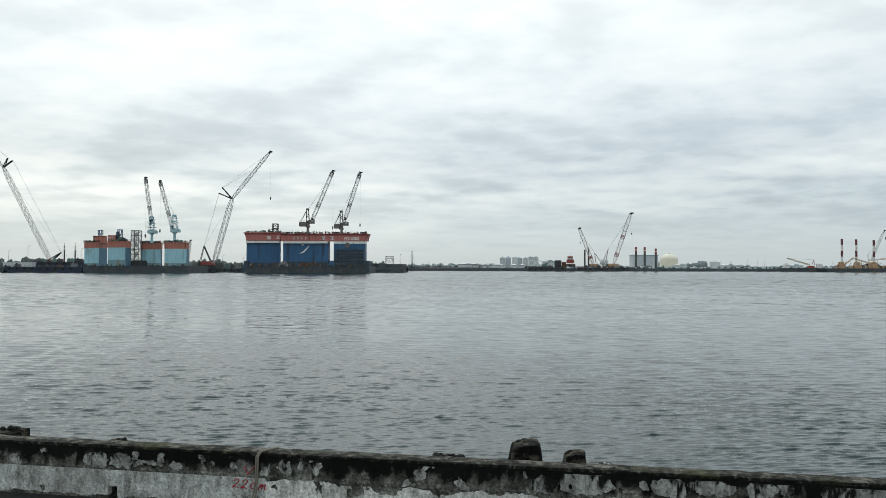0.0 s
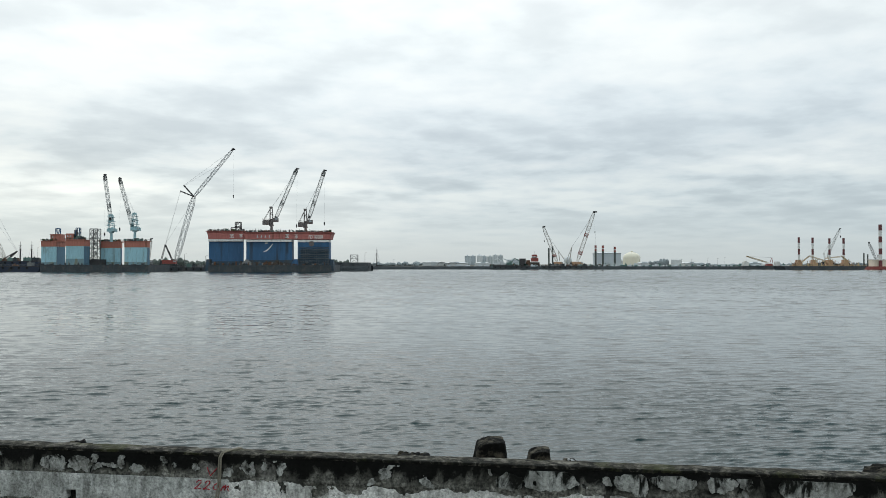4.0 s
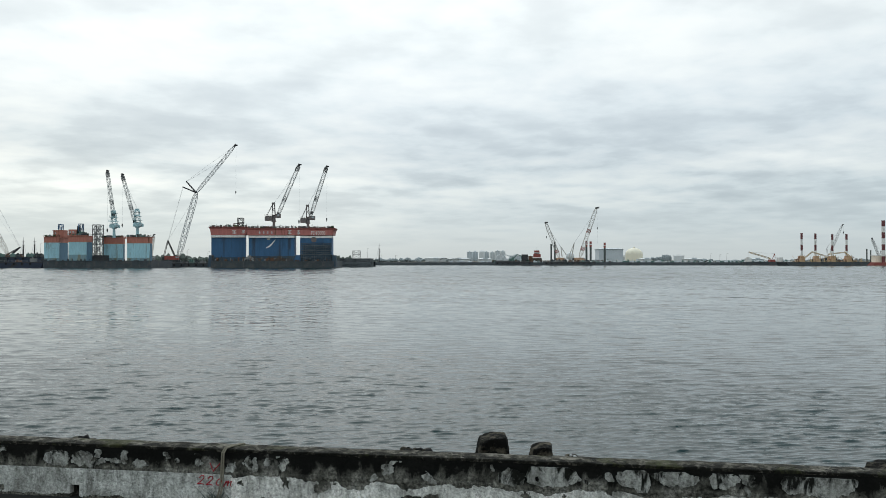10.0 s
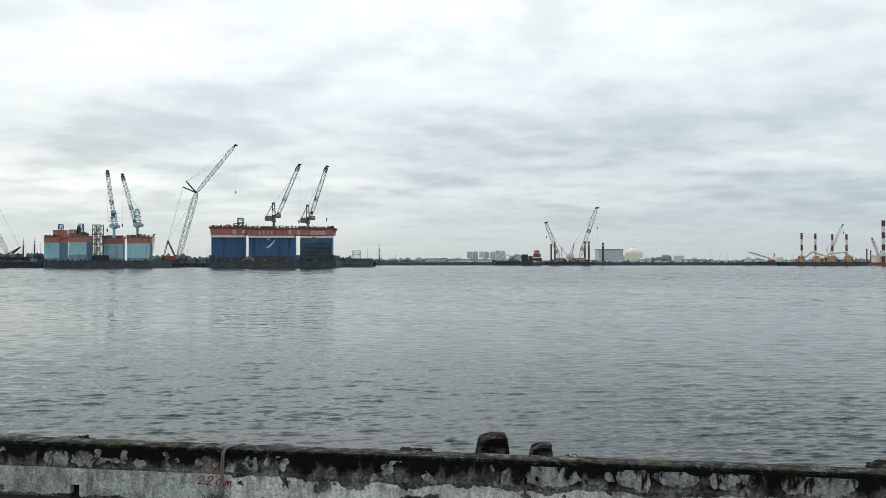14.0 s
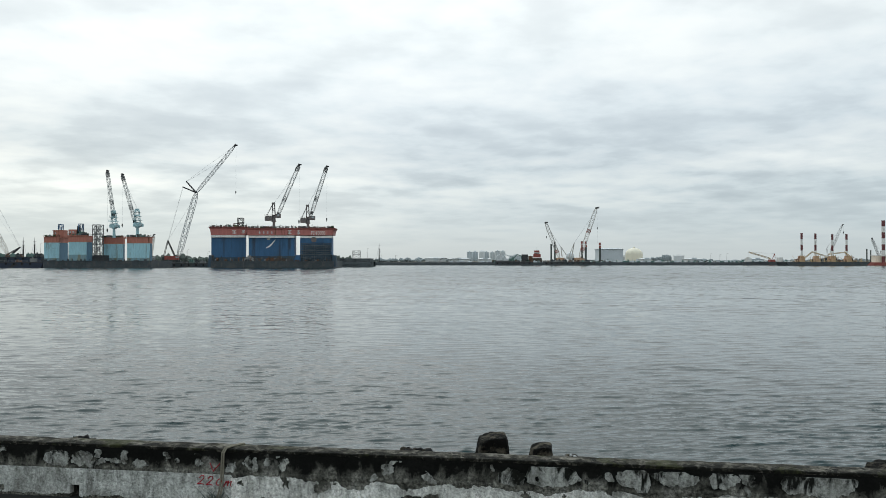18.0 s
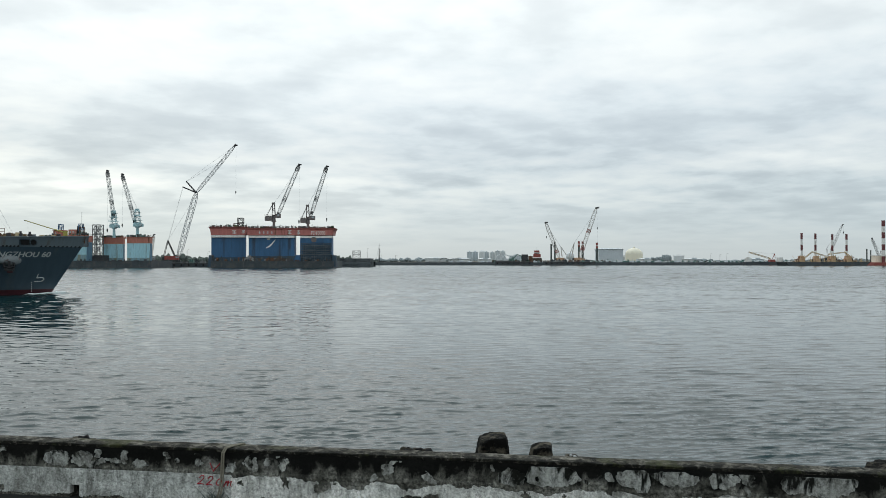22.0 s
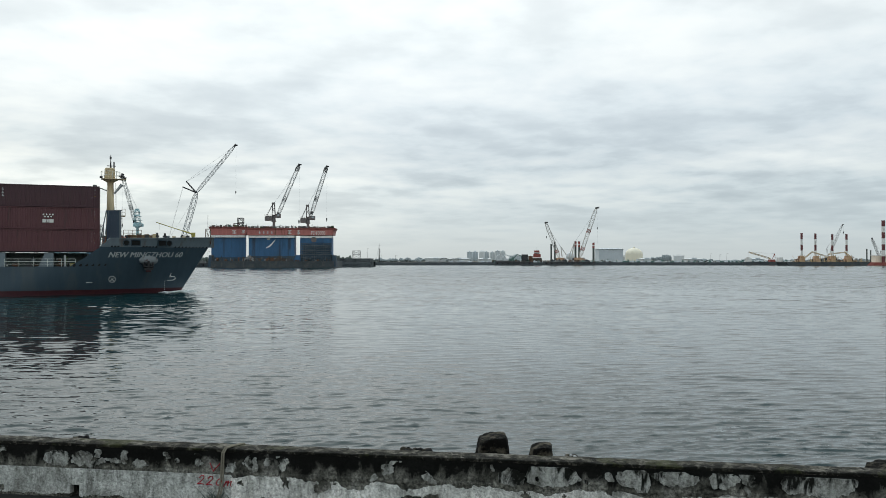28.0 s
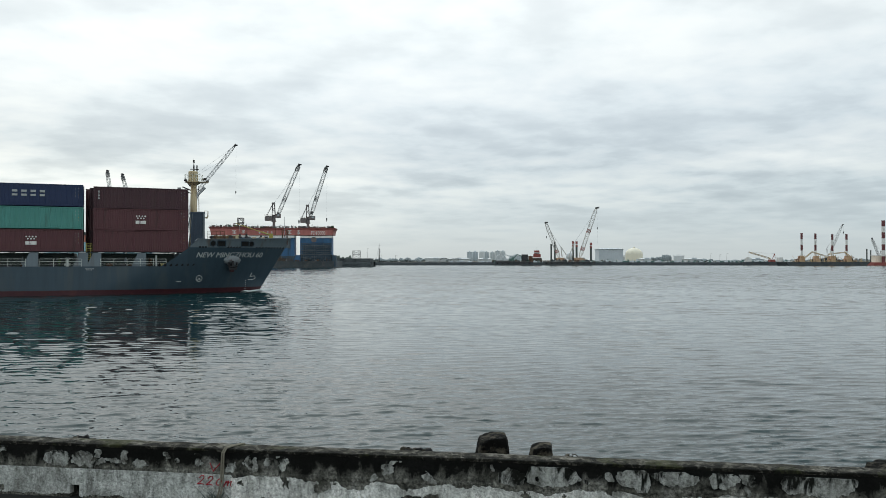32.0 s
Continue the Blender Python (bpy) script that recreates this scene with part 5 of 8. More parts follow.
def excavator(x, y, z, s, col, flip=1, label="small yellow excavator on the barge"):
    e = thing("excavator", (x, y, z), label, "excavator")
    for k in (-1, 1):
        bm = bmesh.new()
        box(bm, x - 1.9 * s, x + 1.9 * s, y + k * 1.0 * s - 0.3 * s, y + k * 1.0 * s + 0.3 * s, z, z + 0.9 * s, 0.9)
        part("track", bm, "dark_steel", e)
    boxes("house", col, e, (x - 1.8 * s, x + 1.5 * s, y - 1.2 * s, y + 1.2 * s, z + 1.0 * s, z + 2.2 * s))
    boxes("cab", col, e, (x + 0.2 * s * flip, x + 1.6 * s * flip, y - 1.3 * s, y, z + 1.0 * s, z + 3.0 * s))
    p = [(x + 1.0 * s * flip, y, z + 1.8 * s), (x + 3.6 * s * flip, y, z + 4.8 * s), (x + 6.2 * s * flip, y, z + 3.8 * s), (x + 6.8 * s * flip, y, z + 1.2 * s)]
    bm = bmesh.new()
    for a, b in zip(p[:-1], p[1:]):
        beam(bm, a, b, 0.28 * s)
    part("arm", bm, col, e)
    bm = bmesh.new()
    box(bm, p[3][0] - 0.6 * s, p[3][0] + 0.6 * s, y - 0.6 * s, y + 0.6 * s, p[3][2] - 1.0 * s, p[3][2], 0.7)
    part("bucket", bm, "dark_steel", e)




def hoop_frame(x0, x1, d, z0, z1):
    t = thing("hoop_frame", ((x0 + x1) / 2, d, z0), "thin grey arched frame on the far shore", "frame", "arched frames on the shore")
    xm, w = (x0 + x1) / 2, (x1 - x0) / 2
    for y in (d, d + 6):
        bm = bmesh.new()
        pts = [(xm - w * math.cos(math.pi * k / 14), y, z0 + (z1 - z0) * math.sin(math.pi * k / 14)) for k in range(15)]
        for p, q in zip(pts[:-1], pts[1:]):
            beam(bm, p, q, 0.28)
        part("hoop", bm, "steel", t)
    for k in (2, 5, 7, 9, 12):
        q = math.pi * k / 14
        lines("purlin", "steel", t, 0.18, ((xm - w * math.cos(q), d, z0 + (z1 - z0) * math.sin(q)), (xm - w * math.cos(q), d + 6, z0 + (z1 - z0) * math.sin(q))))


hoop_frame(-4.5, 8.0, 1004, 2.8, 7.6)
hoop_frame(9.0, 21.5, 1004, 2.8, 7.4)
excavator(-320.4, 578, 3.35, 1.4, "dark_steel", -1, "dark excavator behind the barge")
excavator(-305.1, 578, 3.35, 1.3, "rust", 1, "rusty excavator behind the barge")
# a small luffing crane seen behind the blue and orange dock
crawler_crane((-213.8, 580, 3.2), 6, (-214.2, 580.0, 7.1), (-212.3, 580.0, 22.8), (-213.8, 580.0, 7.1), (-214.6, 580.0, 11.7), "steel", "crane_cream", 1.6, "small pale lattice crane behind the dock")


# ---- the works on the far mole ----
crawler_crane((131.2, 762, 2.75), 10.5, (131.7, 762.0, 7.3), (147.8, 762.0, 54.7), (124.1, 762.0, 7.9), (126.5, 762.0, 21.5), "crane_orange", "crane_cream", 3.2,
              "large orange crawler crane with a red and white boom", None, (), 36.7, (120.8, 762.0, 7.3), stripes=2, r=0.14)
lines("hoist_rope", "cable", bpy.data.objects["crawler_crane.003"], 0.08, ((149.1, 762.0, 35.6), (149.1, 762.0, 20.4)))
crawler_crane((113.5, 764, 2.75), 8.5, (112.4, 764.0, 7.3), (99.3, 764.0, 40.6), (115.1, 764.0, 7.9), (113.8, 764.0, 17.7), "crane_orange", "crane_cream", 2.8,
              "cream and orange crawler crane on the far mole", None, (), 28.1, (119.0, 764.0, 10.1), stripes=1, r=0.15)


def pile(x, d, z0, z1, r, bands, label, group="piles at the far mole", top="spud_red"):
    p = thing("steel_pile", (x, d, z0), label, "pile", group)
    bm = bmesh.new()
    tube(bm, (x, d, z0), (x, d, z1), r, r, 14)
    part("shaft", bm, "spud_dark", p, smooth=False)
    for k, (a, b, m) in enumerate(bands):
        bm = bmesh.new()
        tube(bm, (x, d, a), (x, d, b), r + 0.04, r + 0.04, 14)
        part("painted_band", bm, m, p)
    return p


pile(105.3, 770, 0, 20.6, 0.8, (), "dark steel spud pile at the mole")
pile(109.2, 772, 0, 22.8, 0.8, (), "dark steel spud pile at the mole")


def red_workboat():
    x0, x1, y = 88.0, 96.9, 775
    b = thing("work_boat", ((x0 + x1) / 2, y, 0), "red and white work boat behind the mole", "boat")
    boxes("hull", "old_store", b, (x0, x1, y, y + 6, 0.0, 6.8))
    boxes("deckhouse", "crane_red", b, (x0 + 0.8, x1 - 1, y + 1, y + 5, 7.4, 10.7))
    boxes("wheelhouse", "crane_red", b, (89.7, 94.7, y + 1.5, y + 4.5, 10.7, 14.3))
    boxes("wheelhouse_roof", "white", b, (89.1, 95.2, y + 1, y + 5, 12.1, 12.5))
    for k in range(4):
        x = 90.0 + k * 1.15
        boxes("window", "far_glass", b, (x, x + 0.8, y + 1.4, y + 1.5, 10.8, 11.8))
    lines("mast", "steel", b, 0.12, ((92.4, y + 3, 14.3), (92.4, y + 3, 17.4)))


red_workboat()
ba = barge("work_barge", 49.4, 84.9, 747, 754, 3.0, "hull_dark", "dark work barge with machines at the far mole", 31, 14)
for px, col, fl in ((53.6, "shed_white", 1), (60.0, "shed_white", -1), (64.8, "teal", 1)):
    excavator(px, 750, 3.0, 1.5, col, fl, "pale excavator working on the far barge")
boxes("stack_of_boxes", "dark_steel", ba, (74.7, 80.6, 749, 752, 3.0, 10.2))
boxes("stack_of_boxes", "rust", ba, (81.1, 84.9, 749, 752, 3.0, 8.6))
barge("work_barge", 95.6, 144.0, 746, 754, 3.0, "hull_dark", "low dark pontoon with stores at the far mole", 32, 18)


# stores, machines and stacks heaped along the far mole
def mole_stores(name, mat, x0, x1, n, seed, tall, label):
    rnd = random.Random(seed)
    bm = bmesh.new()
    for k in range(n):
        x = x0 + (x1 - x0) * (k + rnd.random()) / n
        y, h, w = rnd.uniform(759.5, 768), rnd.uniform(0.5, tall), rnd.uniform(0.7, 4.5)
        if k % 3 == 0:
            tube(bm, (x, y, 2.6 + h * 0.5), (x + w, y, 2.6 + h * 0.5), h * 0.5, h * 0.5, 8)
        elif k % 3 == 1:
            box(bm, x, x + w, y, y + 2, 2.5, 2.6 + h, rnd.uniform(0.5, 1.0))
            box(bm, x + w * 0.1, x + w * 0.45, y + 0.3, y + 1.7, 2.6 + h, 2.6 + h * rnd.uniform(1.2, 1.6), 0.85)
        else:
            for j in range(3):
                box(bm, x + j * 0.7, x + j * 0.7 + 0.5, y, y + 1.2, 2.5, 2.6 + h * rnd.uniform(0.5, 1.0))
    tagged(part(name, bm, mat, None), label, "stores", kind="stuff")


mole_stores("pale_stores", "shed_white", 36.1, 331.1, 70, 301, 1.9, "pale pipes, sacks and vans along the far mole")
mole_stores("grey_stores", "shed", 3.3, 336.6, 100, 302, 2.2, "grey stacks and machines along the far mole")
mole_stores("dark_stores", "teal", 41.5, 333.9, 80, 303, 2.4, "dark green and grey stacks along the far mole")
mole_stores("rusty_stores", "old_store", 47.0, 161.7, 40, 304, 2.6, "brown steel stacks along the far mole")


# a spud barge that slowly moves behind the far mole, on its own three tall piles
def spud_barge():
    b = thing("spud_barge", (0, 800, 0), "dark spud barge with three tall red-topped piles", "barge")
    boxes("hull", "hull_dark", b, (-13, 13, 794, 810, -1, 2.6))
    boxes("deckhouse", "steel", b, (-3, 3, 800, 806, 2.6, 5.2))
    for x, y, top in ((-8.0, 790, 23.5), (-8.0, 812, 24.2), (8.4, 801, 22.5)):
        bm = bmesh.new()
        tube(bm, (x, y, 0), (x, y, top - 5.4), 1.05, 1.05, 14)
        p = part("spud_pile", bm, "spud_dark", b)
        for k, (a, c, m) in enumerate(((top - 5.4, top, "crane_red"), (top - 3.4, top - 2.6, "white"))):
            bm = bmesh.new()
            tube(bm, (x, y, a), (x, y, c), 1.1 + 0.02 * k, 1.1 + 0.02 * k, 14)
            part("painted_band", bm, m, p)
        bm = bmesh.new()
        box(bm, x - 1.8, x + 1.8, y - 1.8, y + 1.8, 1.6, 4.4)
        part("spud_well", bm, "dark_steel", b)
    return b


spuds = spud_barge()


# ---- the jack-up platform and its neighbours ----
def striped_leg(parent, x, y, z0, z1, r, n, first="spud_red"):
    seg = (z1 - z0) / n
    cols = ("spud_red", "white") if first == "spud_red" else ("white", "spud_red")
    leg = None
    for k in range(n):
        bm = bmesh.new()
        tube(bm, (x, y, z1 - seg * (k + 1)), (x, y, z1 - seg * k), r, r, 14)
        if leg is None:
            leg = part("leg", bm, cols[0], parent, "red and white banded leg")
        else:
            part("leg_band", bm, cols[k % 2], leg)


def jack_up():
    d = 690
    p = thing("jack_up_barge", (335.6, d, 0), "orange and black jack-up barge on four striped legs", "jack-up barge")
    bm = bmesh.new()
    x0, x1, z1 = 299.7, 372.6, 3.1
    prof = [(x0, z1), (x0 + 1.6, 0.2), (x0 + 3, -1), (x1 - 5, -1), (x1 - 3, 0.2), (x1, z1)]
    f, g = [bm.verts.new((x, d, z)) for x, z in prof], [bm.verts.new((x, d + 22, z)) for x, z in prof]
    bm.faces.new(f)
    bm.faces.new(g[::-1])
    for i in range(6):
        bm.faces.new((f[i], g[i], g[(i + 1) % 6], f[(i + 1) % 6]))
    part("hull", bm, "hull_dark", p)
    bm = bmesh.new()
    railing(bm, [(x0 + 1, d + 0.3, z1), (x1 - 1, d + 0.3, z1)], 1.1, 0.07, 2.5)
    part("guard_rail", bm, "crane_yellow", p)
    rnd = random.Random(41)
    for k, px in enumerate((314.7, 328.2, 341.6, 355.6)):
        top = (28.5, 28.3, 27.5, 27.8)[k]
        striped_leg(p, px, d + 4 + 3 * (k % 2), z1, top, 0.95, 5)
        bm = bmesh.new()
        w = 1.8
        box(bm, px - w, px + w, d + 2, d + 9, z1, z1 + 3.0)
        box(bm, px - w * 0.75, px + w * 0.75, d + 2.5, d + 8.5, z1 + 3.0, z1 + 5.4)
        j = part("jacking_house", bm, "crane_orange", p)
        for s in range(3):
            boxes("jacking_frame", "crane_yellow", j, (px - w - 0.2 + s * w, px - w + 0.2 + s * w, d + 1.8, d + 2, z1, z1 + 6.2))
    for k in range(60):
        x = x0 + 8 + (x1 - x0 - 14) * rnd.random()
        bm = bmesh.new()
        a = rnd.uniform(0.5, 2.0)
        box(bm, x, x + a, d + 3, d + 6, z1, z1 + rnd.uniform(0.6, 3.4), rnd.choice((1, 0.7)))
        part("deck_store", bm, rnd.choice(("crane_yellow", "rust", "crane_orange", "steel", "dark_steel")), p)
    for k in range(46):
        x = x0 + 9 + (x1 - x0 - 18) * rnd.random()
        dx, h, y = rnd.uniform(-3.5, 3.5), rnd.uniform(1.5, 5.5), d + rnd.uniform(2.5, 9)
        bm = bmesh.new()
        beam(bm, (x, y, z1), (x + dx, y + rnd.uniform(-1, 1), z1 + h), rnd.uniform(0.1, 0.22))
        part("stay", bm, rnd.choice(("crane_yellow", "rust", "crane_orange", "crane_cream", "steel")), p)
    for a, b in ((((315.9, 690.0, 5.6)), ((323.8, 690.0, 12.0))), (((323.8, 690.0, 12.0)), ((338.1, 690.0, 7.6))), (((338.1, 690.0, 10.0)), ((351.4, 690.0, 11.5))), (((351.9, 690.0, 12.0)), ((358.8, 690.0, 6.6)))):
        bm = bmesh.new()
        lattice(bm, add3(a, 0, 4), add3(b, 0, 4), 0.8, 0.8, 0.12, 1.3)
        part("lattice_girder", bm, "crane_yellow", p)


jack_up()
crawler_crane((348.9, 712, 3.2), 9, (348.4, 712.0, 11.2), (359.6, 712.0, 36.2), (346.8, 712.0, 7.7), (345.3, 712.0, 14.8), "crane_yellow", "crane_white", 1.5, "cream lattice crane standing behind the jack-up barge",
              None, (), 30.6, r=0.1)
crawler_crane((405.3, 735, 3.2), 8, (404.8, 735.0, 9.3), (398.7, 735.0, 24.6), (406.3, 735.0, 7.8), (406.9, 735.0, 13.5), "steel", "steel", 1.6, "small grey lattice crane at the works", r=0.11)
pile(393.8, 735, 0, 15.1, 0.6, (), "dark steel pile beside the jack-up barge")
pile(397.4, 735, 0, 14.1, 0.6, (), "dark steel pile beside the jack-up barge")


def red_jack_up():
    d = 715
    p = thing("jack_up_barge", (404.0, d, 0), "red and cream jack-up barge with a tall striped leg", "jack-up barge")
    boxes("hull", "crane_red", p, (389.2, 427.0, d, d + 20, -1, 2.8))
    boxes("deckhouse", "tank", p, (394.8, 411.6, d + 6, d + 14, 2.8, 8.7))
    boxes("deckhouse_roof", "white", p, (394.3, 412.1, d + 5.5, d + 14.5, 8.7, 9.2))
    striped_leg(p, 400.4, d + 4, 2.8, 40.9, 1.5, 7)
    striped_leg(p, 416.7, d + 14, 2.8, 40.9, 1.5, 7)


red_jack_up()


def crane_boat():
    d = 745
    b = thing("crane_boat", (303.9, d, 0), "small red and yellow crane barge by the mole", "boat")
    boxes("hull", "hull_dark", b, (285.2, 321.4, d, d + 8, -1, 3.3))
    boxes("deckhouse", "white", b, (286.3, 291.1, d + 1, d + 6, 3.3, 6.5))
    boxes("wheelhouse", "white", b, (287.4, 289.5, d + 2, d + 5, 6.5, 7.8))
    boxes("machinery_house", "crane_red", b, (308.6, 313.4, d + 1, d + 6, 3.3, 5.4), label="red machinery house")
    bm = bmesh.new()
    lattice(bm, (309.5, 747.0, 6.2), (288.7, 747.0, 12.4), 1.0, 0.7, 0.13, 1.2)
    part("boom", bm, "crane_yellow", b)
    bm = bmesh.new()
    beam(bm, (313.7, 747.0, 6.2), (313.2, 747.0, 11.0), 0.25)
    beam(bm, (311.1, 747.0, 6.2), (313.2, 747.0, 11.0), 0.25)
    part("mast", bm, "crane_red", b)
    lines("pendant", "cable", b, 0.08, ((313.2, 747.0, 11.0), (290.3, 747.0, 12.1)))
    lines("hoist_rope", "cable", b, 0.08, ((288.7, 747.0, 12.4), (288.7, 747.0, 6.8)))
    boxes("deckhouse", "white", b, (316.6, 320.4, d + 1, d + 6, 3.3, 7.3))


crane_boat()


# ---- the container ship: x forward, y to port, z up; the near side of the hull is the plane y = 0 ----
BEAM = 14.0
STEM_LOW, STEM_HIGH = 10.84, 15.7
STERN = -74.0


def sheer(a):
    """Height of the hull's top edge."""
    if a < -3.6:
        return 3.8
    if a < 1.3:
        u = (a + 3.6) / 4.9
        return 3.8 + 3.78 * (0.75 * u + 0.25 * u * u)
    return 7.58 + 0.45 * ((a - 1.3) / 15.5) ** 1.5


def inset(a, h):
    """How far the near side lies inside the plane y = 0 at that place."""
    k = min(max(h / 8.0, -0.15), 1.0)
    stem = STEM_LOW + (STEM_HIGH - STEM_LOW) * k
    start = -13.0 + 10.0 * max(k, 0) ** 0.8
    p = 1.75 + 0.75 * max(k, 0)
    if a <= start:
        out = 0.0
    else:
        u = min((a - start) / (stem - start), 1.0)
        out = (BEAM / 2 + 0.35) * u ** p
    if a < -64:
        out += 4.0 * ((-64 - a) / 10) ** 2
    return min(out, BEAM / 2 + 0.35) - 0.35


def stem_at(h):
    return STEM_LOW + (STEM_HIGH - STEM_LOW) * min(max(h / 8.0, -0.15), 1.02)


def hull_band(low, high, a0, a_end, na=70, nh=8, proud=0.0):
    """Both sides of the hull between the heights low(a) and high(a)."""
    bm = bmesh.new()
    for side in (0, 1):
        rows = []
        for i in range(na + 1):
            u = i / na
            col = []
            for j in range(nh + 1):
                v = j / nh
                # the last column follows the raked stem
                a = a0 + (a_end - a0) * (1 - (1 - u) ** 1.5)
                h = low(a) + (high(a) - low(a)) * v
                if a_end > 9:
                    a = a0 + (stem_at(h) - a0) * (1 - (1 - u) ** 1.5)
                    h = low(a) + (high(a) - low(a)) * v
                y = inset(a, h) - proud
                col.append(bm.verts.new((a, y if side == 0 else BEAM - y, h)))
            rows.append(col)
        for p, q in zip(rows[:-1], rows[1:]):
            for j in range(nh):
                f = (p[j], q[j], q[j + 1], p[j + 1])
                bm.faces.new(f if side == 0 else f[::-1])
    bmesh.ops.remove_doubles(bm, verts=bm.verts, dist=0.004)
    return bm


def build_ship():
    s = thing("container_ship", (0, 0, 0), "blue-grey container ship under way with stacked containers", "ship")
    part("boot_top", hull_band(lambda a: -1.2, lambda a: 0.62, STERN, 11.5, 60, 4), "boot", s, "dark red paint at the waterline", True)
    split = lambda a: min(sheer(a), 6.45)
    part("hull", hull_band(lambda a: 0.62, split, STERN, 15, 110, 14), "ship_grey", s, "", True)
    part("bulwark", hull_band(lambda a: 6.45, lambda a: max(sheer(a), 6.451), -0.2, 15.5, 60, 4), "ship_light", s, "light grey forecastle bulwark", True)
    boxes("transom", "ship_grey", s, (STERN - 0.2, STERN, 4, BEAM - 4, -1.2, 3.8))
    # bulwark cap and inner face
    bm = bmesh.new()
    n = 60
    for side in (0, 1):
        rows = []
        for i in range(n + 1):
            a = 1.0 + (stem_at(8.0) - 1.0) * (1 - (1 - i / n) ** 1.5)
            y, z = inset(a, 8.0), sheer(a)
            pts = [(a, y - 0.08, z - 0.02), (a, y - 0.08, z + 0.10), (a - 0.1, min(y + 0.25, BEAM / 2), z + 0.10), (a - 0.1, min(inset(a, 6.6) + 0.3, BEAM / 2), 6.5)]
            rows.append([bm.verts.new((p[0], p[1] if side == 0 else BEAM - p[1], p[2])) for p in pts])
        for p, q in zip(rows[:-1], rows[1:]):
            for j in range(3):
                bm.faces.new((p[j], q[j], q[j + 1], p[j + 1]))
    part("bulwark_cap", bm, "ship_light", s)
    # decks
    for name, z, a0, a1, h in (("main_deck", 3.0, STERN, 2.0, 3.0), ("forecastle_deck", 6.5, -0.2, 14.8, 6.5)):
        bm = bmesh.new()
        rows = []
        for i in range(41):
            a = a0 + (a1 - a0) * i / 40
            y = inset(a, h) + 0.05
            rows.append((bm.verts.new((a, y, z)), bm.verts.new((a, BEAM - y, z))))
        for p, q in zip(rows[:-1], rows[1:]):
            bm.faces.new((p[0], q[0], q[1], p[1]))
        part(name, bm, "ship_deck", s)
    boxes("forecastle_bulkhead", "ship_grey", s, (-0.5, -0.3, 1.2, BEAM - 1.2, 3.0, 6.5))
    # hatch coaming, covers and cargo supports under the stacks
    boxes("hatch_coaming", "ship_deck", s, (-66, -1.6, 2.6, BEAM - 2.6, 3.0, 5.1))
    for k in range(5):
        x = -1.8 - 13.0 * k
        boxes("hatch_cover", "ship_deck", s, (x - 12.4, x, 2.3, BEAM - 2.3, 5.1, 5.6))
    for x in (-6.3, -11.95, -13.6, -19.6, -25.2, -27.0, -33, -39, -45):
        bm = bmesh.new()
        w = 0.75
        v = [bm.verts.new(p) for p in ((x - w * 1.6, 0.15, 3.5), (x + w, 0.15, 3.5), (x + w, 0.15, 5.72), (x - w * 0.3, 0.15, 5.72),
                                       (x - w * 1.6, 1.1, 3.5), (x + w, 1.1, 3.5), (x + w, 1.1, 5.72), (x - w * 0.3, 1.1, 5.72))]
        for f in ((3, 2, 1, 0), (4, 5, 6, 7), (0, 1, 5, 4), (1, 2, 6, 5), (2, 3, 7, 6), (3, 0, 4, 7)):
            bm.faces.new([v[i] for i in f])
        part("cargo_support", bm, "ship_light", s)
    boxes("cargo_rail", "rubber", s, (-26.0, 0.0, 0.1, 0.7, 5.66, 5.8))
    for k in range(12):
        x = -1.6 - 2.3 * k
        boxes("twistlock_plate", "mark", s, (x - 0.8, x, 0.08, 0.3, 5.64, 5.7))
    # gear in the side passage
    rnd = random.Random(61)
    for k in range(16):
        x = -3.2 - 1.75 * k
        bm = bmesh.new()
        hgt = rnd.uniform(0.7, 1.7)
        if k % 3 == 1:
            tube(bm, (x, 1.8, 3.0), (x, 1.8, 3.0 + hgt + 0.4), 0.22, 0.22, 8)
            box(bm, x - 0.4, x + 0.4, 1.6, 2.0, 3.9, 4.2)
            part("deck_pipe", bm, rnd.choice(("rail", "rust")), s)
        else:
            box(bm, x - 0.5, x + 0.5, 1.5, 2.4, 3.0, 3.0 + hgt, 0.85)
            part("vent_box", bm, rnd.choice(("ship_light", "davit", "dark_steel", "ship_deck")), s)
    for k in range(26):
        x = -3.0 - 1.05 * k + rnd.uniform(-0.3, 0.3)
        y, z = rnd.uniform(1.0, 2.2), rnd.uniform(3.1, 4.9)
        bm = bmesh.new()
        if k % 4 == 0:
            tube(bm, (x - rnd.uniform(0.4, 1.0), y, z), (x + rnd.uniform(0.4, 1.0), y, z), 0.09, 0.09, 6)
            part("deck_pipe", bm, rnd.choice(("rail", "rust", "ship_deck")), s)
        elif k % 4 == 1:
            tube(bm, (x, y, 3.0), (x, y, 5.1), 0.07, 0.07, 6)
            box(bm, x - 0.2, x + 0.2, y - 0.15, y + 0.15, z - 0.2, z + 0.25)
            part("junction_box", bm, rnd.choice(("ship_light", "olive", "dark_steel")), s)
        else:
            box(bm, x - rnd.uniform(0.2, 0.6), x + rnd.uniform(0.2, 0.6), y, y + 0.4, 3.0, 3.0 + rnd.uniform(0.3, 1.1), 0.9)
            part("deck_locker", bm, rnd.choice(("olive", "olive", "ship_deck", "dark_steel", "davit")), s)
    bm = bmesh.new()
    tube(bm, (-12.9, 1.2, 4.3), (-12.9, 1.5, 4.3), 0.55, 0.55, 16)
    part("hose_reel", bm, "rubber", s)
    lines("deck_pipe", "mark", s, 0.14, ((-4.2, 0.5, 3.6), (-4.2, 0.5, 5.3)), n=8)
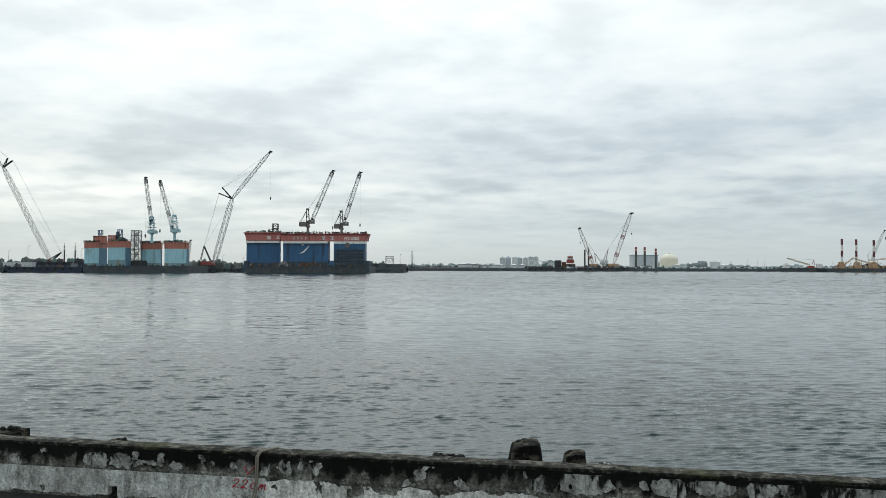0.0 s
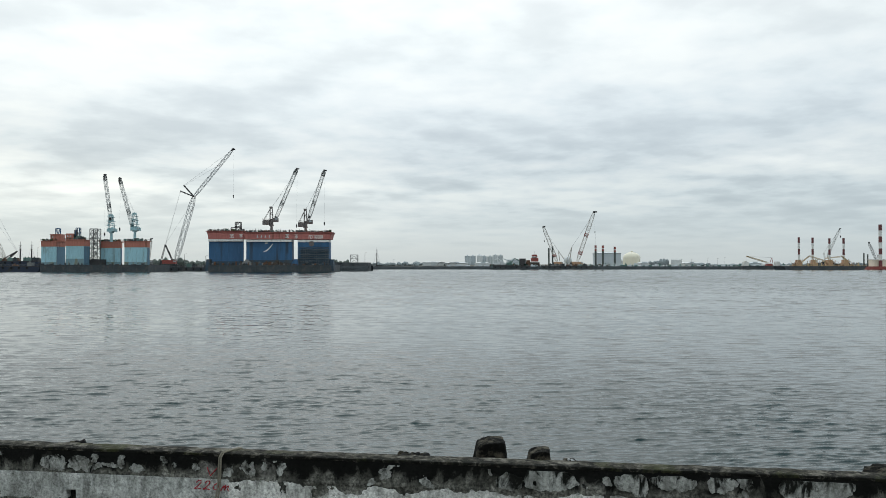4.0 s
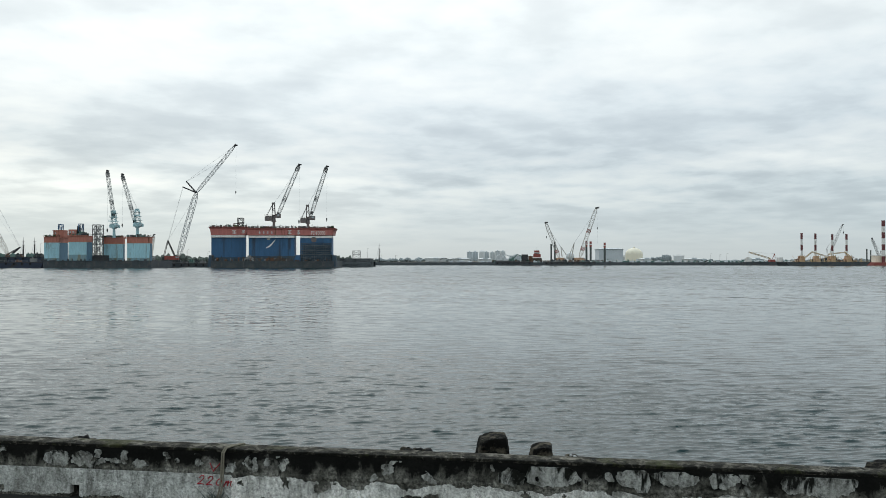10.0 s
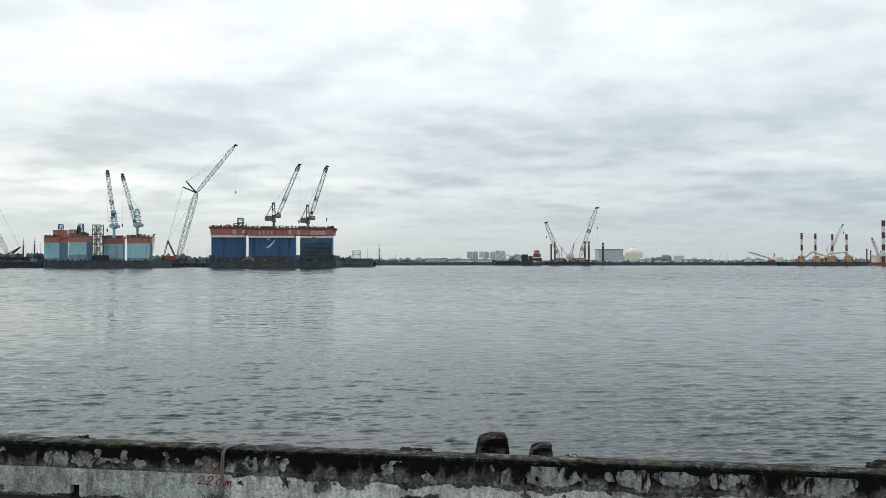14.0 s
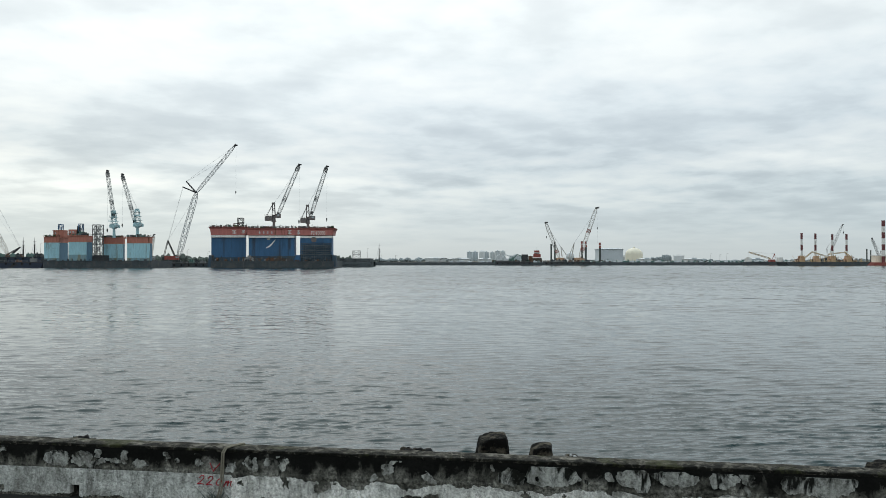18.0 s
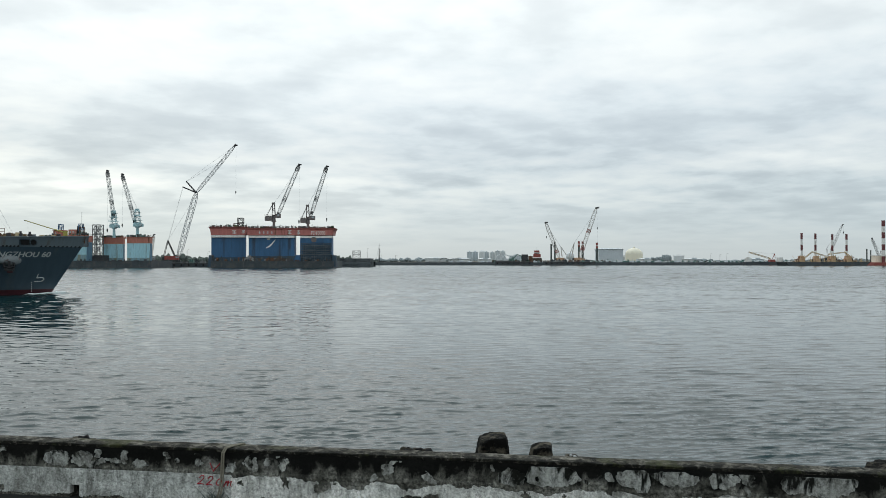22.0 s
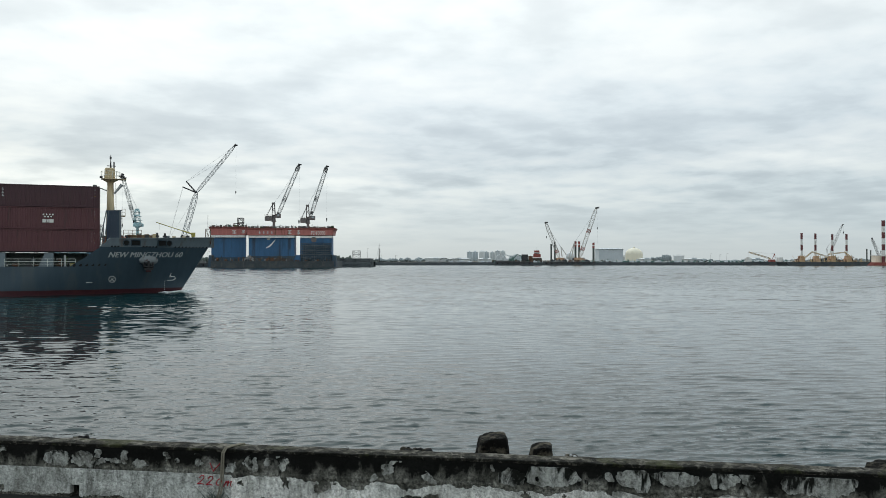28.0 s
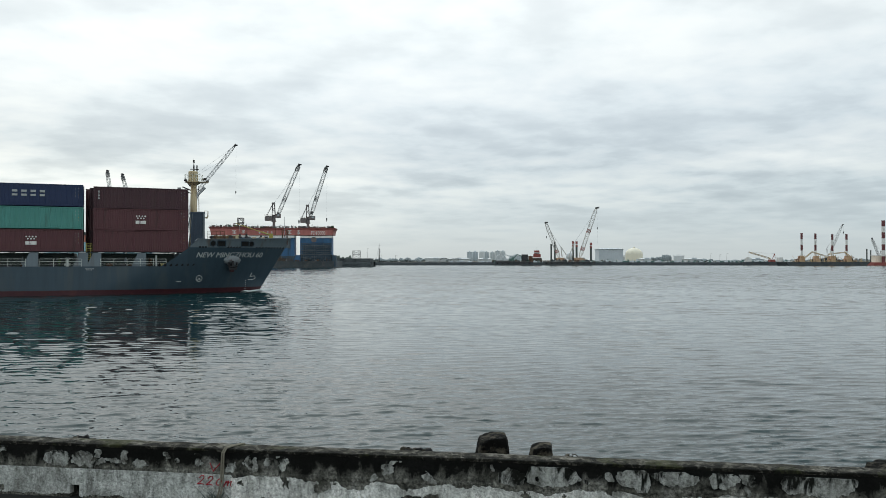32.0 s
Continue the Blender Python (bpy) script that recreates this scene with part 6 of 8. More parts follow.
    # side rails, with gaps at the supports
    for x0, x1 in ((-11.3, -2.9), (-18.7, -13.6), (-24.4, -20.3), (-31.5, -27.2)):
        bm = bmesh.new()
        railing(bm, [(x0, 0.12, 3.78), (x1, 0.12, 3.78)], 1.02, 0.035, 1.55, 3)
        part("side_rail", bm, "rail", s, "white pipe rail")
    # ladder and small platform between the two bays
    bm = bmesh.new()
    railing(bm, [(-13.1, 0.2, 5.9), (-12.35, 0.2, 5.9)], 1.0, 0.03, 0.7, 3)
    for x in (-13.0, -12.5):
        beam(bm, (x, 0.2, 3.6), (x, 0.2, 6.9), 0.035)
    for k in range(10):
        beam(bm, (-13.0, 0.2, 3.8 + 0.3 * k), (-12.5, 0.2, 3.8 + 0.3 * k), 0.025)
    part("ladder", bm, "davit", s, "yellow ladder between the bays")
    # plated mast house with slanting struts, behind the first stack
    bm = bmesh.new()
    box(bm, 0.75, 2.55, 5.7, 8.5, 6.5, 11.6)
    box(bm, 0.65, 2.65, 5.6, 8.6, 11.6, 11.72)
    br = part("mast_house_base", bm, "bulkhead", s, "dark blue plated house round the mast's foot")
    for x0, x1, m in ((-0.2, 0.7, "ship_light"), (0.35, 1.0, "ship_light"), (1.2, 1.35, "bulkhead"), (1.65, 1.75, "bulkhead"), (2.05, 2.1, "bulkhead")):
        bm = bmesh.new()
        beam(bm, (x0, 5.5, 6.5), (x1, 5.6, 11.6), 0.07)
        part("strut", bm, m, br)
    # paler sheet that paints the light falling on the house's front
    boxes("front_plate", "ship_light", br, (2.55, 2.6, 5.75, 8.45, 6.5, 11.6))
    bm = bmesh.new()
    for y in (6.6, 7.1):
        beam(bm, (2.75, y, 6.6), (2.75, y, 11.6), 0.03)
    for k in range(16):
        beam(bm, (2.75, 6.6, 6.8 + 0.3 * k), (2.75, 7.1, 6.8 + 0.3 * k), 0.025)
    part("ladder", bm, "steel", br)
    boxes("edge_post", "ship_light", br, (2.4, 2.68, 5.45, 5.72, 6.5, 11.75))
    bm = bmesh.new()
    box(bm, 2.65, 3.2, 5.8, 7.2, 10.9, 11.05)
    railing(bm, [(2.65, 5.8, 11.05), (3.2, 5.8, 11.05), (3.2, 7.2, 11.05)], 0.9, 0.03, 0.6)
    part("side_platform", bm, "mast", br)
    # foremast
    bm = bmesh.new()
    mx, my = 1.2, 7.0
    tube(bm, (mx, my, 6.5), (mx, my, 16.2), 0.62, 0.42, 16)
    m = part("foremast", bm, "mast", s, "buff foremast with a railed platform", True)
    bm = bmesh.new()
    tube(bm, (mx, my, 15.80), (mx, my, 16.22), 0.46, 1.15, 20)
    tube(bm, (mx, my, 16.22), (mx, my, 16.32), 1.3, 1.3, 20)
    part("platform", bm, "mast", m)
    bm = bmesh.new()
    for k in range(14):
        q, q2 = 2 * math.pi * k / 14, 2 * math.pi * (k + 1) / 14
        p, p2 = (mx + 1.28 * math.cos(q), my + 1.28 * math.sin(q), 16.30), (mx + 1.28 * math.cos(q2), my + 1.28 * math.sin(q2), 16.30)
        beam(bm, p, add3(p, 0, 0, 1.05), 0.03)
        for z in (0.5, 1.05):
            beam(bm, add3(p, 0, 0, z), add3(p2, 0, 0, z), 0.025)
    part("platform_rail", bm, "rail", m)
    bm = bmesh.new()
    tube(bm, (mx - 0.1, my, 16.30), (mx - 0.1, my, 17.75), 0.72, 0.70, 14)
    tube(bm, (mx - 0.1, my, 17.75), (mx - 0.1, my, 17.90), 0.70, 0.58, 14)
    part("mast_house", bm, "mast", m)
    bm = bmesh.new()
    tube(bm, (mx, my, 17.90), (mx, my, 18.80), 0.14, 0.1, 8)
    tube(bm, (mx, my, 18.80), (mx, my, 19.80), 0.06, 0.03, 6)
    tube(bm, (mx + 0.45, my, 17.70), (mx + 0.45, my, 18.80), 0.1, 0.1, 8)
    box(bm, mx - 0.5, mx + 0.7, my - 0.06, my + 0.06, 18.15, 18.25)
    tube(bm, (mx, my, 19.20), (mx, my, 19.55), 0.14, 0.14, 8)
    part("mast_light", bm, "dark_steel", m)
    boxes("lamp_bracket", "mast", m, (mx + 1.0, mx + 2.1, my - 0.9, my + 0.9, 16.24, 16.32))
    for x, y, z in ((1.55, -0.85, 16.75), (1.9, -0.5, 16.45), (1.35, 0.5, 16.8), (-1.25, -0.8, 16.5)):
        bm = bmesh.new()
        tube(bm, (mx + x - 0.15, my + y, z), (mx + x + 0.2, my + y - 0.05, z - 0.05), 0.14, 0.2, 10)
        beam(bm, (mx + x, my + y, 16.3), (mx + x, my + y, z), 0.03)
        part("floodlight", bm, "dark_steel", m)
    bm = bmesh.new()
    for y in (-0.25, 0.25):
        beam(bm, (mx + 0.85, my + y, 6.6), (mx + 0.7, my + y, 15.8), 0.04)
    for k in range(22):
        beam(bm, (mx + 0.84 - 0.006 * k, my - 0.25, 7 + 0.4 * k), (mx + 0.84 - 0.006 * k, my + 0.25, 7 + 0.4 * k), 0.03)
    for k in range(4):
        z = 8.2 + 1.2 * k
        box(bm, mx + 0.5, mx + 1.6, my - 0.6, my + 0.6, z, z + 0.06)
    part("ladder", bm, "steel", m)
    bm = bmesh.new()
    tube(bm, (mx + 0.5, my - 0.3, 14.2), (mx + 1.55, my - 0.4, 15.55), 0.13, 0.26, 10)
    part("horn", bm, "pale_steel", m, "pale grey ship's horn")
    bm = bmesh.new()
    beam(bm, (mx - 0.4, my, 14.6), (mx - 2.0, my, 15.2), 0.07)
    box(bm, mx - 2.3, mx - 1.8, my - 0.2, my + 0.2, 15.1, 15.4)
    part("lamp_arm", bm, "steel", m)
    # foredeck: windlasses, bollards, ventilators, davit, jackstaff
    for x, y in ((6.2, 4.8), (6.2, 9.2), (4.4, 7.0)):
        w = None
        bm = bmesh.new()
        box(bm, x - 1.1, x + 1.1, y - 1.2, y + 1.2, 6.5, 7.0)
        tube(bm, (x, y - 1.3, 7.65), (x, y + 1.3, 7.65), 0.45, 0.45, 14)
        tube(bm, (x - 0.1, y - 1.5, 7.65), (x - 0.1, y - 1.3, 7.65), 0.7, 0.7, 14)
        tube(bm, (x - 0.1, y + 0.1, 7.65), (x - 0.1, y + 0.3, 7.65), 0.7, 0.7, 14)
        box(bm, x + 0.5, x + 1.3, y - 0.5, y + 0.5, 7.0, 8.3)
        part("windlass", bm, "windlass", s, "ochre and rust anchor windlass on the forecastle")
    rnd = random.Random(63)
    for k in range(12):
        x = 3.3 + rnd.random() * 8.5
        y = inset(x, 8) + 1.2 + rnd.random() * 2.5
        bm = bmesh.new()
        if k % 2:
            tube(bm, (x, y, 6.5), (x, y, 7.9 + rnd.random() * 0.7), 0.16, 0.16, 8)
            tube(bm, (x, y, 7.9), (x, y, 8.15), 0.3, 0.3, 8)
            part("ventilator", bm, rnd.choice(("dark_steel", "rust", "ship_light")), s)
        else:
            box(bm, x - 0.3, x + 0.3, y - 0.3, y + 0.3, 6.5, 7.9 + rnd.random() * 0.5, 0.85)
            part("deck_fitting", bm, rnd.choice(("dark_steel", "mast", "rust")), s)
    bm = bmesh.new()
    railing(bm, [(3.0, 4.2, 7.6), (5.4, 4.2, 7.6)], 1.3, 0.04, 0.6, 3)
    part("deck_frame", bm, "rust", s)
    bm = bmesh.new()
    dx, dy = 12.6, 7.0
    tube(bm, (dx, dy, 6.5), (dx, dy, 8.6), 0.22, 0.18, 10)
    beam(bm, (dx, dy, 8.5), (dx - 1.4, dy, 8.95), 0.11)
    beam(bm, (dx - 1.4, dy, 8.95), (dx - 5.2, dy, 10.2), 0.06)
    box(bm, dx - 0.25, dx + 0.3, dy - 0.25, dy + 0.25, 8.1, 8.75)
    dv = part("davit_crane", bm, "davit", s, "yellow folding davit crane")
    lines("hoist_rope", "cable", dv, 0.02, ((dx - 4.7, dy, 10.05), (dx - 4.7, dy, 9.0)))
    lines("jackstaff", "pale_steel", s, 0.035, ((14.7, 7, 6.5), (14.7, 7, 11.4)))
    bm = bmesh.new()
    tower_frame(bm, 14.4, 15.1, 6.7, 7.3, 7.0, 9.3, 1, 0.05)
    part("bow_frame", bm, "rust", s)
    # mooring openings through the bulwark: dark leads with rims, laid on the plating
    for a, round_one in ((3.4, True), (4.62, False), (8.1, False), (9.05, True)):
        n = 24
        pts = []
        for k in range(n):
            q = 2 * math.pi * k / n
            c, e = math.cos(q), math.sin(q)
            if not round_one:
                m = max(abs(c), abs(e)) ** 0.85
                c, e = c / m * 1.45, e / m
            pts.append((a + 0.40 * c, 7.02 + 0.40 * e))
        hull_at = lambda p, off: (p[0], inset(*p) - off, p[1])
        bm = bmesh.new()
        mid = bm.verts.new(hull_at((a, 7.02), 0.05))
        ring = [bm.verts.new(hull_at(p, 0.05)) for p in pts]
        for k in range(n):
            bm.faces.new((mid, ring[k], ring[(k + 1) % n]))
        o = part("fairlead", bm, "rubber", s, "dark mooring opening")
        bm = bmesh.new()
        for k in range(n):
            tube(bm, hull_at(pts[k], 0.06), hull_at(pts[(k + 1) % n], 0.06), 0.075, 0.075, 5)
        part("rim", bm, "ship_grey", o)
    for k in range(18):
        a = (1.6 + 0.4 * k if k < 3 else 5.6 + 0.42 * (k - 3)) if k < 8 else 9.9 + 0.5 * (k - 8)
        y = inset(a, 6.5)
        boxes("freeing_port", "rubber", s, (a - 0.13, a + 0.13, y - 0.05, y + 0.1, 6.42, 6.62))
    for k in range(7):
        a = -3.8 + 0.75 * k
        y = inset(a, 4.0)
        bm = bmesh.new()
        tube(bm, (a, y - 0.015, 3.95 + 0.02 * k), (a, y + 0.1, 3.95 + 0.02 * k), 0.2, 0.2, 10)
        part("scupper", bm, "rubber", s)
    # anchor in its hawse bolster
    a, h = 6.3, 4.4
    y = inset(a, h)
    sl = (inset(a + 0.5, h) - inset(a - 0.5, h))
    bm = bmesh.new()
    v = bmesh.ops.create_uvsphere(bm, u_segments=20, v_segments=12, radius=1.0)["verts"]
    for p in v:
        c = p.co.copy()
        p.co = Vector((a + c.x * 1.35, y + 0.1 + sl * c.x * 1.35 + c.y * 0.75, h + 0.30 + c.z * 0.80))
    bo = part("hawse_bolster", bm, "bolster", s, "grey swollen hawse bolster", True)
    bm = bmesh.new()
    ya = y - 0.75
    box(bm, a - 0.15, a + 0.15, ya - 0.12, ya + 0.5, h - 0.8, h + 0.15)
    for sx in (-1, 1):
        beam(bm, (a, ya, h - 0.80), (a + sx * 0.62, ya - 0.1, h - 0.62), 0.17)
        beam(bm, (a + sx * 0.62, ya - 0.1, h - 0.62), (a + sx * 0.5, ya - 0.2, h - 0.05), 0.13)
    box(bm, a - 0.55, a + 0.55, ya - 0.1, ya + 0.45, h - 1.15, h - 0.8)
    part("anchor", bm, "anchor", s, "dark stockless anchor stowed in its hawse")
    boxes("rust_streak", "boot", s, (a - 0.35, a + 0.3, y - 0.02 + 0.12, y + 0.2, h - 1.45, h - 0.95))
    # ship's name, laid on the plating
    bm = letters("NEW MINGZHOU 60", 1.05)
    bmesh.ops.triangulate(bm, faces=bm.faces)
    xs = [v.co.x for v in bm.verts]
    w = max(xs)
    bmesh.ops.subdivide_edges(bm, edges=bm.edges, cuts=1)
    # a second stroke beside the first makes the letters bold
    second = bmesh.ops.duplicate(bm, geom=bm.verts[:] + bm.edges[:] + bm.faces[:])["geom"]
    for v in second:
        if isinstance(v, bmesh.types.BMVert):
            v.co += Vector((0.055, 0.012, 0.004))
    for v in bm.verts:
        a = 1.02 + v.co.x / w * 9.78 + v.co.y * 0.36
        h = 5.02 + v.co.y + 0.004 * v.co.x
        v.co = Vector((a, inset(a, h) - 0.045 - v.co.z, h))
    strokes = islands(bm)
    half = len(strokes) // 2
    for piece, beside in zip(strokes[:half], strokes[half:]):
        made = {v: piece.verts.new(v.co) for v in beside.verts}
        for f in beside.faces:
            piece.faces.new([made[v] for v in f.verts])
        beside.free()
        part("letter", piece, "letter", s, "pale painted letter")
    # draught marks, thruster sign, bulb sign
    bm = bmesh.new()
    a, h = 1.6, 2.0
    y = inset(a, h) - 0.04
    n = 20
    for k in range(n):
        q, q2 = 2 * math.pi * k / n, 2 * math.pi * (k + 1) / n
        beam(bm, (a + 0.42 * math.cos(q), inset(a + 0.42 * math.cos(q), h + 0.4 * math.sin(q)) - 0.03, h + 0.42 * math.sin(q)),
             (a + 0.42 * math.cos(q2), inset(a + 0.42 * math.cos(q2), h + 0.4 * math.sin(q2)) - 0.03, h + 0.42 * math.sin(q2)), 0.05)
    for sx in (-1, 1):
        beam(bm, (a - 0.3, inset(a - 0.3, h) - 0.03, h - sx * 0.3), (a + 0.3, inset(a + 0.3, h) - 0.03, h + sx * 0.3), 0.05)
    part("thruster_mark", bm, "mark", s)
    bm = bmesh.new()
    pts = [(9.45, 2.75), (9.2, 2.2), (9.95, 2.25), (10.05, 1.95), (9.7, 1.72), (8.9, 1.72)]
    for p, q in zip(pts[:-1], pts[1:]):
        beam(bm, (p[0], inset(*p) - 0.03, p[1]), (q[0], inset(*q) - 0.03, q[1]), 0.055)
    part("bulb_mark", bm, "mark", s)
    for a0, a1, h in ((-1.6, -0.9, 1.6), (-13.2, -12.1, 3.45), (-13.1, -12.3, 3.3)):
        bm = bmesh.new()
        box(bm, a0, a1, inset(a0, h) - 0.03, inset(a0, h) + 0.1, h, h + 0.06)
        part("draught_mark", bm, "mark", s)
    for k in range(5):
        h = 0.35 + 0.3 * k
        boxes("draught_mark", "mark", s, (8.5, 8.6, inset(8.55, h) - 0.04, inset(8.55, h) + 0.06, h, h + 0.13))
    return s


ship = build_ship()

# ---- containers: built once in each colour, then copied ----
CL, CW, CH = 12.19, 2.44, 2.896


def corrugated(x0, x1, y, z0, z1, depth, pitch=0.29):
    """A corrugated side sheet in the plane y, its folds running upright."""
    bm = bmesh.new()
    n = int((x1 - x0) / pitch)
    p = (x1 - x0) / n
    prev = None
    for i in range(n):
        for u, d in ((0.0, 0.0), (0.30, 0.0), (0.5, depth), (0.8, depth)):
            x = x0 + (i + u) * p
            cur = (bm.verts.new((x, y + d, z0)), bm.verts.new((x, y + d, z1)))
            if prev:
                bm.faces.new((prev[0], cur[0], cur[1], prev[1]))
            prev = cur
    return bm


def container(mat, label, mark=""):
    c = thing("shipping_container", (0, 0, 0), label, "container", "containers on the ship")
    bm = corrugated(0.12, CL - 0.12, 0.05, 0.18, CH - 0.12, 0.036)
    part("near_side", bm, mat, c)
    bm = bmesh.new()
    box(bm, 0.1, CL - 0.1, CW - 0.08, CW - 0.04, 0.1, CH - 0.08)
    part("far_side", bm, mat, c)
    bm = bmesh.new()
    for x in (0, CL - 0.14):
        for y in (0, CW - 0.14):
            box(bm, x, x + 0.14, y, y + 0.14, 0, CH)
    for y in (0.012, CW - 0.11):
        box(bm, 0.1, CL - 0.1, y, y + 0.1, CH - 0.12, CH - 0.01)
        box(bm, 0.1, CL - 0.1, y + 0.05, y + 0.1, 0.02, 0.18)
    part("frame", bm, mat, c)
    for x in (0, CL - 0.18):
        for z in (0.0, CH - 0.12):
            bm = bmesh.new()
            box(bm, x - 0.006, x + 0.186, -0.006, 0.17, z - 0.002, z + 0.122)
            part("corner_casting", bm, mat, c)
    boxes("roof", mat, c, (0.1, CL - 0.1, 0.05, CW - 0.05, CH - 0.06, CH - 0.02))
    for x, nm in ((0.03, "end_doors"), (CL - 0.08, "end_wall")):
        bm = bmesh.new()
        box(bm, x, x + 0.05, 0.1, CW - 0.1, 0.1, CH - 0.1)
        e = part(nm, bm, mat, c)
        if nm == "end_doors":
            for k in range(4):
                y = 0.35 + 0.58 * k
                bm = bmesh.new()
                tube(bm, (x - 0.03, y, 0.15), (x - 0.03, y, CH - 0.15), 0.025, 0.025, 6)
                part("lock_rod", bm, "steel", e)
    # small panels of code and size marks, as bars
    rnd = random.Random(len(label) + len(mark))
    for k in range(4):
        z = CH - 0.55 - 0.42 * k
        boxes("code_mark", "yellow_mark" if k == 2 else "mark", c, (CL - 0.58, CL - 0.53, 0.0, 0.05, z, z + 0.09))
    for k in range(3):
        z = CH - 0.62 - 0.5 * k
        boxes("code_mark", "mark", c, (CL - 0.95, CL - 0.93, 0.0, 0.05, z, z + 0.16))
    if mark == "dots":
        # a plain emblem: rows of dots over a block mark
        for r, n in ((0, 4), (1, 3)):
            for k in range(n):
                x, z = 5.42 + 0.37 * k + 0.18 * r, 1.92 - 0.28 * r
                bm = bmesh.new()
                tube(bm, (x, -0.012, z), (x, 0.06, z), 0.11, 0.11, 8)
                part("emblem_dot", bm, "white", c)
        for x0, x1 in ((5.30, 5.74), (5.80, 5.93), (6.0, 6.62)):
            boxes("emblem_bar", "white", c, (x0, x1, -0.012, 0.06, 0.86, 1.30))
    if mark == "blocks":
        for k in range(4):
            x = 3.72 + 1.08 * k
            bm = bmesh.new()
            box(bm, x, x + 0.62, -0.012, 0.06, 1.25, 1.52)
            box(bm, x, x + 0.62, -0.012, 0.06, 1.76, 2.05)
            part("emblem_block", bm, "letter", c)
    if mark == "code":
        for k in range(3):
            z = 1.25 + 0.42 * k
            boxes("code_mark", "mark", c, (0.55, 0.80, -0.01, 0.06, z, z + 0.1), (0.62, 0.70, -0.01, 0.06, z, z + 0.3))
    return c


kinds = {
    "maroon_dots": container("maroon", "maroon steel shipping container with a white dotted emblem", "dots"),
    "maroon": container("maroon", "plain maroon corrugated shipping container"),
    "dark": container("maroon_dark", "dark maroon corrugated shipping container with small code marks", "code"),
    "navy": container("container_navy", "navy blue shipping container with four pairs of pale bars", "blocks"),
    "teal": container("container_teal", "faded teal green corrugated shipping container"),
    "grey": container("container_grey", "light grey corrugated shipping container"),
}
cargo, used = [], set()


def stow(kind, a, row, tier):
    m = pose(a - CL - (0.0 if row == 0 else 0.55 if row == 1 else 1.18), row * (CW + 0.05), 5.82 + tier * (CH + (0.045 if a > -5 else 0.11)))
    if kind in used:
        c = copy_thing(kinds[kind], m)
    else:
        c = kinds[kind]
        used.add(kind)
    cargo.append((c, m))


BAY_2 = -13.45
rnd = random.Random(71)
for row in range(5):
    first = ("maroon", "maroon_dots", "dark") if row == 0 else [rnd.choice(("maroon", "dark")) for _ in range(3)] if row < 3 else [rnd.choice(("maroon", "dark", "teal", "grey")) for _ in range(3)]
    second = ("maroon_dots", "teal", "navy") if row == 0 else [rnd.choice(("maroon", "dark", "teal", "navy", "grey")) for _ in range(3)]
    for tier in range(3):
        if row < 3:
            stow(first[tier], 0.0, row, tier)
        stow(second[tier], BAY_2, row, tier)


# white water at the stem, in flat ragged pieces
def bow_wave():
    f = thing("bow_wave", (0, 0, 0), "white foam where the bow cuts the water", "foam")
    rnd = random.Random(81)
    for k in range(26):
        u = k / 26
        a = STEM_LOW + 1.3 - 4.5 * u ** 1.4 + rnd.uniform(-0.3, 0.3)
        y = inset(a, 0.1) - 0.1 - 2.0 * u * (1 - 0.3 * u) + rnd.uniform(-0.3, 0.2) if a < STEM_LOW else BEAM / 2 + rnd.uniform(-1.2, 0.6)
        bm = bmesh.new()
        blob(bm, (a, y, 0.03), rnd.uniform(0.4, 1.1) * (1 - 0.5 * u), rnd.uniform(0.2, 0.5), rnd.uniform(0.06, 0.26) * (1 - 0.7 * u), 0.9, 2, k)
        part("foam_patch", bm, "foam", f)
    return f


foam = bow_wave()


# ---- the sea wall in front of the camera ----
WALL = pose(0, 7.474, 2.22, 0, 0, -8.77)
WALL_H, WALL_T = 0.547, 0.22
LEDGE = 0.295


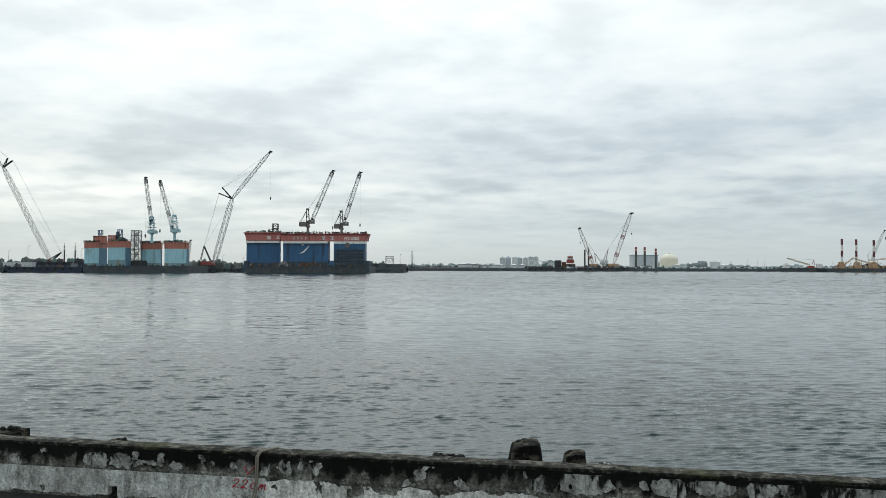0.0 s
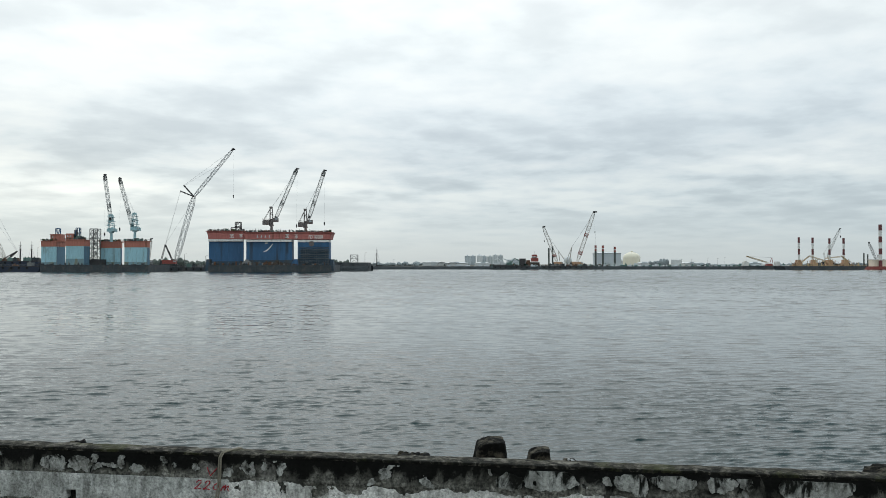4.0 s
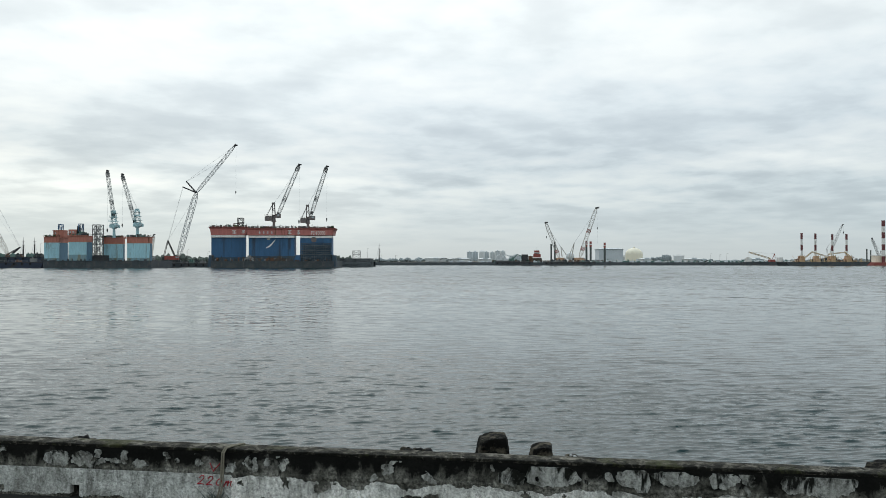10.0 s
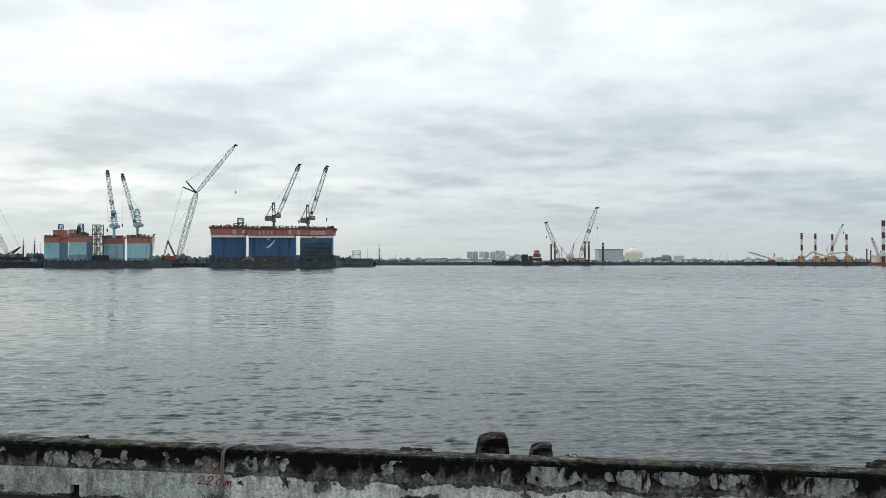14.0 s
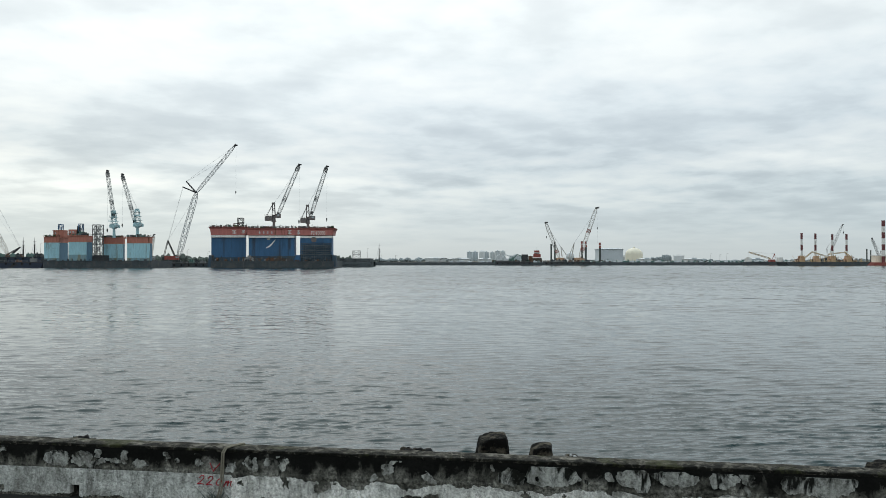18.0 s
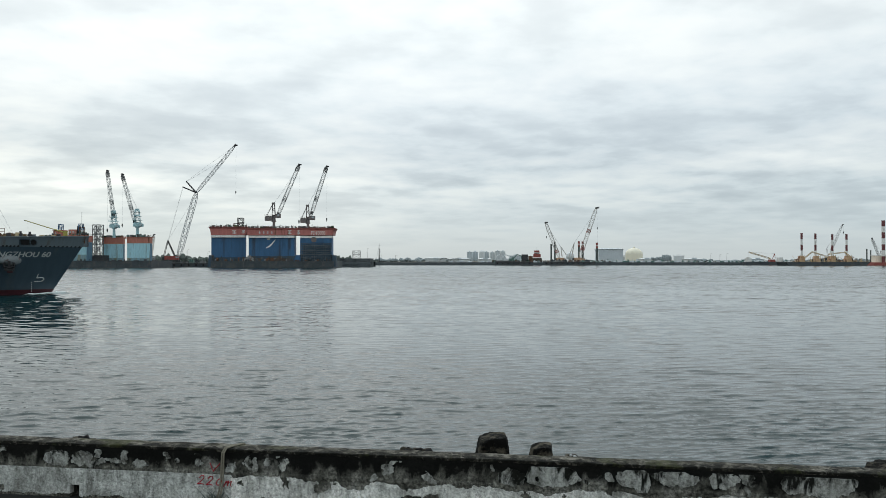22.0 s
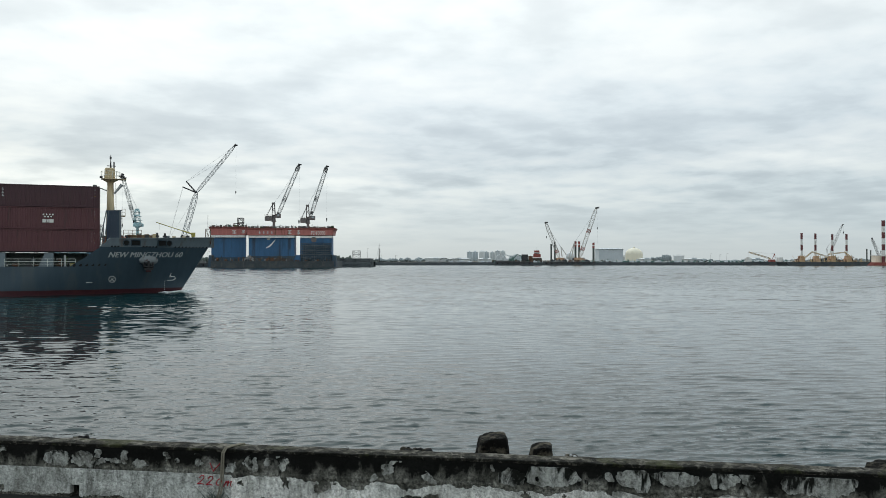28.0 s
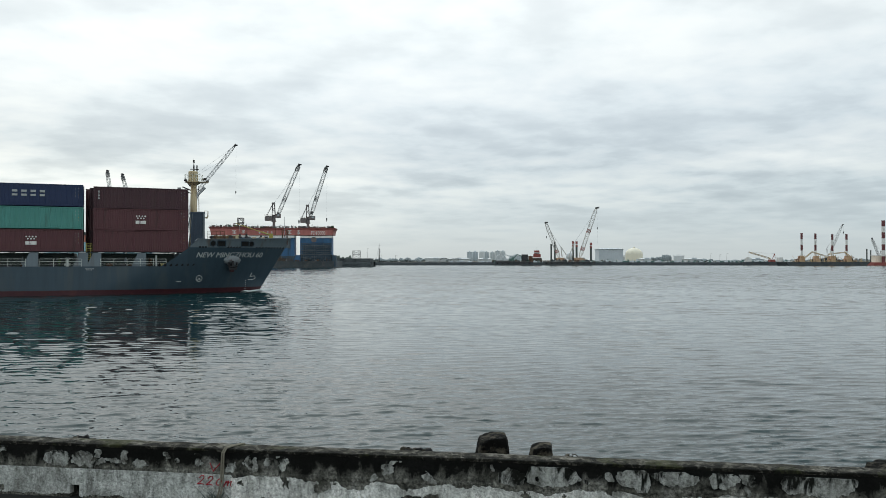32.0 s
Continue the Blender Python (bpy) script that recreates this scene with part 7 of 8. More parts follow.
def stained_concrete():
    """Old concrete with black growth that runs down from the cap in drips."""
    m = bpy.data.materials.new("mossy_old_concrete")
    m.use_nodes = True
    nd, ln = m.node_tree.nodes, m.node_tree.links
    b = nd["Principled BSDF"]
    b.inputs["Roughness"].default_value = 0.92
    b.inputs["Specular IOR Level"].default_value = 0.12
    co = nd.new("ShaderNodeTexCoord").outputs["Object"]

    def layer(sx, sz, scale, detail, dist=0.0):
        mp = nd.new("ShaderNodeMapping")
        mp.inputs["Scale"].default_value = (sx, 1, sz)
        ln.new(co, mp.inputs[0])
        n = nd.new("ShaderNodeTexNoise")
        n.inputs["Scale"].default_value, n.inputs["Detail"].default_value = scale, detail
        n.inputs["Roughness"].default_value, n.inputs["Distortion"].default_value = 0.62, dist
        ln.new(mp.outputs[0], n.inputs["Vector"])
        return n.outputs[0]

    def ramp(fac, stops):
        n = nd.new("ShaderNodeValToRGB")
        ln.new(fac, n.inputs[0])
        el = n.color_ramp.elements
        while len(el) < len(stops):
            el.new(0.5)
        for e, (p, c) in zip(el, stops):
            e.position, e.color = p, (*c, 1)
        return n.outputs[0]

    def mix(fac, a, c, kind="MIX"):
        n = nd.new("ShaderNodeMix")
        n.data_type, n.blend_type = "RGBA", kind
        if isinstance(fac, float):
            n.inputs[0].default_value = fac
        else:
            ln.new(fac, n.inputs[0])
        ln.new(a, n.inputs[6])
        if isinstance(c, tuple):
            n.inputs[7].default_value = (*c, 1)
        else:
            ln.new(c, n.inputs[7])
        return n.outputs[2]

    grain = layer(1, 1, 34, 8)
    base = ramp(layer(1, 1, 3.2, 6, 0.4), [(0.33, (0.035, 0.036, 0.031)), (0.46, (0.092, 0.092, 0.080)), (0.56, (0.165, 0.165, 0.146)), (0.7, (0.27, 0.27, 0.25))])
    base = mix(0.9, base, ramp(grain, [(0.36, (0.25, 0.25, 0.25)), (0.5, (0.9, 0.9, 0.9)), (0.64, (1.9, 1.9, 1.85))]), "MULTIPLY")
    drip = layer(1, 0.62, 5.5, 8, 0.5)
    sep = nd.new("ShaderNodeSeparateXYZ")
    ln.new(co, sep.inputs[0])
    rise = nd.new("ShaderNodeMapRange")
    rise.inputs[1].default_value, rise.inputs[2].default_value = 0.28, 0.52
    rise.inputs[3].default_value, rise.inputs[4].default_value = -0.17, 0.22
    ln.new(sep.outputs[2], rise.inputs[0])
    add = nd.new("ShaderNodeMath")
    add.operation = "ADD"
    ln.new(drip, add.inputs[0])
    ln.new(rise.outputs[0], add.inputs[1])
    rough = nd.new("ShaderNodeMath")
    rough.operation = "MULTIPLY_ADD"
    ln.new(grain, rough.inputs[0])
    rough.inputs[1].default_value = 0.35
    ln.new(add.outputs[0], rough.inputs[2])
    black = ramp(rough.outputs[0], [(0.60, (0, 0, 0)), (0.73, (0.98, 0.98, 0.98))])
    ln.new(mix(black, base, (0.004, 0.0045, 0.004)), b.inputs["Base Color"])
    bp = nd.new("ShaderNodeBump")
    bp.inputs["Distance"].default_value = 0.012
    ln.new(grain, bp.inputs["Height"])
    ln.new(bp.outputs[0], b.inputs["Normal"])
    return m


M["old_concrete"] = stained_concrete()


def rough_plaster(name, pale, mid, dark, pit, growth=0.0, edge=False):
    """Weathered plaster: clouded at two scales, scraped streaks, dark pits."""
    m = bpy.data.materials.new(name)
    m.use_nodes = True
    nd, ln = m.node_tree.nodes, m.node_tree.links
    b = nd["Principled BSDF"]
    b.inputs["Roughness"].default_value, b.inputs["Specular IOR Level"].default_value = 0.9, 0.15
    co = nd.new("ShaderNodeTexCoord").outputs["Object"]

    def tex(scale, detail, sx=1.0, sz=1.0, dist=0.0):
        mp = nd.new("ShaderNodeMapping")
        mp.inputs["Scale"].default_value = (sx, 1, sz)
        ln.new(co, mp.inputs[0])
        n = nd.new("ShaderNodeTexNoise")
        n.inputs["Scale"].default_value, n.inputs["Detail"].default_value = scale, detail
        n.inputs["Roughness"].default_value, n.inputs["Distortion"].default_value = 0.65, dist
        ln.new(mp.outputs[0], n.inputs["Vector"])
        return n.outputs[0]

    def ramp(fac, stops):
        n = nd.new("ShaderNodeValToRGB")
        ln.new(fac, n.inputs[0])
        el = n.color_ramp.elements
        while len(el) < len(stops):
            el.new(0.5)
        for e, (p, c) in zip(el, stops):
            e.position, e.color = p, (*c, 1)
        return n.outputs[0]

    def mix(fac, a, c, kind="MIX"):
        n = nd.new("ShaderNodeMix")
        n.data_type, n.blend_type = "RGBA", kind
        if isinstance(fac, float):
            n.inputs[0].default_value = fac
        else:
            ln.new(fac, n.inputs[0])
        ln.new(a, n.inputs[6])
        if isinstance(c, tuple):
            n.inputs[7].default_value = (*c, 1)
        else:
            ln.new(c, n.inputs[7])
        return n.outputs[2]

    base = ramp(tex(8.0 if edge else 3.5, 8, 1, 1, 0.3 if edge else 0.6), [(0.33, dark), (0.47, mid), (0.6, pale)])
    scrape = ramp(tex(11, 6, 1, 0.3, 0.6), [(0.33, (0.42, 0.42, 0.40)), (0.47, (0.92, 0.92, 0.91)), (0.62, (1.25, 1.25, 1.25))])
    grain = tex(44, 8)
    base = mix(0.8, base, scrape, "MULTIPLY")
    base = mix(0.7, base, ramp(grain, [(0.37, (0.45, 0.45, 0.44)), (0.5, (0.97, 0.97, 0.97)), (0.62, (1.3, 1.3, 1.3))]), "MULTIPLY")
    holes = ramp(tex(13, 4, 1, 1, 0.3), [(0.27, (1, 1, 1)), (0.34, (0, 0, 0))])
    base = mix(holes, base, pit)
    if growth:
        drip = tex(6.5, 8, 1, 0.55, 0.9)
        sep = nd.new("ShaderNodeSeparateXYZ")
        ln.new(co, sep.inputs[0])
        rise = nd.new("ShaderNodeMapRange")
        rise.inputs[1].default_value, rise.inputs[2].default_value = 0.30, 0.53
        rise.inputs[3].default_value, rise.inputs[4].default_value = -0.05, growth
        ln.new(sep.outputs[2], rise.inputs[0])
        add = nd.new("ShaderNodeMath")
        add.operation = "ADD"
        ln.new(drip, add.inputs[0])
        ln.new(rise.outputs[0], add.inputs[1])
        base = mix(ramp(add.outputs[0], [(0.52, (0, 0, 0)), (0.62, (1, 1, 1))]), base, pit)
    if edge:
        # black growth creeps over the front edge and along the top
        sep = nd.new("ShaderNodeSeparateXYZ")
        ln.new(co, sep.inputs[0])
        back = nd.new("ShaderNodeMapRange")
        back.inputs[1].default_value, back.inputs[2].default_value = -0.02, 0.10
        back.inputs[3].default_value, back.inputs[4].default_value = 0.10, -0.06
        ln.new(sep.outputs[1], back.inputs[0])
        add = nd.new("ShaderNodeMath")
        add.operation = "ADD"
        ln.new(tex(9.0, 8, 1, 1, 0.5), add.inputs[0])
        ln.new(back.outputs[0], add.inputs[1])
        base = mix(ramp(add.outputs[0], [(0.45, (0, 0, 0)), (0.56, (0.95, 0.95, 0.95))]), base, (0.006, 0.0065, 0.005))
        moss = ramp(tex(2.2, 6, 1, 1, 0.5), [(0.56, (0, 0, 0)), (0.66, (0.7, 0.7, 0.7))])
        base = mix(moss, base, (0.050, 0.055, 0.022))
    ln.new(base, b.inputs["Base Color"])
    bp = nd.new("ShaderNodeBump")
    bp.inputs["Distance"].default_value = 0.02
    ln.new(grain, bp.inputs["Height"])
    ln.new(bp.outputs[0], b.inputs["Normal"])
    return m


M["plaster"] = rough_plaster("flaking_grey_plaster", (0.58, 0.60, 0.575), (0.41, 0.425, 0.405), (0.19, 0.195, 0.175), (0.03, 0.03, 0.026))
M["pale_plaster"] = rough_plaster("pale_flaking_plaster", (0.80, 0.805, 0.77), (0.63, 0.64, 0.61), (0.27, 0.275, 0.25), (0.02, 0.02, 0.018))
M["old_plaster"] = rough_plaster("soiled_plaster", (0.43, 0.445, 0.42), (0.31, 0.32, 0.30), (0.13, 0.13, 0.115), (0.010, 0.011, 0.009), 0.10)
M["cap_concrete"] = rough_plaster("weathered_cap_concrete", (0.20, 0.188, 0.16), (0.056, 0.053, 0.042), (0.020, 0.019, 0.016), (0.012, 0.012, 0.010), edge=True)
M["asphalt"] = material("wet_dark_asphalt", (0.022, 0.023, 0.022), 0.95, vary=0.3, scale=1.2, bump=0.01)
M["stone"] = material("dark_armour_stone", (0.12, 0.108, 0.082), 0.9, vary=0.9, scale=4.5, bump=0.05, stain=((0.007, 0.007, 0.006), 0.75), grain=30)
M["red_spray"] = material("red_spray_paint", (0.34, 0.03, 0.042), 0.8, vary=0.5, scale=12.0)
M["rope"] = material("beige_rope", (0.20, 0.185, 0.145), 0.9, vary=0.25, scale=6)


def wave2(x, z, s, seed):
    return noise.noise(Vector((x * s, z * s, seed)))


# pale flakes left on the upper part of the wall: along, height, half length, half height
FLAKES = [(-4.58, 0.48, 0.06, 0.03), (-3.97, 0.39, 0.15, 0.07), (-3.69, 0.40, 0.11, 0.07), (-3.52, 0.46, 0.03, 0.06), (-3.23, 0.45, 0.025, 0.07),
          (-3.06, 0.37, 0.05, 0.04), (-2.78, 0.48, 0.04, 0.05), (-2.67, 0.41, 0.03, 0.03), (-2.44, 0.40, 0.04, 0.04), (-2.10, 0.37, 0.05, 0.05),
          (-1.93, 0.44, 0.03, 0.05), (-1.86, 0.40, 0.03, 0.07), (-1.73, 0.44, 0.03, 0.03), (-1.57, 0.42, 0.03, 0.07), (-0.54, 0.41, 0.07, 0.06),
          (0.64, 0.39, 0.11, 0.07), (1.02, 0.42, 0.26, 0.10), (1.53, 0.42, 0.05, 0.04), (1.71, 0.42, 0.09, 0.08), (1.87, 0.40, 0.04, 0.06),
          (2.16, 0.43, 0.20, 0.08), (2.54, 0.45, 0.11, 0.08), (2.72, 0.48, 0.06, 0.06), (3.33, 0.45, 0.31, 0.12)]


def flake_at(x, z):
    """Above nought where plaster still sticks to the wall."""
    # warped places give torn outlines
    wx = x + 0.07 * wave2(x, z, 6, 3) + 0.03 * wave2(x, z, 19, 4) + 0.012 * wave2(x, z, 50, 5)
    wz = z + 0.045 * wave2(x, z, 6, 13) + 0.022 * wave2(x, z, 19, 14) + 0.010 * wave2(x, z, 50, 15)
    fx, fz = (wx, wz) if x > 0.3 else (x + 0.040 * wave2(x, z, 9, 3) + 0.024 * wave2(x, z, 26, 4) + 0.012 * wave2(x, z, 60, 6), z + 0.032 * wave2(x, z, 9, 13) + 0.020 * wave2(x, z, 26, 14) + 0.010 * wave2(x, z, 60, 16))
    # the lower coat reaches up to a joint, lower and more broken further along
    broken = 0.0 if x < -2.1 else 1.0
    ledge = LEDGE - 0.006 * broken - broken * 0.06 * max(0.0, wave2(x, 0, 1.6, 9) + 0.15)
    ledge -= 0.08 * math.exp(-((x + 0.86) / 0.15) ** 2) + 0.05 * math.exp(-((x - 2.0) / 0.12) ** 2)
    best = (ledge - (z if broken < 0.5 else wz)) * 14
    for cx, cz, w, h in FLAKES:
        if abs(x - cx) < w * 2.2 and abs(z - cz) < h * 2.8:
            best = max(best, 1 - abs((fx - cx) / w) ** 2.6 - abs((fz - cz) / h) ** 2.6)
    if z > LEDGE:
        best = max(best, 3.0 * (wave2(wx, wz * 1.3, 5.2, 21) - (0.33 if x > 0.3 else 0.44)))
    # holes in the lower coat
    if abs(x + 3.77) > 0.3:
        best = min(best, 2.0 - (3.7 if broken else 3.2) * max(0.0, wave2(wx, wz * 1.2, 5.5, 40)) - (1.5 if broken else 0.3) * max(0.0, wave2(wx, wz, 16, 50)))
    if z < 0.03 + 0.03 * wave2(x, 0, 5, 55):
        best = min(best, -0.2)
    # fallen patch low on the coat
    if abs(wx + 0.24) < 0.19 and wz < 0.185:
        best = min(best, -0.5)
    # drain hole
    if abs(x + 3.77) < 0.05 and z < 0.13:
        best = -1
    return best


def sea_wall():
    w = thing("sea_wall", (0, 0, 0), "low mossy concrete sea wall with flaking grey plaster", "wall", kind="structure")
    w.matrix_world = WALL
    # body, cap and the near stretch with its relief
    bm = bmesh.new()
    box(bm, -60, -6.5, 0, WALL_T, 0, WALL_H - 0.03)
    box(bm, 6.5, 60, 0, WALL_T, 0, WALL_H - 0.03)
    me_parent_free(bm, "wall_body", "old_concrete", w)
    nx, nz = 650, 28
    bm = bmesh.new()
    grid = []
    for i in range(nx + 1):
        x = -6.5 + 13.0 * i / nx
        col = []
        for j in range(nz + 1):
            z = (WALL_H - 0.03) * j / nz
            d = 0.010 * wave2(x, z, 4, 60) + 0.006 * wave2(x, z, 14, 61) + 0.003 * wave2(x, z, 40, 62)
            d -= 0.012 * math.exp(-((z - LEDGE - 0.01) / 0.012) ** 2)
            if abs(x + 3.77) < 0.05 and z < 0.13:
                d = 0.15
            col.append(bm.verts.new((x, d, z)))
        grid.append(col)
    for p, q in zip(grid[:-1], grid[1:]):
        for j in range(nz):
            bm.faces.new((p[j], q[j], q[j + 1], p[j + 1]))
    box(bm, -6.5, 6.5, 0.16, WALL_T, 0, WALL_H - 0.03)
    me_parent_free(bm, "wall_face", "old_concrete", w, "dark mossy concrete face")
    # rough cap
    bm = bmesh.new()
    rows = []
    n = 1100
    for i in range(n + 1):
        x = -12 + 24.0 * i / n
        e = 0.010 * wave2(x, 0, 3, 70) + 0.008 * wave2(x, 0, 12, 71)
        t = 0.008 * wave2(x, 1, 5, 72)
        lip = 0.012 * wave2(x, 5, 7, 75) + 0.012 * wave2(x, 6, 24, 76)
        prof = [(0.003, WALL_H - 0.034 + lip), (-0.004 + e, WALL_H - 0.012 + 0.4 * lip), (-0.001 + e, WALL_H + t - 0.002), (WALL_T * 0.5, WALL_H + 0.004 + t + 0.006 * wave2(x, 2, 9, 73)),
                (WALL_T - 0.01 + e, WALL_H + t), (WALL_T + 0.02 + e, WALL_H - 0.02), (WALL_T + 0.01, WALL_H - 0.05)]
        rows.append([bm.verts.new((x, y, z)) for y, z in prof])
    for p, q in zip(rows[:-1], rows[1:]):
        for j in range(6):
            bm.faces.new((p[j], q[j], q[j + 1], p[j + 1]))
    me_parent_free(bm, "wall_cap", "cap_concrete", w, "weathered brown-grey cap")
    bm = bmesh.new()
    for x0, x1 in ((-60, -12), (12, 60)):
        box(bm, x0, x1, -0.02, WALL_T + 0.02, WALL_H - 0.035, WALL_H)
    me_parent_free(bm, "wall_cap", "cap_concrete", w)
    # the plaster coat: 12 mm thick where it has not fallen off
    s = 0.0065
    nx, nz = int(11.0 / s), int((WALL_H - 0.05) / s)
    field = np.zeros((nx + 1, nz + 1))
    for i in range(nx + 1):
        for j in range(nz + 1):
            field[i, j] = flake_at(-5.5 + i * s, j * s)
    bm = bmesh.new()
    verts = {}

    def vert(i, j, deep):
        key = (i, j, deep)
        if key not in verts:
            x, z = -5.5 + i * s, j * s
            # ease edge points towards the outline
            f = field[i, j]
            gx = (field[min(i + 1, nx), j] - field[max(i - 1, 0), j]) / 2
            gz = (field[i, min(j + 1, nz)] - field[i, max(j - 1, 0)]) / 2
            g = math.hypot(gx, gz)
            if g > 1e-6 and abs(f) < g * 1.7 and not (abs(x + 3.77) < 0.075 and z < 0.15):
                x -= s * max(-1.2, min(1.2, f / g)) * gx / g
                z -= s * max(-1.2, min(1.2, f / g)) * gz / g
            y = -0.013 + 0.005 * wave2(x, z, 7, 80) + 0.0025 * wave2(x, z, 30, 81) if not deep else 0.012
            if abs(x + 3.77) < 0.1 and z < 0.14 and deep:
                y = 0.06
            verts[key] = bm.verts.new((x, y, max(z, 0.0)))
        return verts[key]

    def coat(rows_j, name, mat, label, cols_i):
        nonlocal bm, verts
        bm, verts = bmesh.new(), {}
        for i in cols_i:
            for j in rows_j:
                if not full[i, j]:
                    continue
                bm.faces.new((vert(i, j, 0), vert(i + 1, j, 0), vert(i + 1, j + 1, 0), vert(i, j + 1, 0)))
                for di, dj, a, b in ((-1, 0, (0, 0), (0, 1)), (1, 0, (1, 0), (1, 1)), (0, -1, (0, 0), (1, 0)), (0, 1, (0, 1), (1, 1))):
                    k, l = i + di, j + dj
                    if not (k in cols_i and l in rows_j and full[k, l]):
                        try:
                            bm.faces.new((vert(i + a[0], j + a[1], 0), vert(i + b[0], j + b[1], 0), vert(i + b[0], j + b[1], 1), vert(i + a[0], j + a[1], 1)))
                        except ValueError:
                            pass
        me_parent_free(bm, name, mat, w, label)

    full = (field[:-1, :-1] > 0) & (field[1:, :-1] > 0) & (field[1:, 1:] > 0) & (field[:-1, 1:] > 0)
    joint = int(LEDGE / s)
    change = int((5.5 - 2.1) / s)
    coat(range(0, joint), "plaster_coat", "plaster", "trowelled grey plaster", range(0, change))
    coat(range(0, joint), "plaster_coat", "pale_plaster", "flaking pale plaster", range(change, nx))
    coat(range(joint, nz), "plaster_flake", "old_plaster", "soiled grey plaster flakes", range(0, nx))
    # red writing sprayed on the plaster, a tick over it
    glyphs = {"2": ((0, 0.7), (0.2, 0.95), (0.5, 0.95), (0.6, 0.7), (0.35, 0.35), (0, 0.02), (0.4, 0.1), (0.85, 0.0)),
              "0": ((0.4, 0.8), (0.1, 0.6), (0.1, 0.2), (0.4, 0.05), (0.65, 0.3), (0.6, 0.65), (0.4, 0.8)),
              "m": ((0, 0), (0.12, 0.6), (0.15, 0.35), (0.38, 0.65), (0.42, 0.1), (0.45, 0.4), (0.75, 0.62), (0.75, 0.2), (0.95, 0.02))}
    x = -2.45
    for k, g in enumerate("220m"):
        bm = bmesh.new()
        pts = [(x + 0.085 * u + 0.03 * v, 0.195 + 0.09 * v - 0.004 * k) for u, v in glyphs[g]]
        for p, q in zip(pts[:-1], pts[1:]):
            beam(bm, (p[0], -0.019, p[1]), (q[0], -0.019, q[1]), 0.0048)
        me_parent_free(bm, "sprayed_figure", "red_spray", w, "red sprayed figure")
        x += 0.092
    bm = bmesh.new()
    for p, q in (((-2.32, 0.41), (-2.285, 0.325)), ((-2.285, 0.325), (-2.215, 0.405))):
        beam(bm, (p[0], -0.012, p[1]), (q[0], -0.012, q[1]), 0.005)
    me_parent_free(bm, "sprayed_tick", "red_spray", w)
    return w


def me_parent_free(bm, name, mat, parent, label=""):
    """Like part(), for pieces written in the wall's own space."""
    bmesh.ops.recalc_face_normals(bm, faces=bm.faces)
    me = bpy.data.meshes.new(name)
    bm.to_mesh(me)
    bm.free()
    me.materials.append(M[mat])
    ob = new(name, me)
    ob.parent = parent
    return tagged(ob, label) if label else ob


sea_wall()


def bent_tube(bm, pts, r, n=7):
    """One continuous tube along the points."""
    rings = []
    for i, p in enumerate(pts):
        p = Vector(p)
        d = (Vector(pts[min(i + 1, len(pts) - 1)]) - Vector(pts[max(i - 1, 0)])).normalized()
        a = d.cross(Vector((1, 0, 0))).normalized()
        c = d.cross(a)
        rings.append([bm.verts.new(p + (a * math.cos(2 * math.pi * k / n) + c * math.sin(2 * math.pi * k / n)) * r) for k in range(n)])
    for p, q in zip(rings[:-1], rings[1:]):
        for k in range(n):
            bm.faces.new((p[k], p[(k + 1) % n], q[(k + 1) % n], q[k]))
    bm.faces.new(rings[0])
    bm.faces.new(rings[-1][::-1])


def wall_rope():
    """Two strands of beige rope laid over the wall."""
    r = thing("rope", (0, 0, 0), "beige rope hanging over the sea wall", "rope")
    r.matrix_world = WALL
    for dx in (0.0, 0.020):
        bm = bmesh.new()
        pts = [(-2.06 + dx, 0.26, WALL_H - 0.1), (-2.07 + dx, 0.235, WALL_H - 0.01), (-2.08 + dx, 0.20, WALL_H + 0.010), (-2.12 + dx, 0.10, WALL_H + 0.014), (-2.165 + dx, -0.01, WALL_H + 0.012), (-2.18 + dx, -0.045, WALL_H - 0.03),
               (-2.185 + dx, -0.045, 0.40), (-2.19 + dx, -0.04, 0.28), (-2.205 + dx * 1.2, -0.05, 0.15), (-2.24 + dx * 1.4, -0.06, 0.012)]
        bent_tube(bm, pts, 0.0085)
        me_parent_free(bm, "strand", "rope", r)


wall_rope()


def wall_weed():
    """A tuft of dark leaves at the wall's foot, each leaf a bent blade."""
    t = thing("weed_tuft", (0, 0, 0), "dark green weed growing at the foot of the wall", "plant")
    t.matrix_world = WALL
    rnd = random.Random(15)
    for k in range(34):
        bm = bmesh.new()
        x, lean, h, w = -2.25 + rnd.gauss(0, 0.06), rnd.uniform(-0.6, 0.6), rnd.uniform(0.05, 0.17), rnd.uniform(0.006, 0.013)
        y = -0.05 - 0.05 * rnd.random()
        prev = None
        for j in range(5):
            u = j / 4
            c = (x + lean * h * u * u, y - 0.03 * u * u, h * u)
            ww = w * (1 - u) ** 0.6 * (0.6 + u) + 0.001
            row = [bm.verts.new((c[0] - ww, c[1], c[2])), bm.verts.new((c[0], c[1] - 0.004, c[2])), bm.verts.new((c[0] + ww, c[1], c[2]))]
            if prev:
                bm.faces.new((prev[0], prev[1], row[1], row[0]))
                bm.faces.new((prev[1], prev[2], row[2], row[1]))
            prev = row
        me_parent_free(bm, "leaf", "leaf", t)


wall_weed()

# ---- land on the camera's side, and the stones on the sea side ----
bm = bmesh.new()
bm.faces.new([bm.verts.new(c) for c in ((-60, 16.85, 2.22), (-60, -300, 2.22), (60, -300, 2.22), (60, -1.65, 2.22))])
tagged(part("pavement", bm, "asphalt", None), "dark asphalt quay behind the sea wall", "pavement", kind="structure")


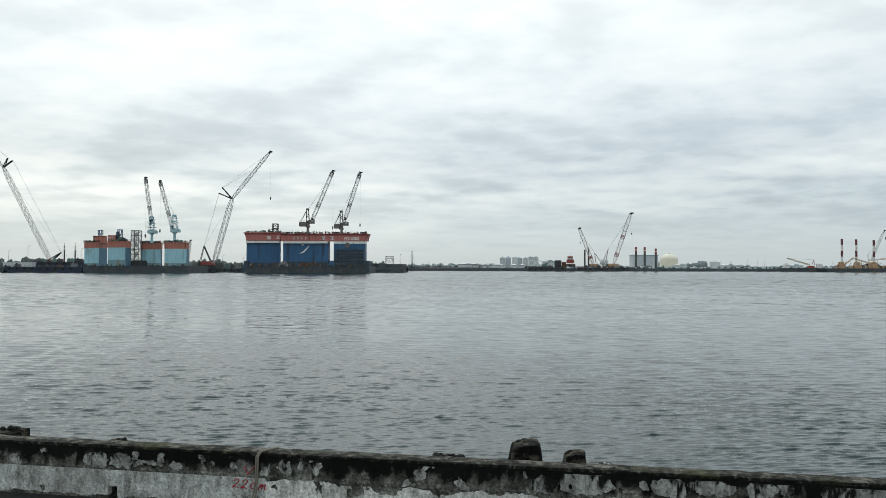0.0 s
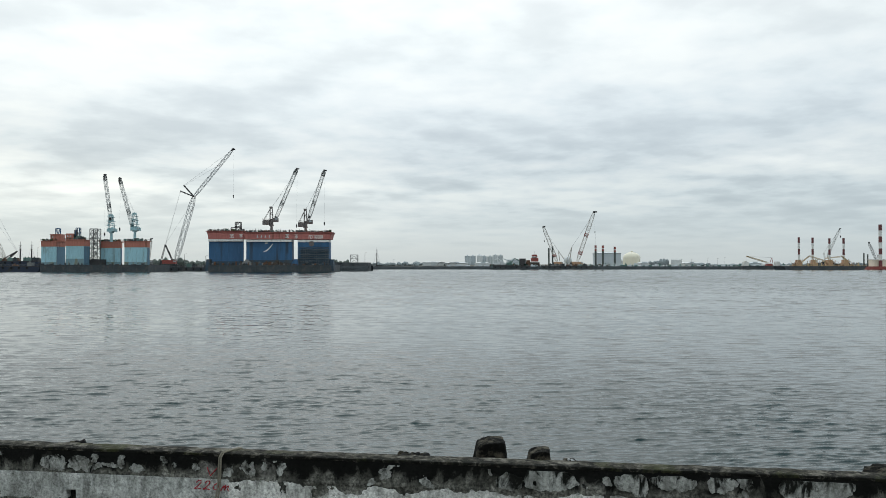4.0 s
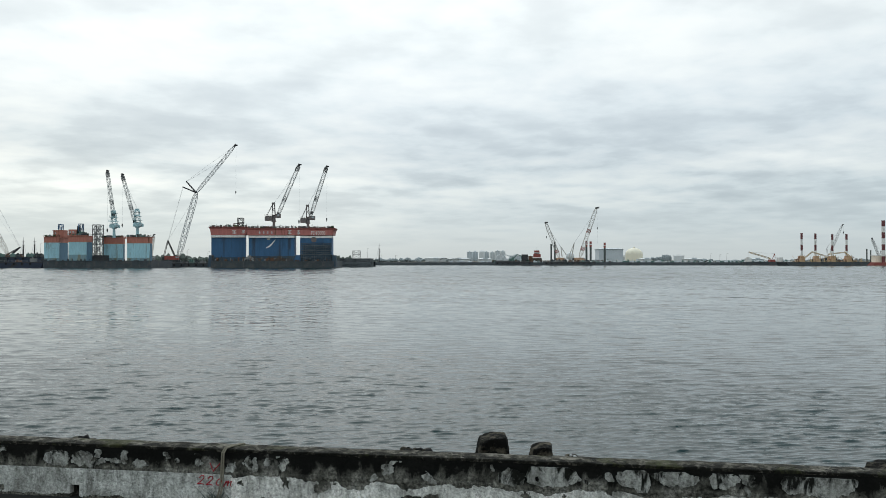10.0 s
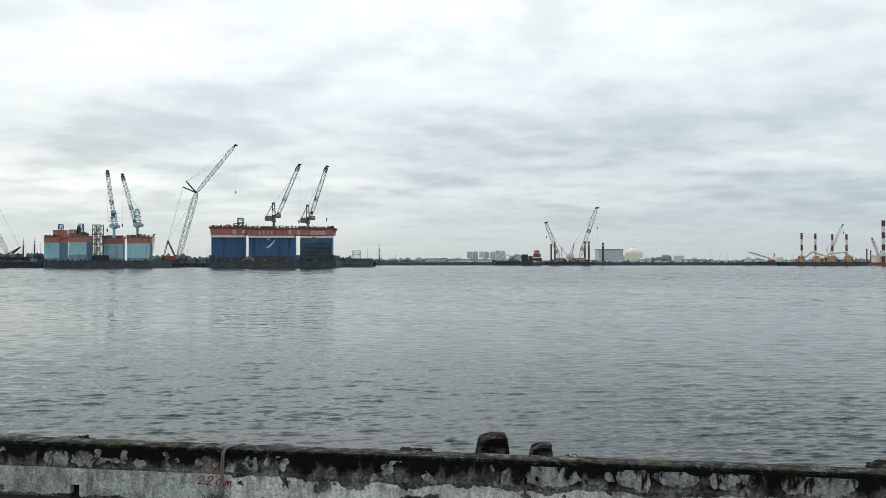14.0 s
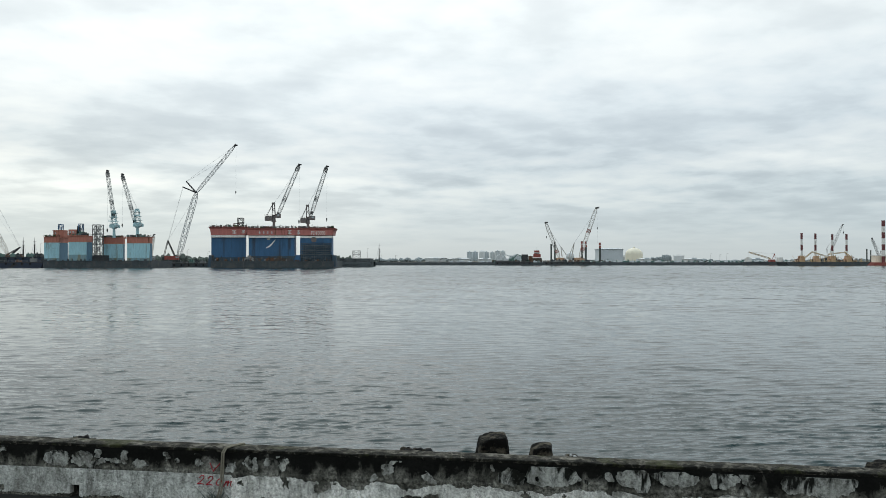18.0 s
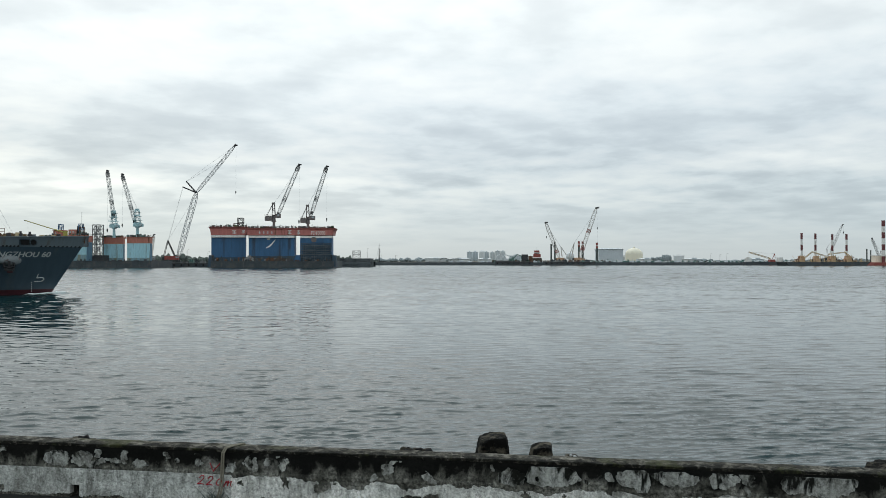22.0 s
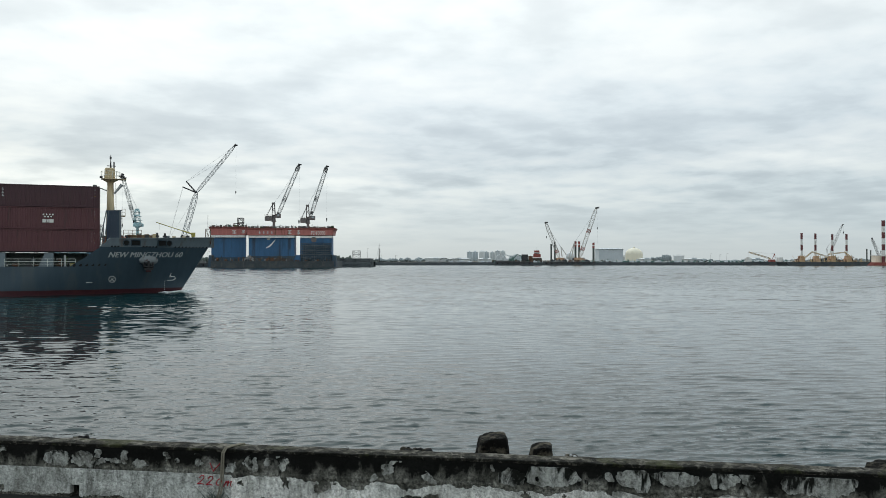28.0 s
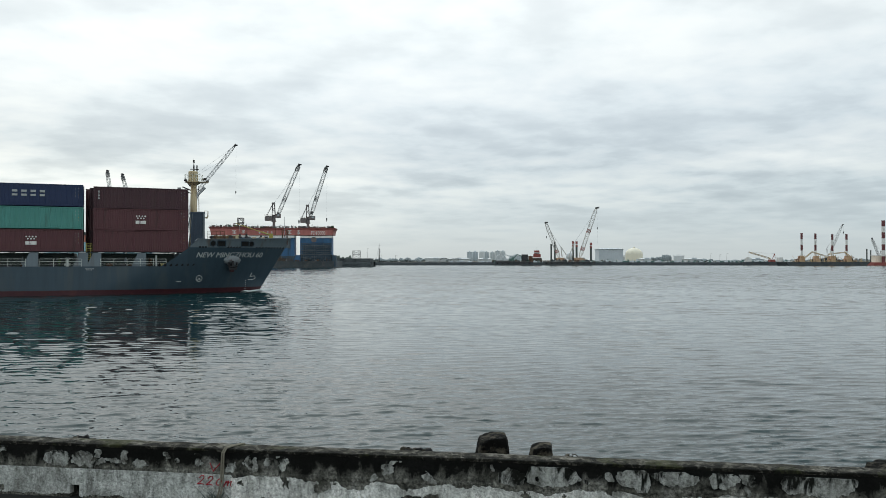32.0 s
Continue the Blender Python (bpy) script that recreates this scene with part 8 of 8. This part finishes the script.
def bank():
    bm = bmesh.new()
    rows = []
    n = 120
    for i in range(n + 1):
        x = -60 + i
        prof = [(WALL_T + 0.02, -0.3), (1.0, -0.9), (3.0, -1.9), (5.2, -3.2)]
        rows.append([bm.verts.new(WALL @ Vector((x, y + 0.2 * wave2(x, y, 0.7, 90), z + 0.15 * wave2(x, y, 0.9, 91)))) for y, z in prof])
    for p, q in zip(rows[:-1], rows[1:]):
        for j in range(3):
            bm.faces.new((p[j], q[j], q[j + 1], p[j + 1]))
    tagged(part("rubble_bank", bm, "stone", None), "sloping rubble bank below the sea wall", "bank", kind="structure")


bank()


def armour_stone(x, y, top, w, h, seed, flat=1.0, label="dark weathered armour stone beyond the wall"):
    t = thing("armour_stone", (x, y, top - h), label, "stone", "stones beyond the wall")
    bm = bmesh.new()
    v = bmesh.ops.create_icosphere(bm, subdivisions=4, radius=1.0)["verts"]
    for p in v:
        n = p.co.normalized()
        # a blocky stone: rounded box with chipped faces
        k = 1 / max(abs(n.x), abs(n.y), abs(n.z)) ** 0.72
        k *= 1 + 0.10 * noise.noise(n * 1.6 + Vector((seed, 0, 0))) + 0.09 * noise.noise(n * 5 + Vector((0, seed, 0))) + 0.07 * noise.noise(n * 13 + Vector((0, 0, seed))) + 0.05 * noise.noise(n * 29 + Vector((seed, 0, seed)))
        up = min(max(n.z * k, 0.0), 1.0)
        taper = 1 - (0.52 if n.x < 0 else 0.14) * up * flat
        p.co = Vector((x + n.x * k * w * 0.5 * taper, y + n.y * k * w * 0.5, top - h / 2 + min(n.z * k * 1.3, 1.0 - 0.16 * max(0.0, -n.x) + 0.05 * noise.noise(n * 4 + Vector((seed, 2, 0)))) * h * 0.5))
    part("body", bm, "stone", t)


STONES = [(0.62, 10.2, 2.372, 0.47, 0.74, 1), (1.21, 9.9, 2.32, 0.34, 0.62, 2), (4.95, 8.9, 2.335, 0.42, 0.62, 7), (5.3, 8.8, 2.33, 0.4, 0.62, 9)]
for sx, sy, top, w, h, seed in STONES:
    armour_stone(sx, sy, top, w, h, seed)


def low_rubble(x0, x1, y, top, n, seed, mat, label):
    """A row of small broken pieces whose tips show over the wall."""
    rnd = random.Random(seed)
    t = thing("rubble_heap", ((x0 + x1) / 2, y, top - 0.62), label, "rubble", "stones beyond the wall")
    boxes("base", "stone", t, (x0 - 0.02, x1 + 0.02, y - 0.2, y + 0.2, top - 0.62, top - 0.085))
    for k in range(n):
        bm = bmesh.new()
        r = rnd.uniform(0.02, 0.042) * min(1.0, (x1 - x0) * 5)
        blob(bm, (x0 + (x1 - x0) * (k + rnd.random()) / n, y + rnd.uniform(-0.05, 0.05), top - 0.06 + rnd.uniform(-0.01, 0.01)), r * 1.4, r, r * 1.3, 0.4, 2, seed + k)
        part("broken_piece", bm, mat[k % len(mat)], t)


low_rubble(-0.52, -0.16, 9.9, 2.295, 11, 5, ("stone", "rubber", "stone"), "dark shell-crusted stone edge beyond the wall")
low_rubble(-4.96, -4.74, 10.6, 2.285, 7, 17, ("rubber", "stone"), "dark broken stone edge beyond the wall")
low_rubble(1.53, 1.62, 9.6, 2.315, 7, 29, ("stone", "mark", "rubber"), "small heap of dark and white broken shells")
low_rubble(-6.65, -6.38, 10.9, 2.385, 7, 31, ("stone", "rubber"), "dark broken stone edge beyond the wall")


# ---- what moves ----
def ship_pose(t):
    d = 2.8592 * (t - 32) - 0.00097 * (t - 32) ** 2
    c, s = math.cos(radians(21.52)), math.sin(radians(21.52))
    return pose(-35.74 + c * d, 110.93 + s * d, 0, 0, 0, 21.52)


def motions():
    times = [0, 4, 8, 12, 16, 20, 24, 28, 32]
    walk(ship, [(t, ship_pose(t)) for t in times])
    walk(foam, [(t, ship_pose(t)) for t in times])
    for c, m in cargo:
        walk(c, [(t, ship_pose(t) @ m) for t in times])
    # the spud barge creeps along behind the far mole and swings a little
    walk(spuds, [(0, pose(172.6, 800, 0, 0, 0, 11)), (3, pose(169.1, 800, 0, 0, 0, 8.5)), (6, pose(166.0, 800, 0, 0, 0, 6)), (9, pose(157.1, 800, 0, 0, 0, 1)),
                 (13, pose(154.0, 800, 0, 0, 0, 0)), (19, pose(149.7, 800, 0, 0, 0, 0)), (23, pose(146.9, 800, 0, 0, 0, 0)), (28, pose(144.0, 800, 0, 0, 0, 0)),
                 (32, pose(141.4, 800, 0, 0, 0, 0))])
    # the rippled surface drifts slowly with the wind
    walk(water, [(0, pose(0, 0, 0)), (16, pose(1.5, -4.5, 0)), (32, pose(3.0, -9.0, 0))])


motions()
